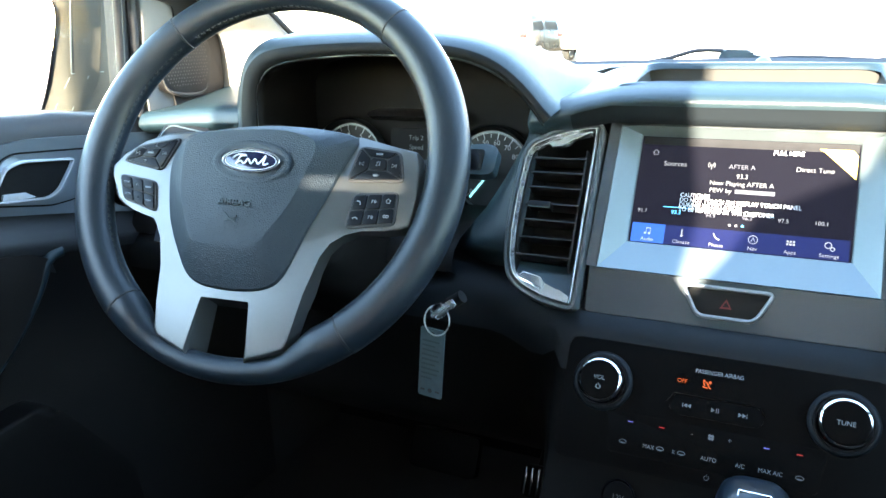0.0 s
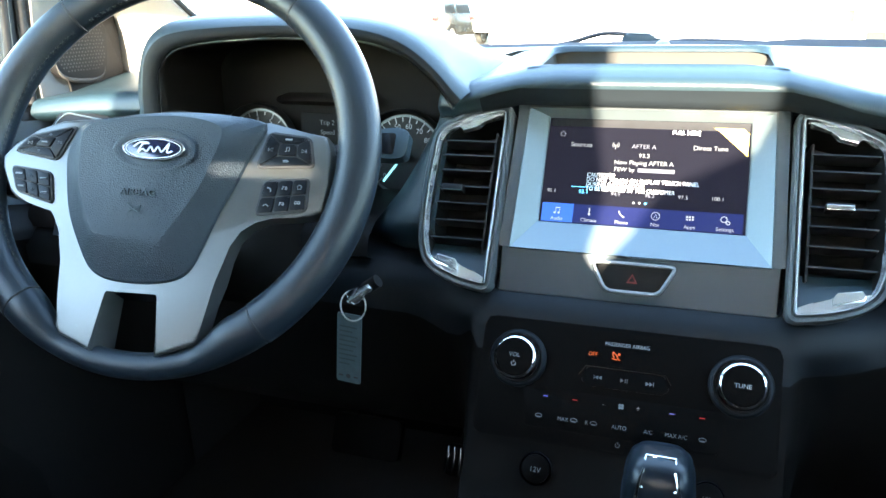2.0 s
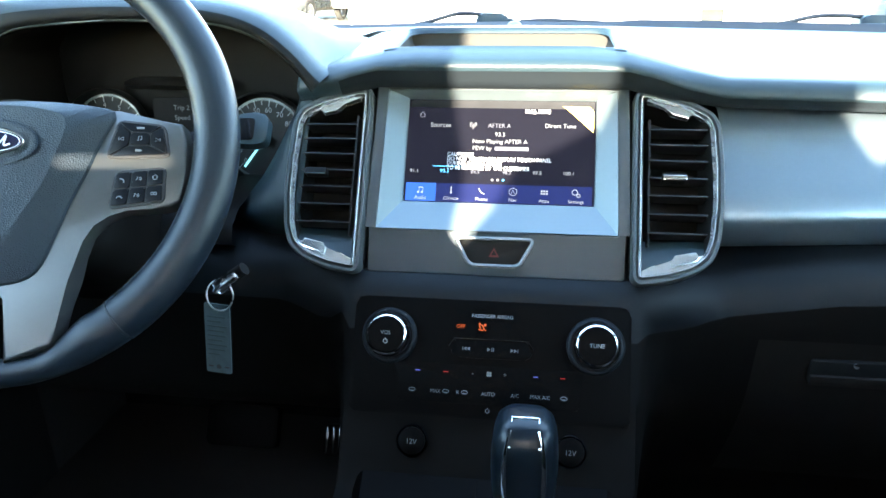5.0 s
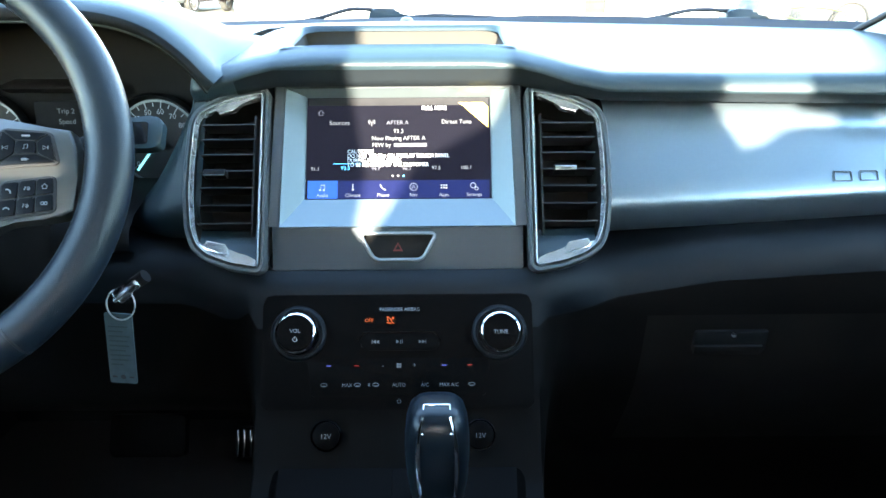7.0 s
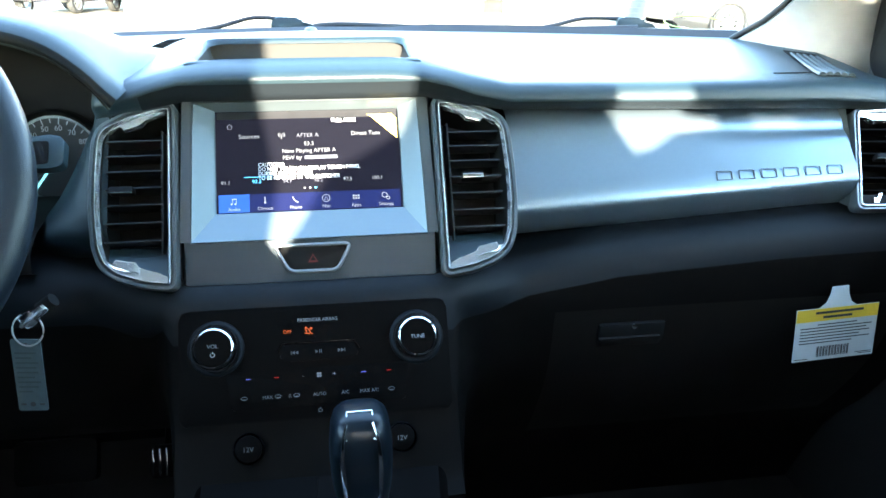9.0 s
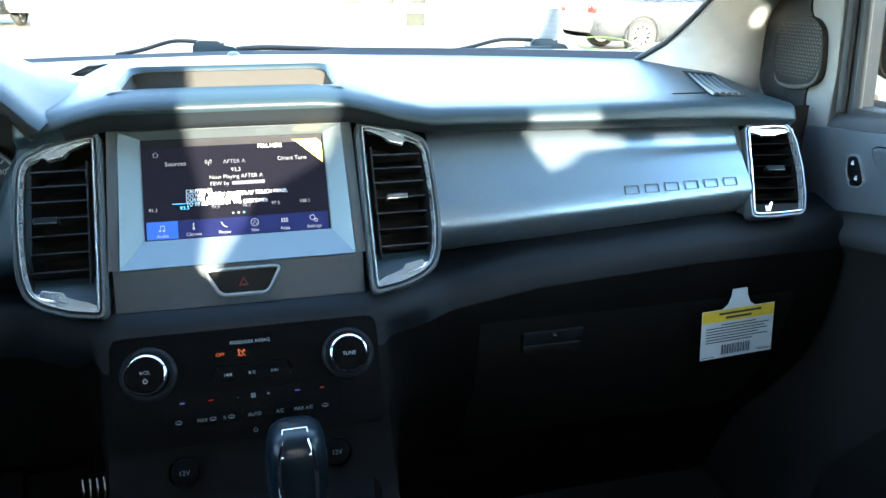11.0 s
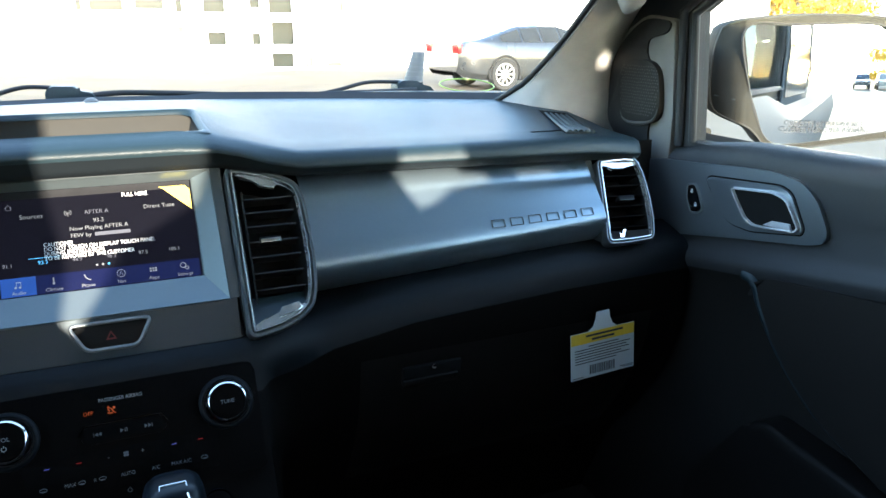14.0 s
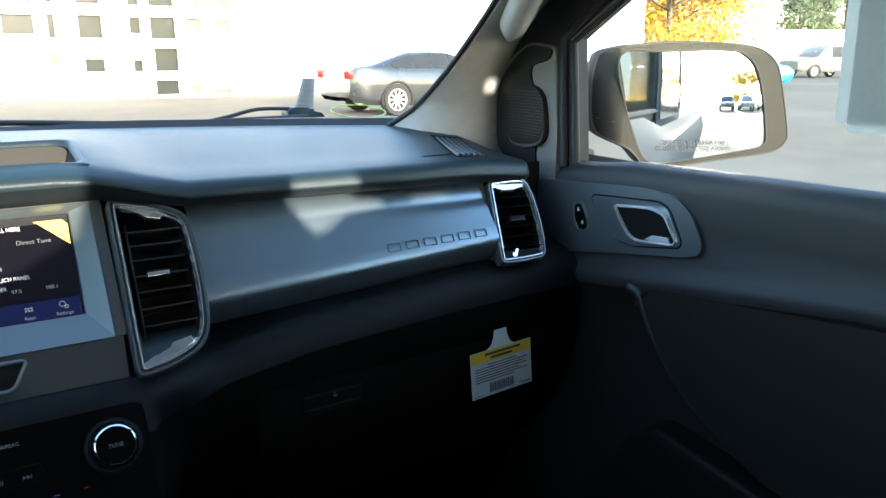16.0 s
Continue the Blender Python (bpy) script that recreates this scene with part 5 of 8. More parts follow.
def icon(k, kind, x, y, u, z=0.0106):
    """A small printed symbol of the size u at (x, y)."""
    def line(pts, r=0.11, closed=False):
        tube(k, [(x + a * u, y + c * u, z) for a, c in pts], r * u, 4, closed)
    if kind in ("next", "prev"):
        d = 1 if kind == "next" else -1
        line([(-0.7 * d, -0.6), (-0.7 * d, 0.6), (0.5 * d, 0.0)], 0.14, True)
        line([(0.8 * d, -0.6), (0.8 * d, 0.6)], 0.14)
    elif kind == "note":
        line([(-0.7, -0.6), (-0.3, -0.6), (-0.3, 0.7), (0.7, 0.9), (0.7, -0.4), (0.3, -0.4)], 0.14)
    elif kind == "word":
        line([(-1.2, 0.0), (1.2, 0.0)], 0.34)
    elif kind == "block":
        line([(-0.9, 0.0), (0.7, 0.0)], 0.45)
        line([(0.7, 0.0), (1.2, 0.0)], 0.16)
    elif kind in ("call", "end"):
        t = 0.75 if kind == "call" else 0.0
        line([(math.cos(t) * a + math.sin(t) * c, -math.sin(t) * a + math.cos(t) * c) for a, c in ((-0.9, -0.35), (-0.6, 0.05), (0.0, 0.25), (0.6, 0.05), (0.9, -0.35))], 0.22)
    elif kind == "voice":
        line([(-0.8, -0.5), (-0.3, 0.6), (-0.7, 0.5)], 0.16)
        line([(0.1, -0.4), (0.5, 0.0), (0.1, 0.4)], 0.14)
        line([(0.5, -0.6), (0.95, 0.0), (0.5, 0.6)], 0.14)
    elif kind == "home":
        line([(-0.9, 0.0), (0.0, 0.8), (0.9, 0.0)], 0.14)
        line([(-0.6, 0.0), (-0.6, -0.7), (0.6, -0.7), (0.6, 0.0)], 0.14)
    elif kind == "loop":
        for c in (-0.5, 0.5):
            line([(c + 0.45 * math.cos(a), 0.45 * math.sin(a)) for a in np.linspace(0, 6.28, 10, endpoint=False)], 0.14, True)
    elif kind == "up":
        line([(-0.5, -0.3), (0.5, -0.3), (0.0, 0.5)], 0.14, True)
    elif kind == "down":
        line([(-0.5, 0.3), (0.5, 0.3), (0.0, -0.5)], 0.14, True)


def keypad(p, cross, marks):
    """A slate button pad: p are its corners, anticlockwise from the lower left one."""
    b = bmesh.new()
    plate(b, rounded(grown(p, 0.0014), 0.0050), 0.004, 0.0088, 0.0012, 3)
    pad = part("keypad", b, SEAL, sw, "black button pad", 50)
    c = [Vector(q) for q in p]

    def at(u, v):
        return c[0].lerp(c[1], u).lerp(c[3].lerp(c[2], u), v)

    def key_at(poly, name, r, z1, kind):
        k = bmesh.new()
        plate(k, rounded(grown([(q.x, q.y) for q in poly], -0.0006), r), 0.007, z1, 0.0008, 3)
        key = part(name, k, SLATE, pad, "", 50)
        mid_ = sum(poly, Vector((0, 0))) / len(poly)
        k = bmesh.new()
        icon(k, kind, mid_.x, mid_.y, 0.0024, z1 + 0.0002)
        part("key_print", k, DIMMARK, key, "")

    if cross:
        inner = [at(u, v) for u, v in ((0.32, 0.32), (0.70, 0.32), (0.70, 0.72), (0.32, 0.72))]
        outer = [at(u, v) for u, v in ((0, 0), (1, 0), (1, 1), (0, 1))]
        for i in range(4):
            j = (i + 1) % 4
            key_at([outer[i], outer[j], inner[j], inner[i]], "direction_key", 0.0012, 0.0098, marks[i])
        key_at(inner, "centre_key", 0.0016, 0.0106, marks[4])
    else:
        for k in range(3):
            u0, u1 = k / 3, (k + 1) / 3
            for v0, v1, kind in ((0, 0.5, marks[2 * k]), (0.5, 1, marks[2 * k + 1])):
                key_at([at(u0, v0), at(u1, v0), at(u1, v1), at(u0, v1)], "rocker_key", 0.0012, 0.0100, kind)
    return pad


keypad([(0.0885, -0.0085), (0.1355, -0.0060), (0.1300, 0.0170), (0.0950, 0.0205)], True, ("block", "next", "word", "prev", "note"))
keypad([(-0.1345, -0.0042), (-0.0940, -0.0104), (-0.0822, 0.0185), (-0.1218, 0.0092)], True, ("down", "next", "up", "prev", "word"))
keypad([(0.0935, -0.0480), (0.1338, -0.0425), (0.1332, -0.0170), (0.0970, -0.0210)], False, ("end", "call", "voice", "voice", "loop", "home"))
keypad([(-0.1255, -0.0398), (-0.0910, -0.0485), (-0.0975, -0.0230), (-0.1345, -0.0190)], False, ("word", "word", "down", "up", "word", "word"))
b = bmesh.new()
cyl(b, 0.060, 0.075, 0.05, pose(0, -0.03, -0.037), 32)
part("hub_back", b, BLACK, sw, "", 50)
for s in (-1, 1):
    b = bmesh.new()
    box(b, (0.075, 0.052, 0.016), (s * 0.115, -0.016, -0.014), None, 0.005)
    part("spoke_back", b, BLACK, sw)

# ---- steering column and stalks ----
col = thing("steering_column", "black steering column shroud", "steering column", WM @ pose(0, -0.02, -0.055))
b = bmesh.new()
rows = []
for z, f in ((0.0, 0.9), (-0.01, 1.0), (-0.10, 1.05), (-0.18, 1.15)):
    rows.append([(f * 0.062 * math.copysign(abs(math.cos(a)) ** 0.6, math.cos(a)), f * 0.058 * math.copysign(abs(math.sin(a)) ** 0.6, math.sin(a)) - 0.015, z) for a in np.linspace(0, 2 * math.pi, 40, endpoint=False)])
loft(b, rows, closed=True, caps=True)
part("shroud", b, BLACK, col, "", 50)
for s, name in ((1, "wiper_stalk"), (-1, "indicator_stalk")):
    b = bmesh.new()
    tube(b, [(s * 0.05, 0.020, -0.02), (s * 0.11, 0.045, -0.018), (s * 0.155, 0.066, -0.014)], lambda t: 0.008 - 0.001 * t, 12)
    st = part(name, b, BUTTON, col, "black stalk", 60)
    if s < 0:
        st.matrix_local = pose(0.036, -0.060, 0.008)
    b = bmesh.new()
    plate(b, rounded([(s * 0.160, 0.047), (s * 0.182, 0.046), (s * 0.192, 0.049), (s * 0.194, 0.071), (s * 0.187, 0.076), (s * 0.162, 0.073)], 0.004), -0.022, -0.006, 0.003)
    # right head gets the lighter vinyl for the light falling on it
    part("stalk_head", b, VINYL if s > 0 else BUTTON, st, "flat stalk head", 50)
    b = bmesh.new()
    plate(b, rounded([(s * 0.164, 0.050), (s * 0.181, 0.050), (s * 0.182, 0.070), (s * 0.166, 0.069)], 0.003), -0.007, -0.0048, 0.0008)
    part("stalk_ring", b, GLOSSBLACK, st)

ls = thing("light_switch", "black light switch panel with pale marks", "switch", pose(-0.622, -0.030, 1.190, 62, 0, 3))
b = bmesh.new()
plate(b, rounded([(-0.042, -0.030), (0.042, -0.034), (0.040, 0.020), (-0.026, 0.029), (-0.041, 0.016)], 0.007), -0.030, 0.0, 0.003, 3)
part("switch_body", b, BUTTON, ls, "", 50)
b = bmesh.new()
tube(b, [(x, y, 0.0) for x, y in rounded([(-0.037, -0.026), (0.037, -0.030), (0.035, 0.015), (-0.024, 0.024), (-0.036, 0.013)], 0.006)], 0.0010, 6, True)
part("switch_edge", b, DIALRING, ls, "thin grey outline", 60)
b = bmesh.new()
for x, y in ((-0.020, 0.004), (0.004, 0.003), (0.022, 0.002)):
    box(b, (0.005, 0.0016, 0.0004), (x, y, 0.0003))
part("switch_marks", b, DIMMARK, ls, "pale printed marks")

# ---- key with its paper tag, in the ignition ----
key = placed("ignition_key", "chrome ignition key with a paper tag on a split ring", "key", (-0.205, -0.178, 1.00))
b = bmesh.new()
box(b, (0.0075, 0.004, 0.024), (-0.2105, -0.178, 1.0955), Matrix.Rotation(radians(55), 3, "Y"), 0.003)
box(b, (0.0125, 0.0046, 0.013), (-0.2150, -0.1785, 1.0925), Matrix.Rotation(radians(55), 3, "Y"), 0.004)
wpart("key_bow", b, KEYMETAL, key, "chrome key bow")
b = bmesh.new()                                     # raised bright bar for the streak of glint along the bow
tube(b, [(-0.2205, -0.1815, 1.0880), (-0.2130, -0.1822, 1.0935), (-0.2050, -0.1815, 1.0995), (-0.2025, -0.1805, 1.1022)], 0.0021, 8)
wpart("bow_rim", b, INLAY, key, "bright bar for the glint on the key bow", 60)
b = bmesh.new()
tube(b, [(-0.218 + 0.0115 * math.cos(a), -0.178 + 0.003 * math.sin(a), 1.083 + 0.0125 * math.sin(a)) for a in np.linspace(0, 2 * math.pi, 28, endpoint=False)], 0.0007, 6, True)
wpart("split_ring", b, METAL, key, "thin steel split ring", 60)
TA, TB = Vector((-0.2215, -0.1785, 1.074)), Vector((-0.2265, -0.1785, 1.012))
tu = (TB - TA).normalized()
tm = basis((TA + TB) / 2, Vector((-tu.z, 0, tu.x)) * -1 if tu.z > 0 else Vector((-tu.z, 0, tu.x)), -tu, Vector((0, -1, 0)))
b = bmesh.new()
plate(b, rounded([(-0.0112, -0.0325), (0.0112, -0.0325), (0.0112, 0.0325), (-0.0112, 0.0325)], 0.002), -0.0005, 0.0005)
tag_ = part("paper_tag", b, TAGPAPER, key, "pale printed paper tag")
tag_.matrix_local = Matrix.Translation(-SHIFT[key.name]) @ tm
b = bmesh.new()
for k in range(9):
    w = (0.016, 0.012, 0.017, 0.015, 0.016, 0.013, 0.017, 0.015, 0.010)[k]
    box(b, (w, 0.0014, 0.0002), (-0.009 + w / 2, 0.0205 - k * 0.0044, 0.0006))
tagged(part("small_print", b, TAGINK, tag_, "bars of small print"), kind="stuff")
for y, r in ((0.028, 0.0018), (-0.0265, 0.0022)):
    b = bmesh.new()
    bmesh.ops.create_circle(b, cap_ends=True, segments=14, radius=r, matrix=pose(0, y, 0.0007))
    part("punched_dot", b, INK, tag_)
b = bmesh.new()
for x in (-0.007, 0.007):
    box(b, (0.004, 0.0016, 0.0002), (x, -0.0265, 0.0006))
tagged(part("tag_print", b, INK, tag_), kind="stuff")
b = bmesh.new()
cyl(b, 0.0055, 0.0055, 0.014, pose(-0.2035, -0.170, 1.1005, 0, 55, 0), 24)
lock = wpart("lock_barrel", b, DARKGAP, key, "black lock barrel", 50)

# ---- pedals ----
for name, label, pts, ribs in (("brake_pedal", "wide black rubber brake pedal", (-0.370, 0.150, 0.727, 0.105, 0.058), 0), ("accelerator_pedal", "ribbed black accelerator pedal with bright ribs", (-0.232, 0.150, 0.714, 0.036, 0.044), 4)):
    x, y, z, w, h = pts
    pd = thing(name, label, "pedal", pose(x, y, z, 62, 0, 0))
    b = bmesh.new()
    plate(b, rounded([(-w / 2, -h / 2), (w / 2, -h / 2), (w / 2, h / 2), (-w / 2, h / 2)], 0.008), -0.010, 0.006, 0.003)
    part("pedal_pad", b, PLATE, pd)
    for k in range(ribs):
        b = bmesh.new()
        box(b, (0.0035, h * 0.85, 0.004), (-w / 2 + w * (k + 0.5) / ribs, 0, 0.007), None, 0.001)
        part("pedal_rib", b, DARKCHROME, pd, "bright raised rib")
    b = bmesh.new()
    tube(b, [(0, 0, -0.008), (0, h * 0.6, -0.03), (0, 0.16, -0.06), (0.0, 0.26, -0.02)], 0.007, 8)
    part("pedal_arm", b, BLACK, pd)

# ---- centre console and gear lever ----
con = placed("centre_console", "black plastic centre console", "console", (0, -0.4, 0.60))
b = bmesh.new()
rows = []
for y, zt_, hw in ((-0.17, 0.915, 0.115), (-0.22, 0.893, 0.112), (-0.30, 0.885, 0.110), (-0.45, 0.875, 0.110), (-0.62, 0.870, 0.110), (-0.95, 0.868, 0.11)):
    rows.append([(-hw - 0.015, y, 0.58), (-hw - 0.006, y, zt_ - 0.05), (-hw, y, zt_ - 0.008), (-hw + 0.008, y, zt_), (hw - 0.008, y, zt_), (hw, y, zt_ - 0.008), (hw + 0.006, y, zt_ - 0.05), (hw + 0.015, y, 0.58)])
loft(b, rows)
wpart("console_body", b, PLATE, con, "", 40)
b = bmesh.new()
box(b, (0.11, 0.16, 0.004), (0.035, -0.285, 0.889), Matrix.Rotation(radians(3), 3, "X"), 0.0015)
wpart("gate_plate", b, GLOSSBLACK, con, "gloss black gear gate plate")
b = bmesh.new()                                     # raised block added beside the lever so the marks fit the camera's view
box(b, (0.026, 0.055, 0.060), (0.0105, -0.214, 0.899), Matrix.Rotation(radians(20), 3, "X"), 0.003)
wpart("gear_indicator", b, PLATE, con, "black block added to carry the gear marks")
b = bmesh.new()
for dx, w, d in ((-0.0050, 0.0012, 0.014), (-0.0010, 0.0012, 0.014), (-0.0030, 0.0050, 0.0014), (0.0050, 0.0016, 0.014)):
    box(b, (w, d, 0.0006), (0.0105 + dx, -0.219 + (0.0065 if d < 0.002 else 0.0), 0.9278 + (0.0024 if d < 0.002 else 0.0)), Matrix.Rotation(radians(20), 3, "X"))
wpart("gate_marks", b, DIMMARK, con, "pale gear marks")
gl = placed("gear_lever", "black gear lever with two chrome strips", "gear lever", (0.038, -0.235, 0.895))
GX, GY = 0.0365, -0.235


def lever_ring(z, w, d, n=40, power=0.62):
    return [(GX + w * math.copysign(abs(math.cos(a)) ** power, math.cos(a)), GY - 0.10 * (z - 0.98) + d * math.copysign(abs(math.sin(a)) ** power, math.sin(a)), z) for a in np.linspace(0, 2 * math.pi, n, endpoint=False)]


b = bmesh.new()
shape = [(0.925, 0.0185, 0.018), (0.945, 0.0215, 0.023), (0.965, 0.0240, 0.027), (0.985, 0.0250, 0.029), (1.000, 0.0248, 0.029), (1.012, 0.0236, 0.027), (1.021, 0.0212, 0.023), (1.027, 0.0170, 0.017), (1.0295, 0.0100, 0.010), (1.030, 0.0001, 0.0001)]
loft(b, [lever_ring(z, w, d) for z, w, d in shape], closed=True)
wpart("knob", b, KNOB, gl, "smooth black knob", 60)
for sgn in (-1, 1):                                 # bright strips down the front of the knob
    b = bmesh.new()
    rows = []
    for z, w, d in shape[1:8]:
        y = GY - 0.10 * (z - 0.98) - d * 0.985
        half = 0.0012 + 0.0012 * math.sin(min(1.0, max(0.0, (z - 0.945) / 0.075)) * math.pi)
        xc = GX + sgn * w * 0.57
        rows.append([(xc - half, y + 0.001, z), (xc - half * 0.6, y - 0.0014, z), (xc + half * 0.6, y - 0.0014 + 0.001, z), (xc + half, y + 0.002, z)])
    loft(b, rows)
    wpart("chrome_strip", b, CHROME, gl, "slim chrome strip", 60)
b = bmesh.new()                                     # satin cap on the crown, edged in chrome
rows = []
for t_ in np.linspace(0, 1, 5):
    y, z = GY - 0.028 + 0.018 * t_, 1.0150 + 0.0150 * math.sin(t_ * 1.45)
    rows.append([(GX - 0.0105, y, z), (GX, y - 0.0004, z + 0.0012), (GX + 0.0105, y, z)])
loft(b, rows)
wpart("release_cap", b, STACKPAINT, gl, "satin grey cap on the knob", 60)
b = bmesh.new()
edge_ = [(GX - 0.0105, GY - 0.0280, 1.0155), (GX - 0.0105, GY - 0.0190, 1.0250), (GX - 0.0095, GY - 0.0110, 1.0300), (GX + 0.0095, GY - 0.0110, 1.0300), (GX + 0.0105, GY - 0.0190, 1.0250), (GX + 0.0105, GY - 0.0280, 1.0155)]
tube(b, edge_, 0.0010, 8)
wpart("cap_edge", b, CHROME, gl, "thin chrome edge", 60)
b = bmesh.new()
rows = []
for z, w in ((0.935, 0.019), (0.92, 0.024), (0.905, 0.034), (0.889, 0.046)):
    rows.append([(GX + w * math.cos(a), GY + w * 0.9 * math.sin(a), z) for a in np.linspace(0, 2 * math.pi, 28, endpoint=False)])
loft(b, rows, closed=True)
wpart("gaiter", b, LEATHER, gl, "black leather gaiter", 70)

# ---- hanging card under the passenger dash ----
ct = basis(Vector((0.5615, -0.0745, 0.9735)), Vector((0.998, 0.0, 0.05)), Vector((-0.05, 0.05, 0.997)).normalized(), Vector((0, -1, 0.05)).normalized())
ht = thing("hanging_card", "white hanging card with a yellow band and a barcode", "card", ct)
b = bmesh.new()
outl = [(-0.048, -0.0320), (0.048, -0.0320), (0.048, 0.0305), (0.022, 0.0305), (0.0145, 0.036), (0.0105, 0.046), (0.0095, 0.0545), (-0.0095, 0.0545), (-0.0105, 0.046), (-0.0145, 0.036), (-0.022, 0.0305), (-0.048, 0.0305)]
plate(b, outl, -0.0004, 0.0004)
part("card_sheet", b, PAPER, ht)
flat("yellow_band", rect(-0.0478, 0.0155, 0.0478, 0.0303), 0.0007, YELLOW, ht, "yellow band")
b = bmesh.new()
for y, x0, x1 in ((0.0255, -0.026, 0.030), (0.0200, -0.017, 0.017)):
    box(b, (x1 - x0, 0.0028, 0.0002), ((x0 + x1) / 2, y, 0.0010))
for k, (x0, x1) in enumerate(((-0.022, 0.024), (-0.042, 0.042), (-0.042, 0.036), (-0.042, 0.040), (-0.042, 0.028), (-0.042, 0.041), (-0.042, 0.020))):
    box(b, (x1 - x0, 0.0012, 0.0002), ((x0 + x1) / 2, 0.0112 - k * 0.0036, 0.0007))
for x0, x1 in ((-0.046, -0.030), (0.026, 0.046), (0.030, 0.046)):
    box(b, (x1 - x0, 0.0008, 0.0002), ((x0 + x1) / 2, -0.0295 if x0 < 0 else (-0.0270 if x0 < 0.028 else -0.0288), 0.0007))
tagged(part("small_print", b, INK, ht, "bars of small print"), kind="stuff")
b = bmesh.new()
x = -0.020
for k in range(22):
    w = (0.0006, 0.0011, 0.0008, 0.0014)[(k * 7) % 4]
    box(b, (w, 0.0125, 0.0002), (x, -0.0215, 0.0007))
    x += w + 0.0008
part("barcode", b, INK, ht, "barcode")

# glove box lid outline and latch
gb = placed("glove_box", "black glove box lid with a recessed latch", "glove box", (0.43, -0.05, 0.86))
b = bmesh.new()


def pad_y(x, z):
    return interp(-z, [(-p.z, p.y) for p in smooth_line(lower_profile(x), 34)])


loft(b, [[(x, pad_y(x, z) - 0.0016, z) for z in np.linspace(1.012, 0.80, 16)] for x in np.linspace(0.245, 0.645, 12)])
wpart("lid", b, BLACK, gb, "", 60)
b = bmesh.new()
box(b, (0.075, 0.008, 0.026), (0.332, pad_y(0.33, 0.981) - 0.002, 0.981), Matrix.Rotation(radians(8), 3, "X"), 0.004)
wpart("latch_surround", b, BUTTON, gb)
b = bmesh.new()
box(b, (0.070, 0.006, 0.012), (0.330, pad_y(0.33, 0.972) - 0.006, 0.972), Matrix.Rotation(radians(12), 3, "X"), 0.003)
wpart("latch_handle", b, BLACK, gb)
b = bmesh.new()
cyl(b, 0.0022, 0.0022, 0.004, pose(0.333, pad_y(0.33, 0.99) - 0.006, 0.990, 90), 12)
wpart("latch_lock", b, METAL, gb, "small metal lock")

# ---- the cab round the camera ----
def sheet(name, pts, mat, label, thick, category="wall", holes=()):
    """A flat wall through pts, with holes, of that thickness."""
    b = bmesh.new()
    es = []
    for loop in (pts, *holes):
        vs = [b.verts.new(p) for p in loop]
        es += [b.edges.new((vs[i], vs[(i + 1) % len(vs)])) for i in range(len(vs))]
    bmesh.ops.triangle_fill(b, use_beauty=True, edges=es)
    bmesh.ops.recalc_face_normals(b, faces=b.faces)
    geo = bmesh.ops.extrude_face_region(b, geom=list(b.faces))
    bmesh.ops.translate(b, vec=thick, verts=[g for g in geo["geom"] if isinstance(g, bmesh.types.BMVert)])
    return solid(name, b, mat, label, category, "structure")


DARKCLOTH = material("dark_rear_cloth", (0.07, 0.07, 0.07), 0.95, bump=0.5, bump_scale=1800, spec=0.1)
LINER = material("headliner_cloth", (0.50, 0.50, 0.49), 0.95, bump=0.5, bump_scale=1800, scale=50, spec=0.1)
b = bmesh.new()
box(b, (1.50, 2.05, 0.03), (0, -0.63, 0.575), None, 0.004)
solid("floor", b, CLOTH, "dark carpeted cab floor", "floor", "structure")
b = bmesh.new()
box(b, (1.50, 1.42, 0.03), (0, -0.93, 1.735), None, 0.006)
solid("ceiling", b, LINER, "grey cloth headliner over the cab", "ceiling", "structure")
b = bmesh.new()
box(b, (1.50, 0.03, 0.62), (0, 0.405, 0.88), None, 0.004)
solid("wall_front", b, DARKGAP, "black bulkhead behind the dashboard", "wall", "structure")

for s in (-1, 1):                                   # kick panels closing the footwells
    b = bmesh.new()
    box(b, (0.03, 0.42, 0.60), (s * 0.728, 0.20, 0.87), None, 0.004)
    solid("kick_panel_" + ("left" if s < 0 else "right"), b, CLOTH, "dark carpeted kick panel at the side of the footwell", "wall", "structure")

# unseen rear wall; holes are cut in it to cast the low sun patches
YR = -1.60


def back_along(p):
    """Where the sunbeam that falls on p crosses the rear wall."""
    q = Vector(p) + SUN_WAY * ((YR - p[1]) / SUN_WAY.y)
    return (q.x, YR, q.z)


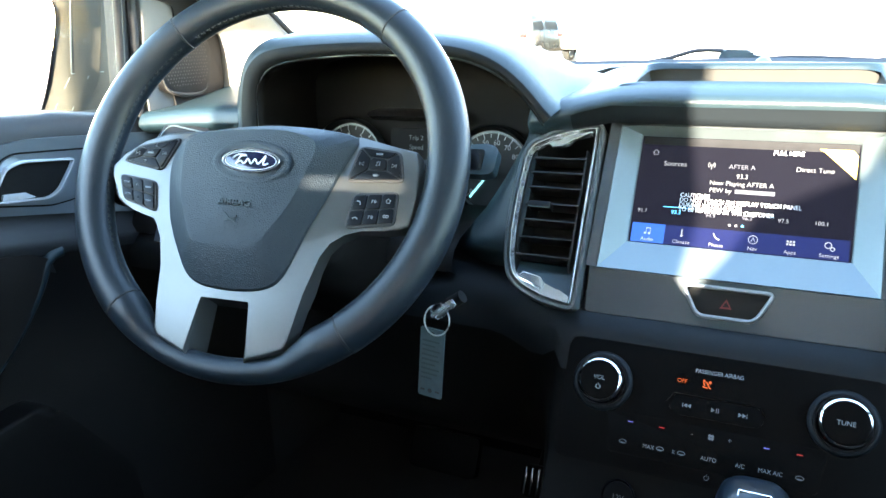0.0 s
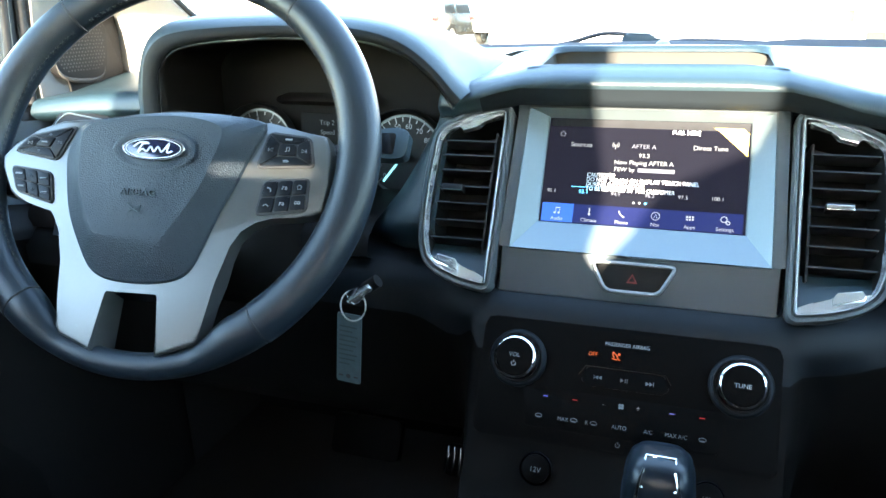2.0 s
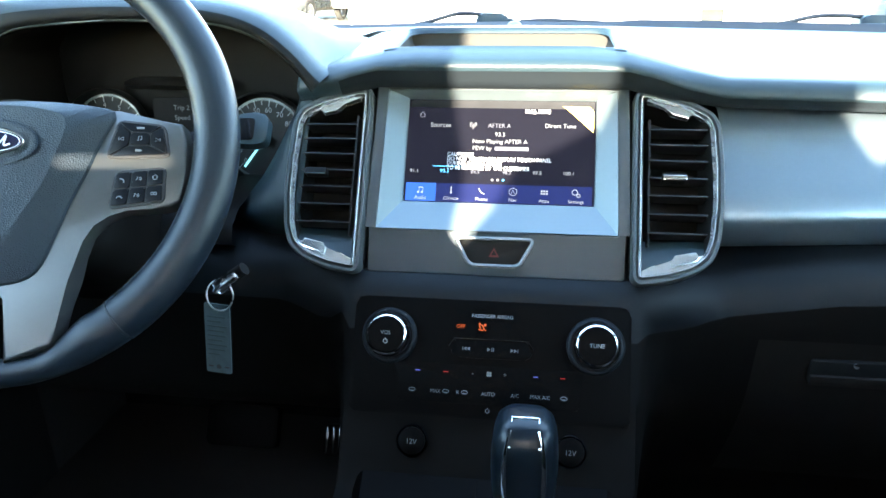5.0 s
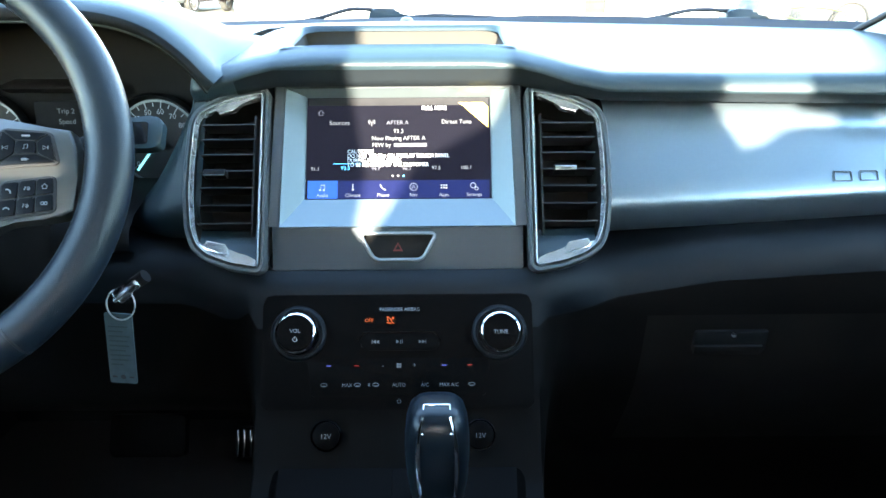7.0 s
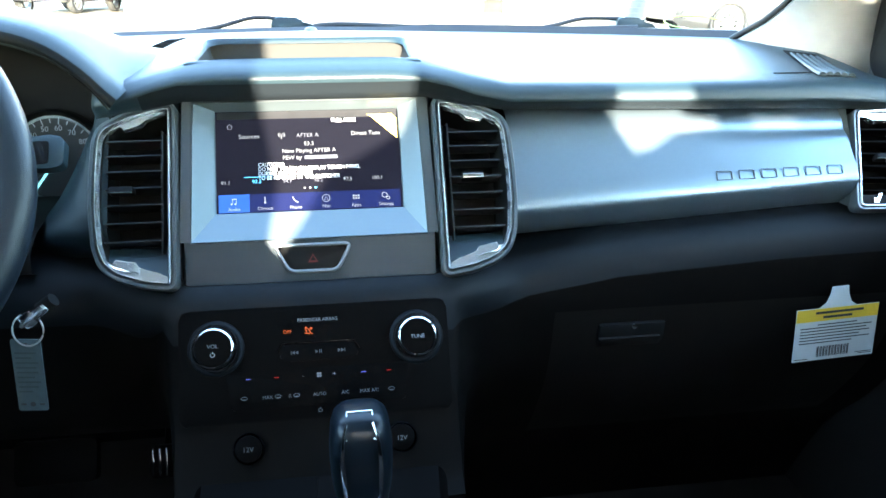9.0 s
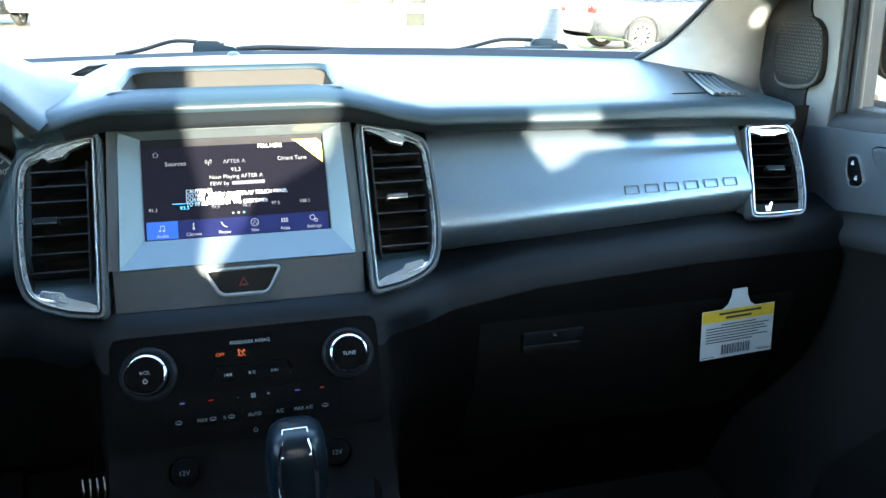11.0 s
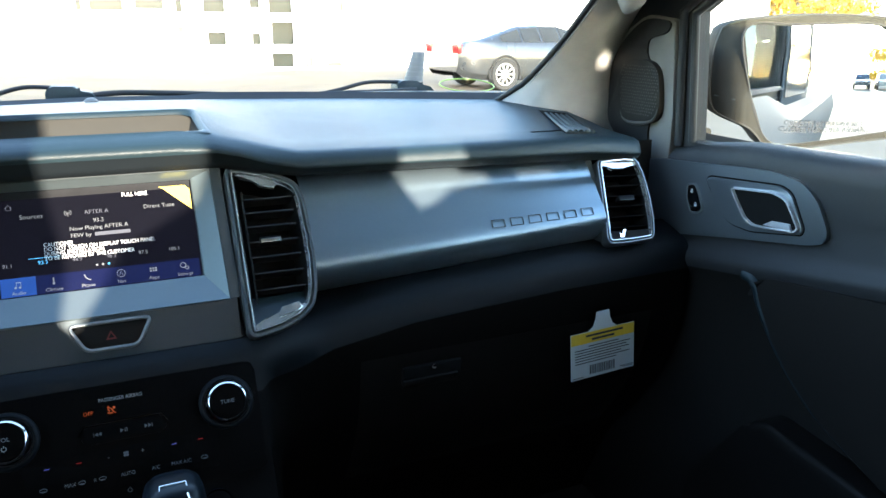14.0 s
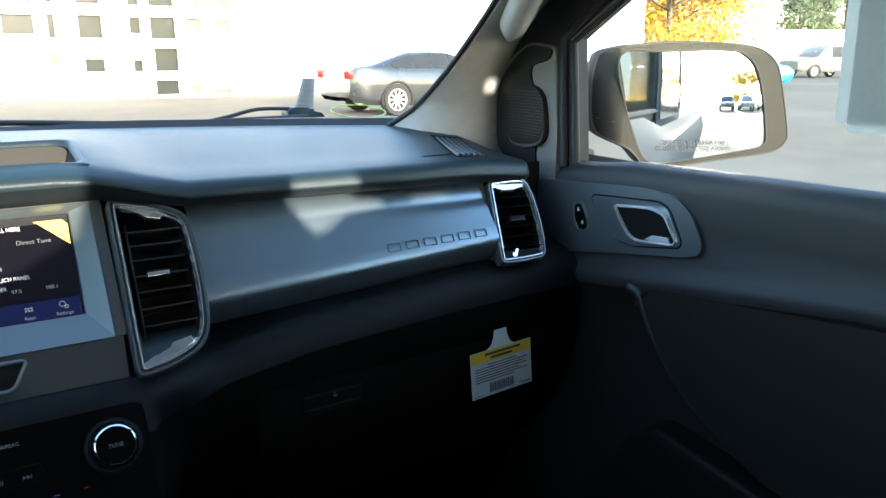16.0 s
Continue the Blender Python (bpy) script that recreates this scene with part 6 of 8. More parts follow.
# each outline is a wanted sun patch, traced back to a hole
SUN_CUTS = [[(-0.048, -0.02, 1.330), (0.108, -0.02, 1.330), (0.104, -0.01, 1.225), (0.092, -0.02, 1.198), (0.016, -0.05, 1.165), (-0.006, -0.065, 1.128), (-0.030, -0.075, 1.098), (-0.040, -0.07, 1.110), (-0.032, -0.05, 1.160), (-0.044, -0.02, 1.215)],
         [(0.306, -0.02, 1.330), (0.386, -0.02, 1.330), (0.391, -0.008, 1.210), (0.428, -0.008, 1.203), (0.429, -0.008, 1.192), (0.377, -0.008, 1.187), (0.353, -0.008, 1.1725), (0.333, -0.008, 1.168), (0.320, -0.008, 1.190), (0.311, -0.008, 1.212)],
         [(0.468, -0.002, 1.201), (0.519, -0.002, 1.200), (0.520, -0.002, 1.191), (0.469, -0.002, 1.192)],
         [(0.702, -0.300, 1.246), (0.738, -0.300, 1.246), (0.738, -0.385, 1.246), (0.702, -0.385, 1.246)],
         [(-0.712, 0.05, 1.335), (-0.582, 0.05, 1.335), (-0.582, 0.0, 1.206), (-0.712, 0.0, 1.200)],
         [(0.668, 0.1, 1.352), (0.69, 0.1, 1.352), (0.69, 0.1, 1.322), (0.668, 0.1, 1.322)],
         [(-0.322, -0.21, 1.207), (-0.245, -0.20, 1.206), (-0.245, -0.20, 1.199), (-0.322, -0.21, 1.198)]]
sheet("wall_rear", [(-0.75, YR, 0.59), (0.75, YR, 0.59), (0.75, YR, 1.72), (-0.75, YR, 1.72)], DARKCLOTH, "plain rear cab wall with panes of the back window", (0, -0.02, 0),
      holes=[[back_along(p) for p in pane] for pane in SUN_CUTS])

# windscreen
RAKE = 0.75


def screen_point(x, z):
    yb = base_y(x) + 0.004
    return (x, yb - (z - 1.262) / RAKE, z)


b = bmesh.new()
rows = [[screen_point(x, z) for x in np.linspace(-0.70, 0.70, 15)] for z in (1.255, 1.35, 1.5, 1.72)]
loft(b, rows)
ws = solid("window_1", b, GLASS, "clear raked windscreen", "window", "structure", angle=80)
ws.visible_shadow = False
b = bmesh.new()                                     # black edge along the foot of the glass
loft(b, [[(x, base_y(x) - 0.012, base_z(x) - 0.002), (x, base_y(x) + 0.002, base_z(x) + (0.0085 if x > 0.15 else 0.0040)), (x, base_y(x) + 0.012, base_z(x) - 0.004)] for x in np.linspace(-0.66, 0.66, 25)])
solid("windscreen_seal", b, SEAL, "black rubber seal along the windscreen foot", "trim", "structure", angle=60)

# cowl and wipers outside the glass
b = bmesh.new()
loft(b, [[(x, base_y(x) + 0.03, 1.225), (x, base_y(x) + 0.09, 1.252 + 0.009 * min(1, max(0, (x - 0.1) / 0.35))), (x, base_y(x) + 0.12, 1.253 + 0.009 * min(1, max(0, (x - 0.1) / 0.35))), (x, base_y(x) + 0.16, 1.235), (x, base_y(x) + 0.18, 1.17)] for x in np.linspace(-0.72, 0.72, 21)])
solid("cowl", b, BLACK, "black plastic cowl below the windscreen", "trim", "structure", angle=60)


def wiper(pts, pivot, label, blade=None):
    w = placed("wiper", label, "wiper", pts[0], group="windscreen wipers")
    b = bmesh.new()
    tube(b, smooth_line(pts, 16), 0.0034, 8)
    wpart("wiper_arm", b, SEAL, w, "", 60)
    b = bmesh.new()
    plate(b, rounded([(-0.030, -0.014), (0.044, -0.014), (0.034, -0.002), (0.016, 0.002), (0.012, 0.008), (-0.022, 0.009), (-0.030, 0.002)], 0.003), -0.018, 0.018, 0.004)
    bmesh.ops.transform(b, matrix=pose(pivot[0], pivot[1], pivot[2] - 0.002, 90, 0, 0), verts=b.verts)
    wpart("wiper_pivot", b, VINYL, w, "black pivot cover", 50)
    b = bmesh.new()
    p, q = Vector(pts[0]) + Vector((-0.28, -0.02, -0.004)), Vector(pts[-1]) + Vector((0.02, -0.035, -0.012))
    tube(b, smooth_line(blade or [p, p.lerp(q, 0.5) + Vector((0, 0.01, 0.001)), q], 12), 0.0045, 8)
    wpart("wiper_blade", b, SEAL, w, "black rubber blade", 60)


wiper([(0.325, 0.46, 1.254), (0.38, 0.475, 1.262), (0.438, 0.49, 1.272), (0.50, 0.50, 1.270)], (0.522, 0.505, 1.266), "black wiper arm at rest")
wiper([(-0.19, 0.52, 1.256), (-0.15, 0.52, 1.263), (-0.102, 0.52, 1.2755), (-0.058, 0.52, 1.2735)], (-0.042, 0.52, 1.270), "black wiper arm at rest beside its pivot cover", [(-0.02, 0.51, 1.259), (0.025, 0.515, 1.264), (0.12, 0.52, 1.260), (0.28, 0.51, 1.251)])
sn = thing("light_sensor", "small pale dome sensor at the foot of the windscreen", "sensor", pose(-0.004, 0.335, base_z(0) - 0.001))
b = bmesh.new()
aa = [2 * math.pi * k / 24 for k in range(24)]
loft(b, [[(r * math.cos(a), r * math.sin(a), z) for a in aa] for r, z in ((0.0110, 0.0), (0.0108, 0.0018), (0.0095, 0.0024))], closed=True)
part("collar", b, VINYL, sn, "", 60)
b = bmesh.new()
loft(b, [[(r * math.cos(a), r * math.sin(a), z) for a in aa] for r, z in ((0.0092, 0.0020), (0.0085, 0.0045), (0.0062, 0.0068), (0.0030, 0.0080), (0.0001, 0.0083))], closed=True)
part("dome", b, HOUSING, sn, "pale dome", 70)
wc = thing("bellows_cap", "dull blue-grey ribbed cap standing on the cowl", "cap", pose(0.536, 0.52, 1.268))
for k in range(6):
    b = bmesh.new()
    cyl(b, 0.018 - 0.001 * k, 0.0165 - 0.001 * k, 0.0085, pose(0.002 * k, 0, 0.006 + 0.0088 * k), 20)
    part("rib", b, HOUSING, wc)
b = bmesh.new()
GREEN = material("yellow_green_cord", (0.35, 0.48, 0.08), 0.5)
tube(b, [(0.598 + 0.050 * math.cos(a), 0.42 + 0.04 * math.sin(a), 1.268 + 0.008 * math.sin(a)) for a in np.linspace(0, 2 * math.pi, 36, endpoint=False)], 0.0012, 6, True)
solid("cord_loop", b, GREEN, "thin yellow-green cord loop lying on the cowl", "cord")


# pillars beside the windscreen
def mirrored(pts, s):
    return [(s * p[0], p[1], p[2]) for p in pts]


for s in (1, -1):
    inn = [(0.566, 0.236, 1.255), (0.580, 0.222, 1.268), (0.595, 0.197, 1.287), (0.605, 0.127, 1.340), (0.605, 0.055, 1.394), (0.602, 0.002, 1.434), (0.590, -0.12, 1.53), (0.58, -0.24, 1.64), (0.575, -0.30, 1.72)]
    out = [(0.705, 0.150, 1.20), (0.705, 0.146, 1.235), (0.705, 0.145, 1.290), (0.705, 0.130, 1.350), (0.705, 0.090, 1.400), (0.705, 0.040, 1.440), (0.705, -0.09, 1.53), (0.705, -0.21, 1.62), (0.705, -0.30, 1.72)]
    b = bmesh.new()
    rows = []
    for i, o in zip(inn, out):
        i, o = Vector(i), Vector(o)
        mid_ = i.lerp(o, 0.5) + Vector((-0.012, -0.022, 0.0))
        rows.append(mirrored([i + Vector((0.008, 0.02, 0.004)), i, i.lerp(mid_, 0.5) + Vector((-0.003, -0.005, 0)), mid_, mid_.lerp(o, 0.5) + Vector((0.0, -0.006, 0)), o, o + Vector((0.02, 0.01, 0))], s))
    fine = []
    for k in range(len(rows[0])):
        fine.append(smooth_line([r[k] for r in rows], 30))
    loft(b, [[fine[k][j] for k in range(len(fine))] for j in range(30)])
    solid("pillar_" + ("right" if s > 0 else "left"), b, CREAM, "pale grey moulded windscreen pillar trim", "trim", "structure", angle=60)
    b = bmesh.new()
    tube(b, smooth_line(mirrored([Vector(p) + Vector((-0.002, 0.006, 0.003)) for p in inn], s), 30), 0.004, 8)
    solid("pillar_seal_" + ("right" if s > 0 else "left"), b, SEAL, "black windscreen edge seal", "trim", "structure", angle=60)

gh = placed("grab_handle", "pale grey moulded grab handle on the pillar", "grab handle", (0.63, 0.02, 1.40))
b = bmesh.new()
tube(b, smooth_line([(0.648, 0.044, 1.390), (0.636, 0.020, 1.406), (0.624, -0.020, 1.436), (0.612, -0.080, 1.484), (0.602, -0.160, 1.552), (0.594, -0.235, 1.622), (0.600, -0.262, 1.662)], 40), lambda f: 0.019 * min(1.0, 0.35 + 9 * f, 0.35 + 9 * (1 - f)), 18)
wpart("grip", b, CREAM, gh, "", 70)
b = bmesh.new()
box(b, (0.034, 0.050, 0.034), (0.602, -0.255, 1.655), Matrix.Rotation(radians(-40), 3, "X"), 0.012, 3)
wpart("foot", b, CREAM, gh, "rounded end of the handle", 60)

# ---- doors ----
BRIGHT = material("bright_satin_metal", (0.80, 0.81, 0.82), 0.22, metal=0.55, scale=60)
SILL = [(-1.0, 1.246), (-0.446, 1.242), (-0.125, 1.231), (-0.042, 1.219), (0.055, 1.198), (0.16, 1.18)]


def door(s):
    d = placed("door_" + ("1" if s < 0 else "2"), "dark grey front door with a grey trim insert and chrome handle", "door", (s * 0.72, -0.4, 0.62), "structure")
    b = bmesh.new()
    rows = []
    for y in (0.17, 0.12, 0.055, 0.0, -0.042, -0.125, -0.2, -0.3, -0.446, -0.6, -0.8, -1.0):
        z = interp(y, SILL)
        zl = min(1.155, 1.070 - 0.17 * y)            # the ledge over the armrest climbs backwards
        prof = [(0.775, z - 0.01), (0.752, z + 0.004), (0.728, z + 0.007), (0.712, z + 0.003), (0.7045, z - 0.006), (0.7025, z - 0.02), (0.704, max(zl + 0.035, z - 0.06)), (0.7035, zl + 0.022), (0.699, zl + 0.011), (0.692, zl + 0.004), (0.690, zl - 0.003), (0.694, zl - 0.013),
                (0.706, zl - 0.030), (0.715, 1.00), (0.715, 0.92), (0.705, 0.80), (0.70, 0.60)]
        rows.append(mirrored([(x, y, zz) for x, zz in prof], s))
    loft(b, [r[:12] for r in rows])
    wpart("door_panel", b, DOORVINYL, d, "dark grained vinyl door panel", 40)
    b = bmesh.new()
    # below the ledge the panel is coloured darker
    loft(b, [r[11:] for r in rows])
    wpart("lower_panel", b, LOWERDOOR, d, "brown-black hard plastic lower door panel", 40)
    # the drawings below are in (distance backwards, height)
    m = Matrix.Translation(-SHIFT[d.name]) @ (basis(Vector((0.702, 0, 0)), Vector((0, -1, 0)), Vector((0, 0, 1)), Vector((-1, 0, 0))) if s > 0 else
                                              basis(Vector((-0.702, 0, 0)), Vector((0, 1, 0)), Vector((0, 0, 1)), Vector((1, 0, 0))))

    def d2(pts):
        return [(u * s, v) for u, v in pts]

    ins = [(-0.066, 1.187), (-0.020, 1.197), (0.067, 1.2045), (0.130, 1.2105), (0.175, 1.2135), (0.215, 1.2105), (0.240, 1.1944), (0.2575, 1.1654), (0.258, 1.1530), (0.250, 1.1475), (0.234, 1.1425), (0.1365, 1.1244), (0.0176, 1.1000), (-0.055, 1.090)]
    b = bmesh.new()
    plate(b, rounded(d2(ins), 0.010, 3), -0.004, 0.0035, 0.003)
    ip = part("trim_insert", b, DOORTRIM, d, "satin grey metallic insert", 40)
    ip.matrix_local = m
    bez = [(0.0775, 1.1870), (0.084, 1.1915), (0.193, 1.2010), (0.209, 1.1955), (0.2305, 1.1596), (0.228, 1.1520), (0.1585, 1.1385), (0.128, 1.1395), (0.112, 1.1470), (0.0965, 1.1600)]
    rb = rounded(d2(bez), 0.008, 3)
    b = bmesh.new()
    # raised ring, coloured dark as the shadow of the gap round the plate
    ring(b, grown(rb, 0.0011), grown(rb, -0.0011), 0.001, 0.0039, 0.0004)
    bz = part("handle_surround", b, DARKGAP, d, "dark ring for the shadow in the gap round the handle plate", 50)
    bz.matrix_local = m
    b = bmesh.new()
    plate(b, grown(rb, -0.001), 0.0, 0.0060, 0.0020)
    part("handle_plate", b, DOORTRIM, bz, "satin grey handle plate")
    hd = [(0.122, 1.1862), (0.187, 1.1935), (0.207, 1.1890), (0.228, 1.1600), (0.222, 1.1530), (0.164, 1.1462), (0.1495, 1.1520), (0.133, 1.171)]
    rh = rounded(d2(hd), 0.007, 3)
    b = bmesh.new()
    ring(b, rh, grown(rh, -0.0032), 0.003, 0.0105, 0.0024)
    part("door_handle", b, BRIGHT, bz, "bright chrome pull handle", 50)
    b = bmesh.new()
    cup = grown(rh, -0.0025)
    cxx, cyy = sum(p[0] for p in cup) / len(cup), sum(p[1] for p in cup) / len(cup)
    hubv = b.verts.new((cxx, cyy, 0.0067))
    rimv = [b.verts.new((x, y, 0.0069)) for x, y in cup]
    for i in range(len(rimv)):
        b.faces.new((hubv, rimv[i], rimv[(i + 1) % len(rimv)]))
    # flat black face in place of a hollow recess
    part("handle_recess", b, DARKGAP, bz, "flat black face in place of the recess behind the handle")
    b = bmesh.new()
    plate(b, d2([(0.178, 1.1525), (0.218, 1.1535), (0.214, 1.162), (0.190, 1.1600)]), 0.0065, 0.0095, 0.001)
    part("handle_lever", b, BRIGHT, bz)
    if s > 0:
        swp = rounded(d2([(0.046, 1.1735), (0.0605, 1.1770), (0.0675, 1.168), (0.0775, 1.1485), (0.072, 1.1415), (0.0565, 1.1385), (0.048, 1.155)]), 0.005, 3)
        b = bmesh.new()
        ring(b, grown(swp, 0.0012), grown(swp, -0.0012), 0.002, 0.0064, 0.0012)
        lk = part("lock_switch", b, SILVER, d, "door lock switch with a bright outline", 50)
        lk.matrix_local = m
        b = bmesh.new()
        plate(b, grown(swp, -0.001), 0.0, 0.0055, 0.0012)
        part("switch_rocker", b, GLOSSBLACK, lk)
        b = bmesh.new()
        for u, v in ((0.056, 1.166), (0.065, 1.150)):
            box(b, (0.004, 0.003, 0.0003), (u, v, 0.0058))
            box(b, (0.0022, 0.0014, 0.0003), (u, v + 0.0028, 0.0058))
        part("switch_marks", b, MARK, lk)
    # armrest that swells out of the lower door
    b = bmesh.new()
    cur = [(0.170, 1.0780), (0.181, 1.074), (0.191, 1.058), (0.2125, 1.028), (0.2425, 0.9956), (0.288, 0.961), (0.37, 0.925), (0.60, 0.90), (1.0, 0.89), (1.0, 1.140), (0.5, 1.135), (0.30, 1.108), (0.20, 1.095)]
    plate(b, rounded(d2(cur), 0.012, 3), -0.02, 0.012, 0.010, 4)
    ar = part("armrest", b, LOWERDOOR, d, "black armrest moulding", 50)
    ar.matrix_local = m
    b = bmesh.new()
    # rounded edge, in lighter vinyl for the highlight along it
    tube(b, [(x, y, 0.006) for x, y in d2([(q.x, q.y) for q in smooth_line([(0.160, 1.0870, 0), (0.178, 1.0820, 0), (0.191, 1.058, 0), (0.2125, 1.028, 0), (0.2425, 0.9956, 0), (0.288, 0.961, 0), (0.37, 0.925, 0)], 24)])], lambda f: 0.0075 - 0.004 * f, 10)
    part("armrest_edge", b, VINYL, ar, "rounded front edge of the armrest, lighter for its highlight", 60)
    b = bmesh.new()
    plate(b, rounded(d2([(0.22, 0.93), (1.0, 0.86), (1.0, 0.66), (0.10, 0.66), (0.13, 0.80)]), 0.02, 3), -0.02, 0.03, 0.012, 3)
    mp = part("map_pocket", b, BLACK, d, "black door pocket", 50)
    mp.matrix_local = m
    # frame round the window and the sail panel with its tweeter
    b = bmesh.new()
    win = [(0.020, 1.225), (0.004, 1.388), (0.085, 1.436), (0.36, 1.625), (0.98, 1.640), (0.98, 1.236)]
    edge = [(-0.148, 1.19), (-0.150, 1.30), (-0.125, 1.375), (-0.035, 1.450), (0.24, 1.70), (1.0, 1.72), (1.0, 1.19)]
    es = []
    for loop in (d2(win), d2(edge)):
        vs = [b.verts.new((x, y, -0.012)) for x, y in loop]
        es += [b.edges.new((vs[i], vs[(i + 1) % len(vs)])) for i in range(len(vs))]
    bmesh.ops.triangle_fill(b, use_beauty=True, edges=es)
    geo = bmesh.ops.extrude_face_region(b, geom=list(b.faces))
    bmesh.ops.translate(b, vec=(0, 0, -0.03), verts=[g for g in geo["geom"] if isinstance(g, bmesh.types.BMVert)])
    fr = part("window_frame", b, SEAL, d, "dark door window frame")
    fr.matrix_local = m
    b = bmesh.new()
    tube(b, [(x, y, -0.010) for x, y in d2([(0.030, 1.225), (0.014, 1.384), (0.09, 1.428), (0.36, 1.612)])], 0.005, 8)
    tube(b, [(x, y, -0.008) for x, y in d2([(0.008, 1.218), (-0.006, 1.388), (0.08, 1.446), (0.36, 1.638)])], 0.006, 8)
    ch = part("glass_channel", b, SEAL, d, "black rubber glass channel", 60)
    ch.matrix_local = m
    b = bmesh.new()
    plate(b, rounded(d2([(-0.142, 1.185), (-0.142, 1.318), (-0.115, 1.362), (-0.070, 1.385), (-0.014, 1.378), (-0.002, 1.26), (-0.002, 1.190)]), 0.008, 3), -0.013, -0.001, 0.004, 3)
    sp = part("sail_panel", b, SAIL, d, "pale grey corner panel in front of the window", 40)
    sp.matrix_local = m
    b = bmesh.new()                                 # dark shield round the tweeter
    plate(b, [(p.x, p.y) for p in smooth_line([(x, y, 0) for x, y in d2([(-0.023, 1.376), (-0.0210, 1.366), (-0.0314, 1.3593), (-0.0600, 1.3515), (-0.0585, 1.3285), (-0.0396, 1.3190), (-0.0290, 1.3050), (-0.0230, 1.2724), (-0.0256, 1.2548),
          (-0.0440, 1.2420), (-0.0460, 1.2250), (-0.0440, 1.2030), (-0.0775, 1.1970), (-0.1150, 1.2150), (-0.1385, 1.2361), (-0.1410, 1.2602), (-0.1405, 1.3050), (-0.1290, 1.3340), (-0.0970, 1.3640), (-0.0640, 1.3790)])], 110, True)], -0.003, 0.0022, 0.0012, 2)
    part("pod_shield", b, POD, sp, "dark brown shield round the tweeter", 50)
    pod = [(p.x, p.y) for p in smooth_line([(x, y, 0) for x, y in d2([(-0.1105, 1.2740), (-0.1125, 1.3008), (-0.1075, 1.3150), (-0.0933, 1.3235), (-0.0711, 1.3262), (-0.0490, 1.3245), (-0.0345, 1.3168), (-0.0262, 1.3030), (-0.0208, 1.2728),
          (-0.0220, 1.2545), (-0.0348, 1.2440), (-0.0615, 1.2385), (-0.0880, 1.2385), (-0.1030, 1.2470)])], 64, True)]
    b = bmesh.new()
    plate(b, pod, -0.004, 0.0075, 0.004, 3)
    tw = part("tweeter_pod", b, PODFACE, sp, "dark grey tweeter grille pod", 50)
    b = bmesh.new()
    rnd = random.Random(5)
    for i in range(17):
        for j in range(16):
            u, v = -0.105 + i * 0.0049 + (0.00245 if j % 2 else 0) + rnd.uniform(-0.0005, 0.0005), 1.2525 + j * 0.0043 + rnd.uniform(-0.0004, 0.0004)
            if ((u + 0.0665) / 0.0405) ** 4 + ((v - 1.2850) / 0.0345) ** 4 < 1.0:
                bmesh.ops.create_circle(b, cap_ends=True, segments=6, radius=0.0012, matrix=pose(u * s, v, 0.0079))
    tagged(part("grille", b, GRILLE, tw, "pale dotted grille"), kind="stuff")
    b = bmesh.new()
    tube(b, [(p.x, p.y, 0.0066) for p in smooth_line([(x, y, 0) for x, y in d2([(-0.1040, 1.2560), (-0.0990, 1.2450), (-0.0860, 1.2395), (-0.0615, 1.2395), (-0.0370, 1.2445), (-0.0260, 1.2540), (-0.0230, 1.2680)])], 28)], lambda f: 0.0008 + 0.0022 * math.sin(math.pi * f), 8)
    part("pod_edge", b, GRILLE, tw, "rounded lower lip of the pod", 60)
    # glass
    b = bmesh.new()
    plate(b, d2(win), -0.034, -0.030)
    g = part("window_glass", b, GLASS, d, "clear door glass")
    g.matrix_local = m
    g.visible_shadow = False
    return d, m


dl, ml = door(-1)
dr, mr = door(1)
for s in (-1, 1):                                   # cab side behind the front doors
    x = s * 0.72
    sheet("wall_" + ("left" if s < 0 else "right"), [(x, -0.99, 0.59), (x, -1.60, 0.59), (x, -1.60, 1.72), (x, -0.99, 1.72)], DARKCLOTH, "plain cab side behind the front door", (s * 0.03, 0, 0))

CARGLASS = material("tinted_car_glass", (0.06, 0.066, 0.068), 0.08)
BODYPAINT = material("silver_truck_paint", (0.105, 0.112, 0.118), 0.90, spec=0.05, scale=3, var=0.04)
for s in (-1, 1):                                   # painted outer skin of the truck, seen in the mirrors
    b = bmesh.new()
    rows = []
    for y in (0.45, 0.2, -0.2, -0.6, -0.8, -1.0, -1.6, -2.4, -3.6):
        lo_ = 0.07 * min(1, max(0, (-0.6 - y) / 0.4))
        rows.append([(s * 0.790, y, 1.225 - lo_), (s * 0.825, y, 1.18 - lo_), (s * 0.885, y, 1.10), (s * 0.920, y, 0.95), (s * 0.90, y, 0.80), (s * 0.85, y, 0.62), (s * 0.82, y, 0.50), (s * 0.785, y, 0.50), (s * 0.78, y, 1.20 - lo_)])
    loft(b, rows, closed=True, caps=True)
    solid("body_side_" + ("left" if s < 0 else "right"), b, BODYPAINT, "silver painted outer side of the truck", "body panel", "structure", angle=30)

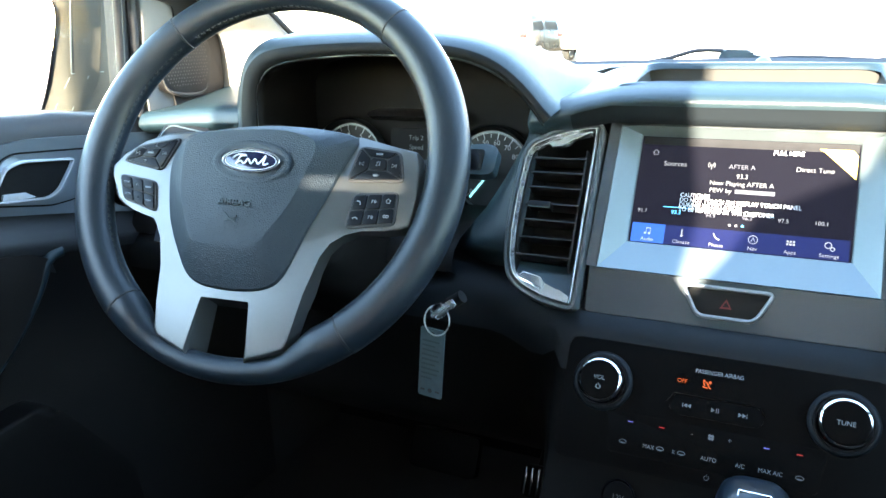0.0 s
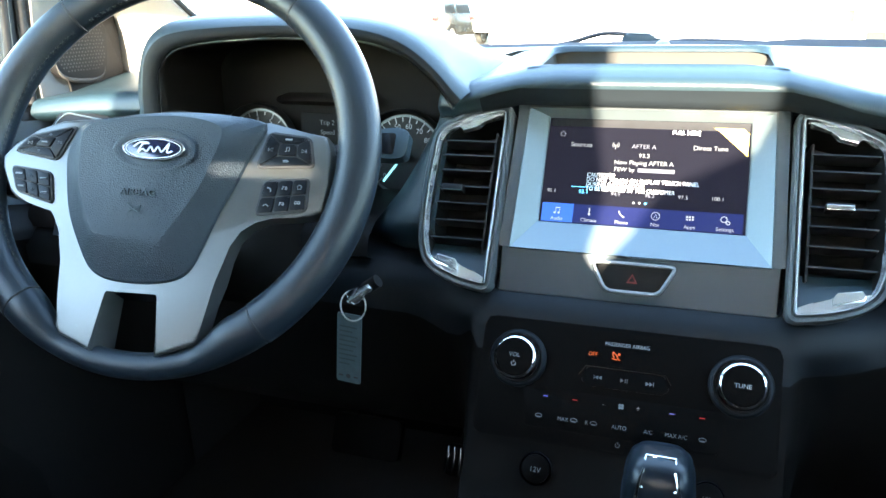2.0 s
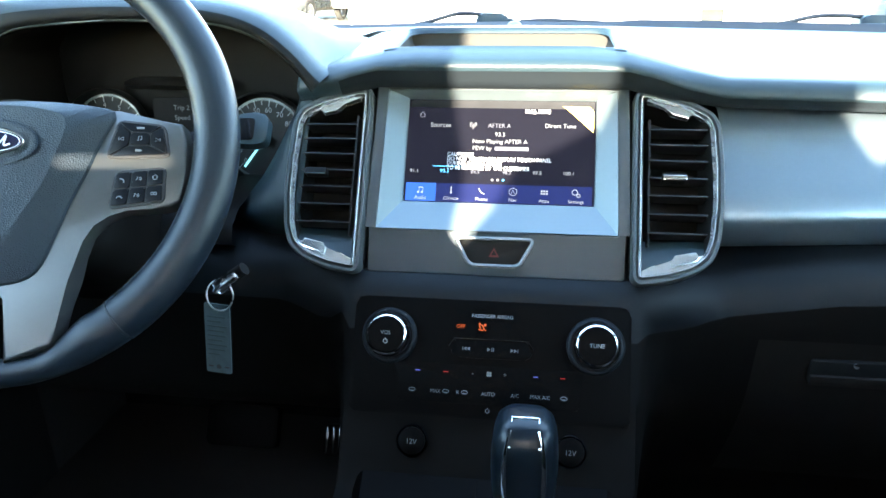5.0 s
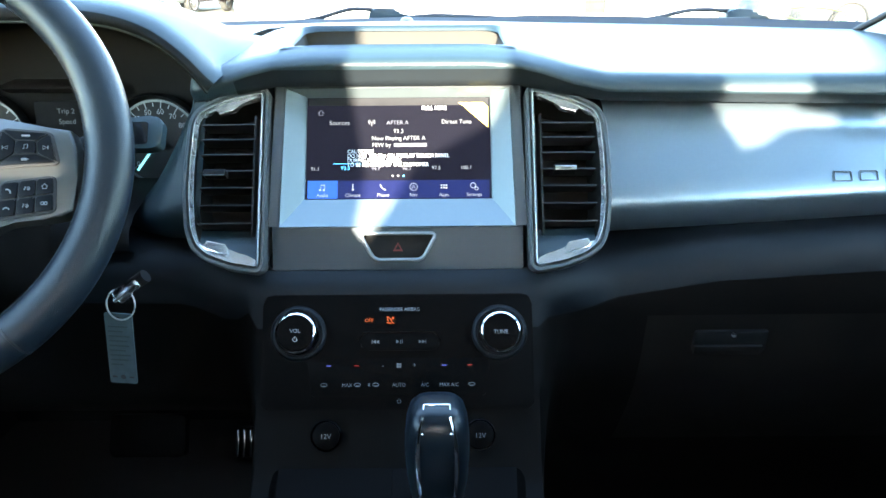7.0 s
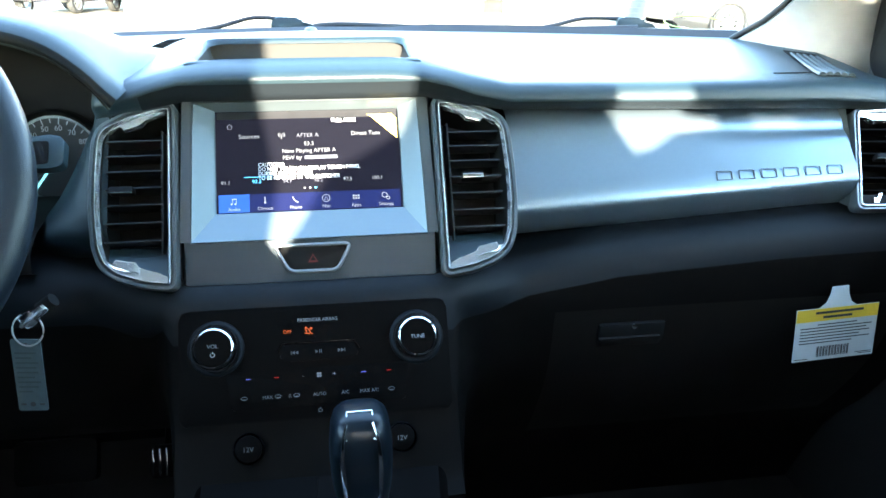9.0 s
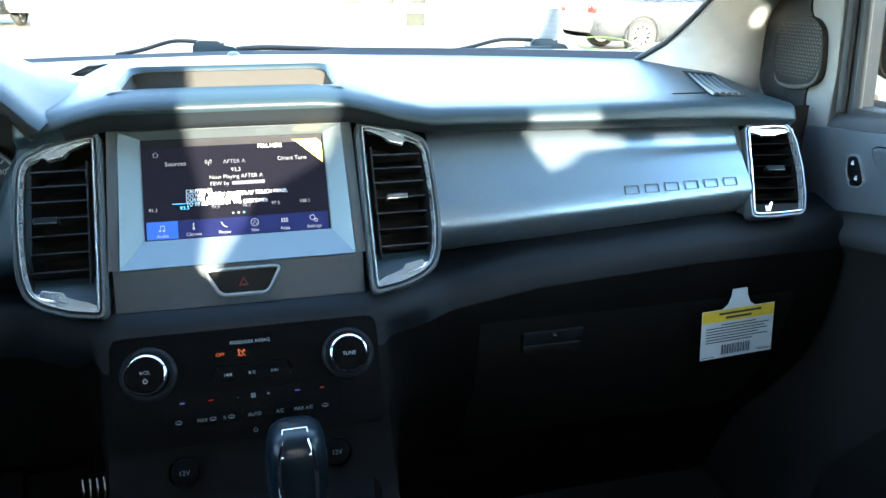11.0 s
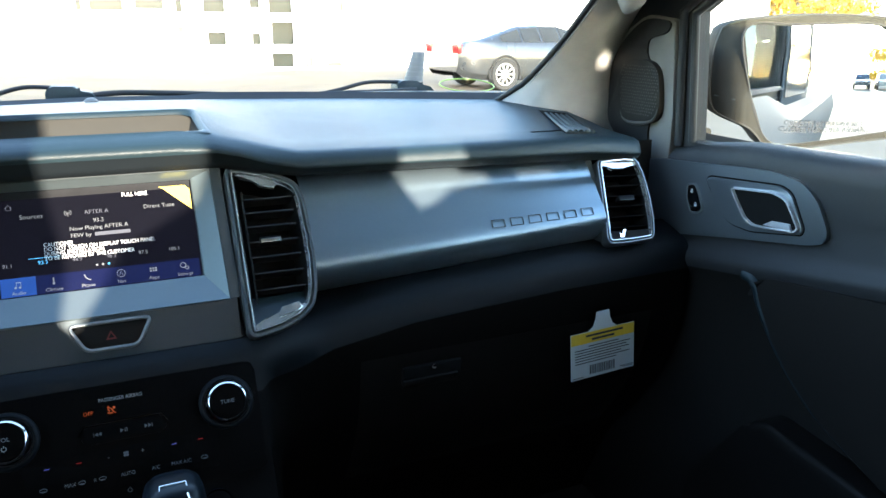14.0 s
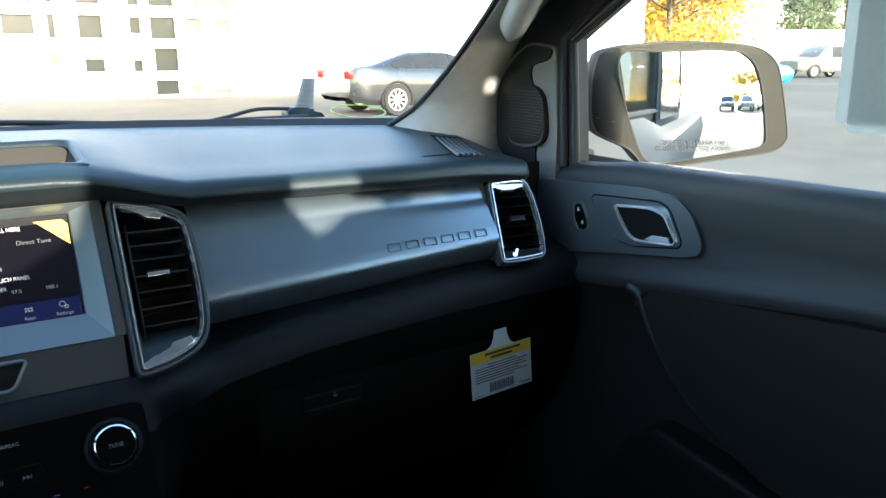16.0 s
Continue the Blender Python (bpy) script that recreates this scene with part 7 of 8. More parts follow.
for s in (-1, 1):                                   # cab side and rear door glass behind the doors, seen in the mirrors
    side = "left" if s < 0 else "right"
    b = bmesh.new()
    box(b, (0.012, 0.92, 0.58), (s * 0.762, -1.45, 1.43), None, 0.005)
    solid("cab_side_" + side, b, BODYPAINT, "silver painted cab side behind the door", "body panel", "structure")
    b = bmesh.new()
    plate(b, rounded([(-0.36, -0.27), (0.36, -0.27), (0.30, 0.17), (-0.36, 0.17)], 0.03, 4), 0, 0.006, 0.002)
    solid("window_rear_" + side, b, CARGLASS, "dark tinted rear door glass", "window", "structure", basis(Vector((s * 0.770, -1.38, 1.46)), Vector((0, -1, 0)), Vector((0, 0, 1)), Vector((-1, 0, 0))) @ pose(0, 0, 0 if s < 0 else -0.006))
    b = bmesh.new()
    box(b, (0.010, 0.10, 0.46), (s * 0.772, -1.80, 1.46), None, 0.004)
    solid("rear_pillar_" + side, b, SEAL, "black pillar behind the rear door glass", "trim", "structure")

# paper sheet stuck on the passenger window
STICK = bpy.data.materials.new("backlit_paper")
STICK.use_nodes = True
nt = STICK.node_tree
tl = nt.nodes.new("ShaderNodeBsdfTranslucent")
tl.inputs[0].default_value = (0.60, 0.63, 0.61, 1)
mx = nt.nodes.new("ShaderNodeMixShader")
mx.inputs[0].default_value = 0.65
nzp = nt.nodes.new("ShaderNodeTexNoise")
nzp.inputs["Scale"].default_value = 30
crp = nt.nodes.new("ShaderNodeMapRange")
crp.inputs["To Min"].default_value, crp.inputs["To Max"].default_value = 0.55, 0.7
nt.links.new(nzp.outputs["Fac"], crp.inputs["Value"])
nt.links.new(crp.outputs["Result"], nt.nodes["Principled BSDF"].inputs["Base Color"])
nt.nodes["Principled BSDF"].inputs["Roughness"].default_value = 0.7
nt.links.new(nt.nodes["Principled BSDF"].outputs[0], mx.inputs[1])
nt.links.new(tl.outputs[0], mx.inputs[2])
nt.links.new(mx.outputs[0], nt.nodes["Material Output"].inputs[0])
sk = thing("window_sticker", "pale backlit paper sheet in a clear sleeve on the window", "sticker", basis(Vector((0.728, -0.478, 1.43)), Vector((0, -1, 0)), Vector((0, 0, 1)), Vector((-1, 0, 0))))
b = bmesh.new()
plate(b, rounded([(-0.105, -0.122), (0.105, -0.122), (0.105, 0.14), (-0.113, 0.14)], 0.004), -0.0006, 0.0)
part("paper", b, STICK, sk)
b = bmesh.new()
plate(b, rounded([(-0.092, -0.130), (0.115, -0.130), (0.115, 0.15), (-0.102, 0.15)][::1], 0.004), 0.001, 0.0014)
part("second_sheet", b, STICK, sk)


# ---- door mirrors ----
MIRRORSKIN = material("grey_mirror_shell", (0.034, 0.0320, 0.0270), 0.7, bump=0.0, bump_scale=1300, scale=30, spec=0.12)


def door_mirror(s):
    xa = Vector((0.8924, -0.4512, 0))
    zc = Vector((-0.4512, -0.8924, 0))
    org = Vector((0.93, 0.12, 0)) + (xa * 0.042 if s < 0 else Vector())
    if s < 0:
        m = basis(Vector((-org.x, org.y, 0)), Vector((xa.x, -xa.y, 0)), Vector((0, 0, 1)), Vector((-zc.x, zc.y, 0)))
    else:
        m = basis(org, xa, Vector((0, 0, 1)), zc)

    def f(pts):
        return [(u * s, v - 1.17) for u, v in pts]

    m = m @ pose(0, 1.17, 0)
    t = thing("door_mirror", "grey door mirror with a bright pane", "mirror", m, group="door mirrors")
    rim = f([(-0.060, 1.325), (-0.050, 1.358), (-0.030, 1.376), (0.074, 1.388), (0.180, 1.3875), (0.235, 1.380), (0.262, 1.363), (0.277, 1.340), (0.302, 1.245), (0.300, 1.225), (0.280, 1.207), (0.18, 1.192), (0.078, 1.179),
             (0.050, 1.186), (0.020, 1.215), (-0.045, 1.235), (-0.060, 1.27)])
    inner_rim = [(-0.050, 1.358), (-0.060, 1.325), (-0.060, 1.270), (-0.045, 1.235), (0.020, 1.215), (0.050, 1.186)]
    if s < 0:                                       # the driver's mirror is outlined to fit the camera's view of its inner flank
        inner_rim = [(-0.080, 1.400), (-0.080, 1.367), (-0.071, 1.319), (-0.058, 1.253), (-0.030, 1.212), (0.010, 1.165)]
        rim = f([(-0.060, 1.425), (0.030, 1.440)]) + rim[4:12] + f([(0.078, 1.150)]) + f(inner_rim[::-1])
    r2 = [(p.x, p.y) for p in smooth_line([(x, y, 0) for x, y in rim], 64, True)]
    cx, cy = 0.12 * s, 0.115
    b = bmesh.new()
    rows = []
    for fac, z in ((0.955, -0.004), (0.985, 0.004), (1.0, 0.0), (1.01, -0.015), (0.99, -0.05), (0.92, -0.085), (0.75, -0.115), (0.45, -0.13), (0.02, -0.134)):
        rows.append([(cx + (x - cx) * fac, cy + (y - cy) * fac, z) for x, y in r2])
    loft(b, rows, closed=True)
    part("mirror_shell", b, MIRRORSKIN, t, "grey plastic mirror shell", 60)
    gl_ = f([(0.001, 1.366), (0.075, 1.3725), (0.185, 1.3745), (0.215, 1.366), (0.235, 1.345), (0.250, 1.302), (0.264, 1.232), (0.260, 1.220), (0.245, 1.2135), (0.16, 1.200), (0.080, 1.1885), (0.060, 1.194), (0.045, 1.208), (0.018, 1.274)])
    g2 = [(p.x, p.y) for p in smooth_line([(x, y, 0) for x, y in gl_], 64, True)]
    gcx, gcy = 0.135 * s, 0.115
    b = bmesh.new()
    rad = 1.5
    rows = []
    for fac in (1.0, 0.85, 0.7, 0.5, 0.3, 0.1, 0.005):
        rows.append([(gcx + (x - gcx) * fac, gcy + (y - gcy) * fac, 0.0015 - ((x - gcx) ** 2 + (y - gcy) ** 2) * fac * fac / (2 * rad) + 0.004) for x, y in g2])
    loft(b, rows, closed=True)
    mg = part("mirror_pane", b, MIRROR, t, "slightly domed mirror glass", 80)
    mg.matrix_local = pose(gcx, 0, 0.002) @ pose(0, 0, 0, -1.5 if s > 0 else 0, -0.5 if s > 0 else -4.0, 0) @ pose(-gcx, 0, 0)
    b = bmesh.new()
    ring(b, grown(g2, 0.0022), grown(g2, -0.0008), -0.006, 0.0042, 0.001)
    part("pane_edge", b, SEAL, t, "black edge round the glass", 60)
    b = bmesh.new()                                 # flank of the shell between the glass and the door
    flank = f(inner_rim[::-1] + ([(-0.030, 1.376), (0.0, 1.368)] if s > 0 else [(-0.030, 1.425), (-0.006, 1.400), (-0.002, 1.366)]) + [(0.010, 1.320), (0.018, 1.274), (0.045, 1.208), (0.060, 1.190)])
    if s < 0:
        flank = flank[::-1]
    plate(b, grown(flank, -0.002), -0.020, 0.0035, 0.002, 2)
    fl = part("shell_flank", b, MIRRORSKIN, t, "grey inner flank of the shell", 50)
    for a, c in (((-0.030, 1.395), (-0.0087, 1.262)), ((-0.0087, 1.262), (-0.0640, 1.262)), ((-0.0055, 1.257), (0.034, 1.196)), ((-0.037, 1.257), (0.002, 1.204))) if s < 0 else (((-0.048, 1.262), (-0.005, 1.258)),):
        b = bmesh.new()
        tube(b, [(a[0] * s, a[1] - 1.17, 0.0036), (c[0] * s, c[1] - 1.17, 0.0036)], 0.0007, 6)
        part("seam", b, DIALRING, fl, "pale seam line", 60)
    b = bmesh.new()
    es = []
    for loop in (grown(r2, -0.003), grown(g2, 0.0015)):
        vs = [b.verts.new((x, y, 0.0030)) for x, y in loop]
        es += [b.edges.new((vs[k], vs[(k + 1) % len(vs)])) for k in range(len(vs))]
    bmesh.ops.triangle_fill(b, use_beauty=True, edges=es)
    geo = bmesh.ops.extrude_face_region(b, geom=list(b.faces))
    bmesh.ops.translate(b, vec=(0, 0, -0.006), verts=[g for g in geo["geom"] if isinstance(g, bmesh.types.BMVert)])
    part("rim_face", b, MIRRORSKIN, t, "flat rim round the glass", 40)
    if s > 0:
        b = bmesh.new()
        tube(b, [(x, y, 0.0030) for x, y in grown(r2, -0.0015)], 0.0016, 6, True)
        part("rim_edge", b, GRILLE, t, "thin pale edge of the rim", 60)
    b = bmesh.new()
    arm = f([(-0.175, 1.18), (-0.060, 1.205), (-0.045, 1.19), (0.02, 1.160), (-0.03, 1.13), (-0.175, 1.12)]) if s < 0 else f([(-0.175, 1.30), (-0.060, 1.345), (-0.045, 1.20), (0.02, 1.168), (-0.03, 1.16), (-0.175, 1.19)])
    plate(b, rounded(arm, 0.015, 3), -0.10, -0.01, 0.012, 3)
    part("mirror_arm", b, MIRRORSKIN, t, "mirror arm on the door", 50)
    for ob in [c for c in t.children if c.name.split(".")[0] in ("mirror_shell", "shell_flank", "rim_face", "rim_edge")] + list(fl.children):
        b = bmesh.new()
        b.from_mesh(ob.data)
        if ob.name.split(".")[0] in ("shell_flank", "rim_face"):
            bmesh.ops.triangulate(b, faces=list(b.faces))
            for _ in range(2):
                bmesh.ops.subdivide_edges(b, edges=list(b.edges), cuts=1, use_grid_fill=True)
        b.to_mesh(ob.data)
        b.free()
        for vt in ob.data.vertices:                 # the inner flank falls back towards the door
            e = max(0.0, (0.010 if s > 0 else 0.0) - vt.co.x * s - 0.06 * (vt.co.y - 0.10))
            e = e * e / (e + 0.012) if e > 0 else 0.0
            vt.co.x += s * 0.52 * e
            vt.co.z -= 0.95 * e
    if s > 0:
        for k, word in enumerate(("OBJECTS IN MIRROR ARE", "CLOSER THAN THEY APPEAR")):
            writing(word, 0.0112, INK, t, pose(0.080 - 0.0075 * k, 0.0525 - 0.0100 * k, 0.0125), align="LEFT", stretch=0.92)
    return t


door_mirror(1)
door_mirror(-1)

# ---- outside ----
def outdoor(name, base, scale, rough, var, bump=0.3):
    m = material(name, base, rough, var=var, scale=scale, bump=bump, bump_scale=60, spec=0.08, dust=0.25)
    return m


LOT = outdoor("worn_lot_paving", (0.165, 0.142, 0.112), 1.2, 0.9, 0.25)
b = bmesh.new()
bmesh.ops.create_grid(b, x_segments=2, y_segments=2, size=1500)
solid("ground", b, LOT, "pale worn paving of the open lot", "ground", "structure")
WALLPAINT = outdoor("white_wall_paint", (0.78, 0.77, 0.74), 0.8, 0.8, 0.05, 0.1)
PANE = material("dark_pane", (0.019, 0.024, 0.022), 0.25, var=0.3, scale=1.2, spec=0.15)
PALEPANE = material("pale_pane", (0.15, 0.145, 0.10), 0.25, var=0.5, scale=1.5, spec=0.15)
FRAMEPAINT = material("pale_frame_paint", (0.7, 0.7, 0.68), 0.5)
bd = placed("showroom", "white showroom building with glazed doors", "building", (4, 22, 0))
b = bmesh.new()
wins = [(-0.85, -0.65, 1.65, 2.25), (-0.52, 0.38, 1.65, 2.25), (0.62, 1.43, 1.70, 2.28), (1.68, 1.92, 1.62, 2.30), (2.42, 3.08, 1.62, 2.30), (3.72, 4.08, 1.76, 2.28), (4.27, 5.02, 1.62, 2.30), (5.27, 5.74, 1.77, 2.28), (6.06, 6.59, 1.69, 2.26),
        (-0.30, 0.29, 0.78, 1.37), (1.68, 1.90, 0.77, 1.30), (2.49, 3.06, 0.72, 1.15), (3.74, 4.05, 0.72, 1.12), (4.32, 5.04, 0.72, 1.44), (4.29, 5.00, 0.06, 0.55), (-0.83, -0.62, 0.13, 0.36), (-0.23, 0.28, 0.14, 0.42), (5.27, 5.60, 0.06, 0.42), (5.99, 6.50, 0.06, 0.26)]
for x0, x1 in ((-0.52, 0.38), (0.62, 1.43), (1.68, 1.92), (2.42, 3.08), (3.72, 4.08), (4.27, 5.02), (5.27, 5.74), (6.06, 6.59)):
    wins += [(x0, x1, 2.52, 3.25), (x0, x1, 3.45, 4.1)]
# paler panes; ground glare in the lower left ones is put into the colour
PALE = {wins[k] for k in (7, 8, 9, 10, 15, 16, 17, 18)} | {w for w in wins if w[0] > 5.2}
loops = [[(-6, 22, -0.1), (24, 22, -0.1), (24, 22, 6.5), (-6, 22, 6.5)]] + [[(x0, 22, z0), (x1, 22, z0), (x1, 22, z1), (x0, 22, z1)] for x0, x1, z0, z1 in wins]
es = []
for loop in loops:
    vs = [b.verts.new(p) for p in loop]
    es += [b.edges.new((vs[i], vs[(i + 1) % 4])) for i in range(4)]
bmesh.ops.triangle_fill(b, use_beauty=True, edges=es)
geo = bmesh.ops.extrude_face_region(b, geom=list(b.faces))
bmesh.ops.translate(b, vec=(0, 0.2, 0), verts=[g for g in geo["geom"] if isinstance(g, bmesh.types.BMVert)])
wpart("wall", b, WALLPAINT, bd, "white painted front wall")
b = bmesh.new()
box(b, (30.4, 8, 0.3), (9, 26, 6.65), None, 0.05)
wpart("roof", b, WALLPAINT, bd, "flat roof with a white edge")
for x0, x1, z0, z1 in wins:
    b = bmesh.new()
    box(b, (x1 - x0, 0.03, z1 - z0), ((x0 + x1) / 2, 22.12, (z0 + z1) / 2))
    w = wpart("window", b, PALEPANE if (x0, x1, z0, z1) in PALE else PANE, bd, "glass pane")
    b = bmesh.new()
    ring(b, [(x0 - 4, z0), (x1 - 4, z0), (x1 - 4, z1), (x0 - 4, z1)], [(x0 - 3.96, z0 + 0.04), (x1 - 4.04, z0 + 0.04), (x1 - 4.04, z1 - 0.04), (x0 - 3.96, z1 - 0.04)], 0, 0.1)
    fr = part("frame", b, FRAMEPAINT, w)
    fr.matrix_local = pose(0, 0.05, 0, 90)

TYRE = material("tyre_rubber", (0.02, 0.02, 0.02), 0.85)
ALLOY = material("alloy", (0.55, 0.55, 0.56), 0.3, metal=0.9)
LAMP_R = material("red_lens", (0.45, 0.015, 0.015), 0.15, coat=0.5)


def car(label, paint, m, length, stations, glass, wheels, width, lamps=True, group="parked cars"):
    """stations: (distance from tail, underside, belt, roof, roof half-width share)."""
    c = thing("car", label, "car", m, group=group)
    hw = width / 2

    def section(st):
        x, zu, zb, zr, rw = st
        taper = min(1.0, 0.80 + 0.9 * min(x, length - x))
        w = hw * taper
        half = [(w * 0.86, zu), (w * 0.97, zu + 0.12), (w, (zu + zb) / 2), (w * 0.985, zb - 0.10), (w * 0.95, zb), (w * rw, zr - 0.05 * (zr > zb + 0.1)), (w * rw * 0.8, zr), (0, zr + 0.02)]
        return [(x, y, z) for y, z in half] + [(x, -y, z) for y, z in reversed(half[:-1])]

    b = bmesh.new()
    loft(b, [section(s_) for s_ in stations], caps=True)
    part("body", b, paint, c, "painted car body", 30)
    for i, j in glass:
        for sgn in (1, -1):
            b = bmesh.new()
            sa, sb = section(stations[i]), section(stations[j])
            k0, k1 = (4, 5) if sgn > 0 else (len(sa) - 5, len(sa) - 6)
            q = [Vector(sa[k0]), Vector(sb[k0]), Vector(sb[k1]), Vector(sa[k1])]
            cen = sum(q, Vector()) / 4
            q = [cen + (p - cen) * 0.88 + Vector((0, 0.012 * sgn, 0.004)) for p in q]
            b.faces.new([b.verts.new(p) for p in q])
            bmesh.ops.solidify(b, geom=list(b.faces), thickness=0.01)
            part("side_window", b, CARGLASS, c, "tinted side window")
    for wx_, r in wheels:
        for sgn in (1, -1):
            b = bmesh.new()
            prof = [(r * 0.68, -0.10), (r * 0.93, -0.11), (r, -0.08), (r, 0.08), (r * 0.93, 0.11), (r * 0.68, 0.10)]
            aa = np.linspace(0, 2 * math.pi, 28, endpoint=False)
            loft(b, [[(rr * math.cos(a), rr * math.sin(a), z) for a in aa] for rr, z in prof], closed=True)
            tyre = part("tyre", b, TYRE, c, "black tyre", 50)
            tyre.matrix_local = pose(wx_, sgn * (hw - 0.10), r, 90 * -sgn)
            b = bmesh.new()
            ring(b, [(r * 0.70 * math.cos(a), r * 0.70 * math.sin(a)) for a in aa], [(r * 0.60 * math.cos(a), r * 0.60 * math.sin(a)) for a in aa], -0.08, 0.105, 0.01)
            for k in range(10):
                a = 2 * math.pi * k / 10
                box(b, (r * 0.56, 0.035, 0.03), (r * 0.36 * math.cos(a), r * 0.36 * math.sin(a), 0.085), Matrix.Rotation(a, 3, "Z"))
            cyl(b, r * 0.16, r * 0.14, 0.05, pose(0, 0, 0.085), 16)
            part("rim", b, ALLOY, tyre, "alloy rim", 40)
            b = bmesh.new()
            tube(b, [(wx_ + r * 1.10 * math.cos(a), sgn * (hw - 0.01), r + r * 1.10 * math.sin(a)) for a in np.linspace(-0.3, math.pi + 0.3, 18)], 0.03, 6)
            part("wheel_arch", b, TYRE, c, "dark wheel arch", 60)
    zb = stations[1][2]
    for sgn in (1, -1):
        for k in range(3 if lamps else 1):
            b = bmesh.new()
            box(b, (0.10, 0.075 if lamps else 0.22, 0.19 if lamps else 0.12), (0.03, sgn * (hw * 0.80 - 0.10 * k), zb - 0.12), Matrix.Rotation(radians(-8), 3, "Y"), 0.015)
            part("tail_lamp", b, LAMP_R, c, "red tail lamp")
    b = bmesh.new()
    box(b, (0.05, width * 0.50, 0.08), (0.050, 0, stations[0][1] + 0.02), None, 0.02)
    part("rear_valance", b, TYRE, c, "black lower bumper")
    b = bmesh.new()
    box(b, (0.02, 0.42, 0.13), (-0.008, 0, zb - 0.26), None, 0.005)
    part("number_plate", b, FRAMEPAINT, c, "plain pale plate")
    return c


COUPE = [(0.0, 0.40, 0.92, 0.94, 0.80), (0.12, 0.30, 1.00, 1.02, 0.84), (0.45, 0.24, 1.02, 1.06, 0.84), (0.95, 0.22, 1.01, 1.19, 0.78), (1.5, 0.20, 0.99, 1.335, 0.70), (2.0, 0.20, 0.98, 1.38, 0.68), (2.5, 0.20, 0.98, 1.375, 0.68), (3.0, 0.20, 0.98, 1.25, 0.72),
         (3.45, 0.20, 0.97, 1.04, 0.84), (4.0, 0.20, 0.92, 0.96, 0.86), (4.5, 0.24, 0.82, 0.86, 0.84), (4.78, 0.34, 0.70, 0.72, 0.8)]
SUVST = [(0.0, 0.45, 1.05, 1.10, 0.86), (0.10, 0.40, 1.08, 1.60, 0.82), (0.5, 0.35, 1.10, 1.76, 0.82), (1.4, 0.33, 1.10, 1.80, 0.82), (2.6, 0.33, 1.08, 1.78, 0.80), (3.0, 0.33, 1.08, 1.62, 0.80), (3.45, 0.33, 1.06, 1.15, 0.88), (4.3, 0.36, 1.0, 1.05, 0.88), (4.7, 0.45, 0.86, 0.9, 0.84)]


def carpaint(name, base, metal=0.4):
    return material(name, base, 0.25, metal=metal, coat=0.8, scale=3, var=0.06)


GREYPAINT = carpaint("silver_car_paint", (0.052, 0.056, 0.059), 0.5)
WHITEPAINT = carpaint("white_car_paint", (0.17, 0.158, 0.138), 0.0)
BLUEPAINT = carpaint("bright_blue_paint", (0.02, 0.22, 0.50), 0.2)
REDPAINT = carpaint("red_paint", (0.35, 0.02, 0.02), 0.1)
DARKPAINT = carpaint("dark_paint", (0.09, 0.10, 0.10), 0.3)
car("silver-grey two-door coupe parked on the lot", GREYPAINT, pose(6.55, 14.3, 0, 0, 0, 3), 4.78, COUPE, [(3, 4), (4, 5), (5, 6), (6, 7)], ((1.05, 0.345), (3.77, 0.345)), 1.90)
for x, y, yaw, paint, lab, st in ((43.5, 23.9, 165, WHITEPAINT, "white pickup parked across the lot, drawn as a sport utility vehicle", SUVST), (22.78, 19.5, -28, BLUEPAINT, "bright blue car parked across the lot", COUPE), (50, 35, 150, REDPAINT, "red car parked far across the lot", SUVST),
                                  (-9.5, 25, 80, DARKPAINT, "dark car parked by the building", SUVST), (-7.0, 26, 80, WHITEPAINT, "white car parked by the building", SUVST),
                                  (2.4, -40, 90, GREYPAINT, "grey car in the row behind", SUVST), (5.0, -40, 90, WHITEPAINT, "white car in the row behind", SUVST), (7.6, -40, 90, DARKPAINT, "dark car in the row behind", COUPE), (10.2, -40, 90, WHITEPAINT, "white car in the row behind", COUPE)):
    car(lab, paint, pose(x, y, 0, 0, 0, yaw), 4.7, st, [(2, 3), (3, 4)], ((0.95, 0.36), (3.7, 0.36)), 1.88, False)

BARK = material("bark", (0.09, 0.07, 0.05), 0.95, bump=0.8, bump_scale=40, scale=8)
LEAFY = {k: material("leaves_" + k, c, 0.7, var=0.45, scale=1.5) for k, c in (("yellow", (0.50, 0.28, 0.02)), ("green", (0.07, 0.09, 0.035)))}


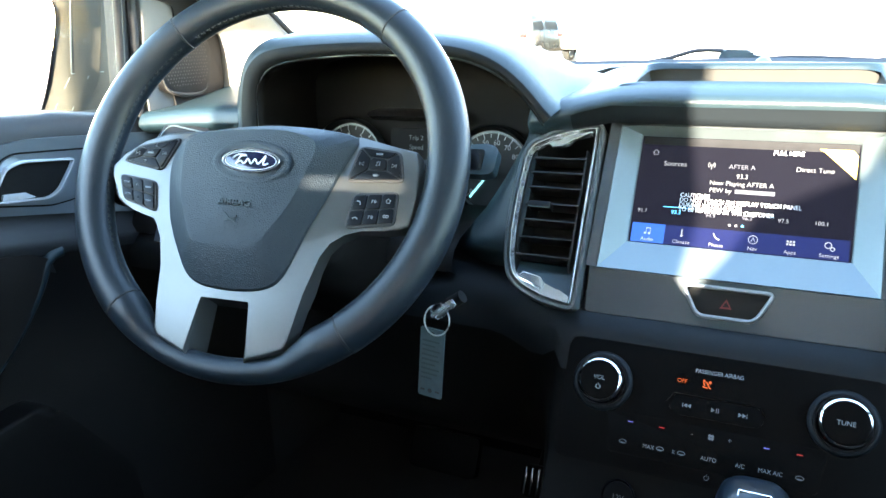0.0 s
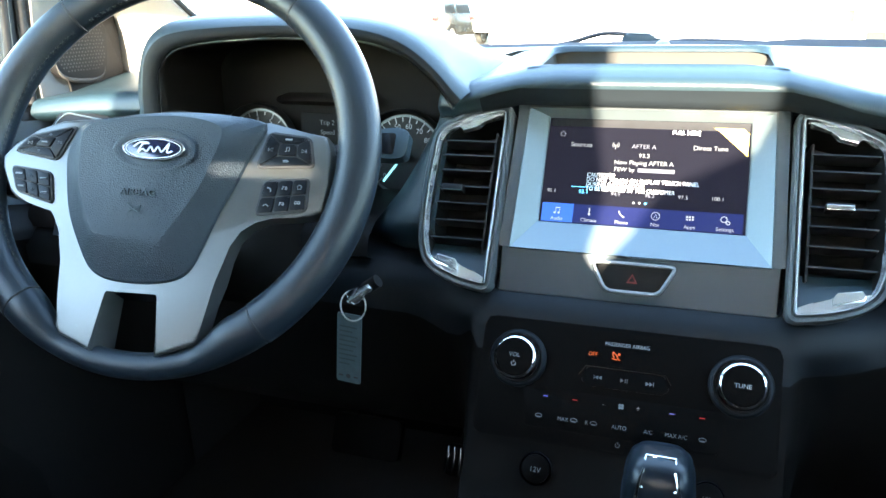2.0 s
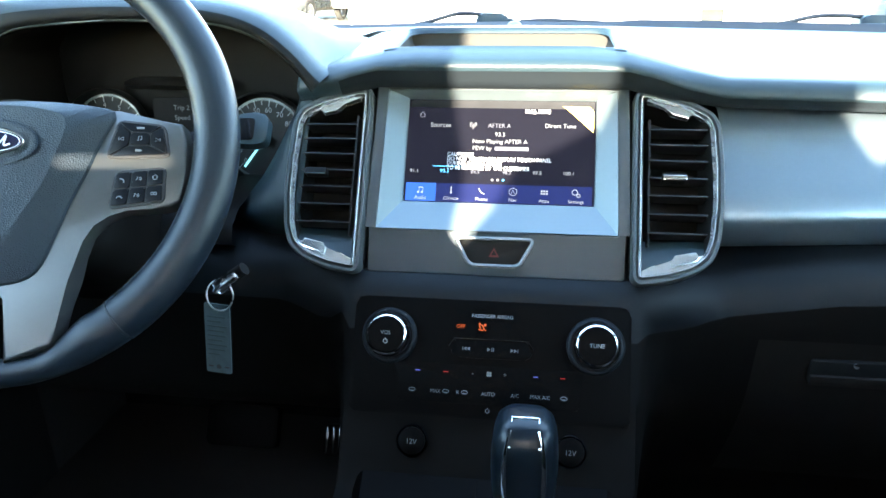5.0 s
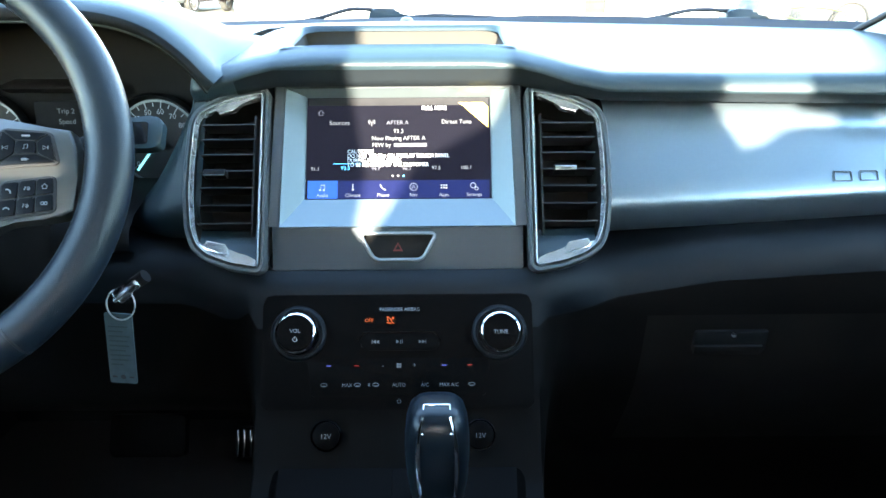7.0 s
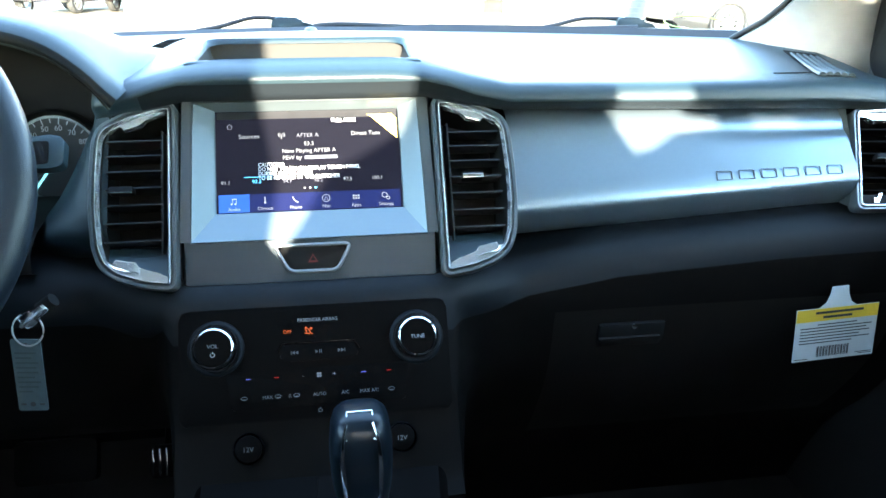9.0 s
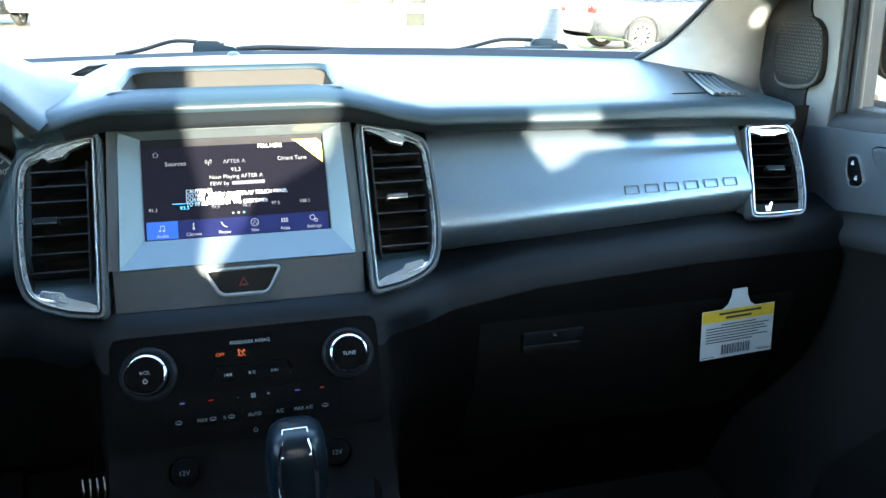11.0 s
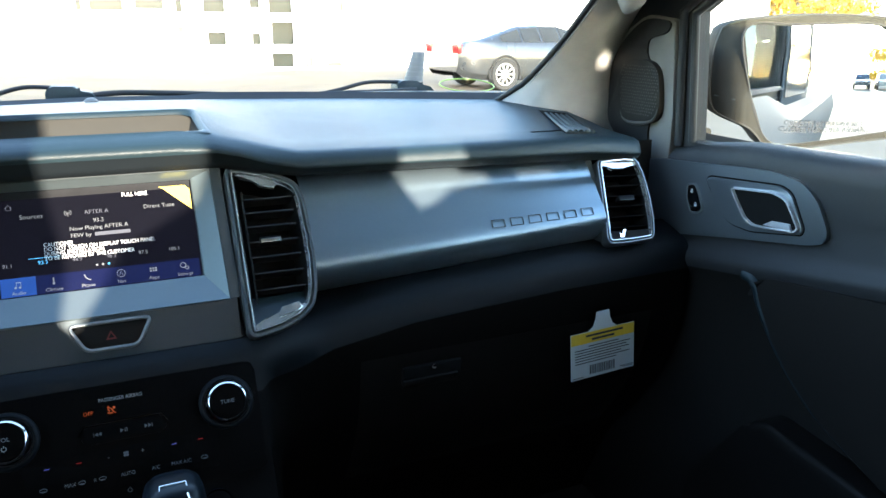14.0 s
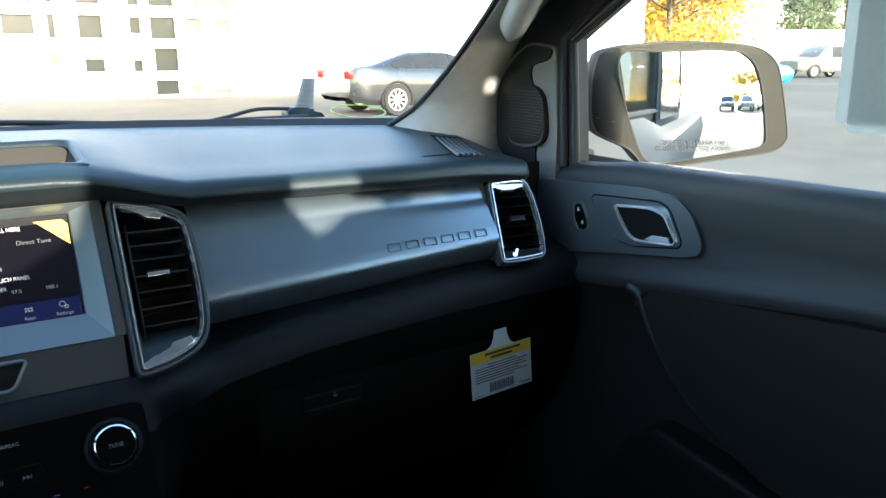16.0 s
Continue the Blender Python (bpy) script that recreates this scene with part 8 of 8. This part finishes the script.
def tree(x, y, h, spread, kind, seed, count):
    rnd = random.Random(seed)
    t = thing("tree", "tall tree with %s autumn leaves" % kind if kind == "yellow" else "dark green conifer-like tree", "tree", pose(x, y, 0), group="trees across the lot")
    b = bmesh.new()
    tube(b, [(0, 0, 0), (0.1, 0, h * 0.3), (-0.1, 0.1, h * 0.6), (0, 0, h * 0.9)], lambda f: 0.28 * (1 - 0.85 * f), 8)
    for k in range(8):
        a, z = rnd.uniform(0, 6.28), h * rnd.uniform(0.3, 0.7)
        tube(b, [(0, 0, z), (spread * 0.4 * math.cos(a), spread * 0.4 * math.sin(a), z + h * 0.1), (spread * 0.8 * math.cos(a), spread * 0.8 * math.sin(a), z + h * 0.16)], lambda f: 0.10 * (1 - 0.8 * f), 6)
    part("trunk", b, BARK, t, "", 60)
    lobes = [(rnd.uniform(0, 6.28), rnd.uniform(0.3, 0.95), rnd.uniform(0.16, 0.95)) for _ in range(22)]
    verts, faces = [], []
    for k in range(count):
        a, rr, zf = rnd.choice(lobes)
        width = spread * (1.0 if kind == "yellow" else 1.15 * (1.05 - zf))
        c = Vector((width * rr * 0.8 * math.cos(a), width * rr * 0.8 * math.sin(a), h * zf)) + Vector((rnd.gauss(0, 0.2 * spread), rnd.gauss(0, 0.2 * spread), rnd.gauss(0, 0.055 * h)))
        u = Vector((rnd.gauss(0, 1), rnd.gauss(0, 1), rnd.gauss(0, 1))).normalized() * rnd.uniform(0.10, 0.24)
        w = u.cross(Vector((rnd.gauss(0, 1), rnd.gauss(0, 1), rnd.gauss(0, 1)))).normalized() * rnd.uniform(0.07, 0.16)
        n0 = len(verts)
        verts += [c - u, c + w, c + u, c - w]
        faces.append((n0, n0 + 1, n0 + 2, n0 + 3))
    me = bpy.data.meshes.new("crown")
    me.from_pydata(verts, [], faces)
    me.materials.append(LEAFY[kind])
    cr = new("crown", me)
    cr.parent = t
    tagged(cr, "loose crown of many small leaves", kind="stuff")


for k, (x, y, h, sp, kind) in enumerate(((40, 35, 10, 5.0, "yellow"), (46, 40, 11, 5.5, "yellow"), (54, 45, 11, 5.0, "yellow"), (76, 49, 10, 3.6, "green"), (82, 50, 11, 3.6, "green"), (88, 51, 10, 3.4, "green"), (34, 40, 9, 4.5, "yellow"), (7.5, -66, 8, 4.5, "yellow"), (14, -70, 9, 5.0, "yellow"))):
    tree(x, y, h, sp, kind, k, 5000)
sh = placed("long_shed", "long pale blue shed beyond the parked cars", "building", (60, 40, 0))
SHEDPAINT = outdoor("pale_blue_sheet", (0.42, 0.55, 0.60), 0.5, 0.6, 0.08)
b = bmesh.new()
box(b, (34, 6, 3.2), (66, 46, 1.6), Matrix.Rotation(radians(-32), 3, "Z"), 0.05)
wpart("wall", b, SHEDPAINT, sh)
b = bmesh.new()
box(b, (35, 7, 0.25), (66, 46, 3.3), Matrix.Rotation(radians(-32), 3, "Z"), 0.05)
wpart("roof", b, WALLPAINT, sh)
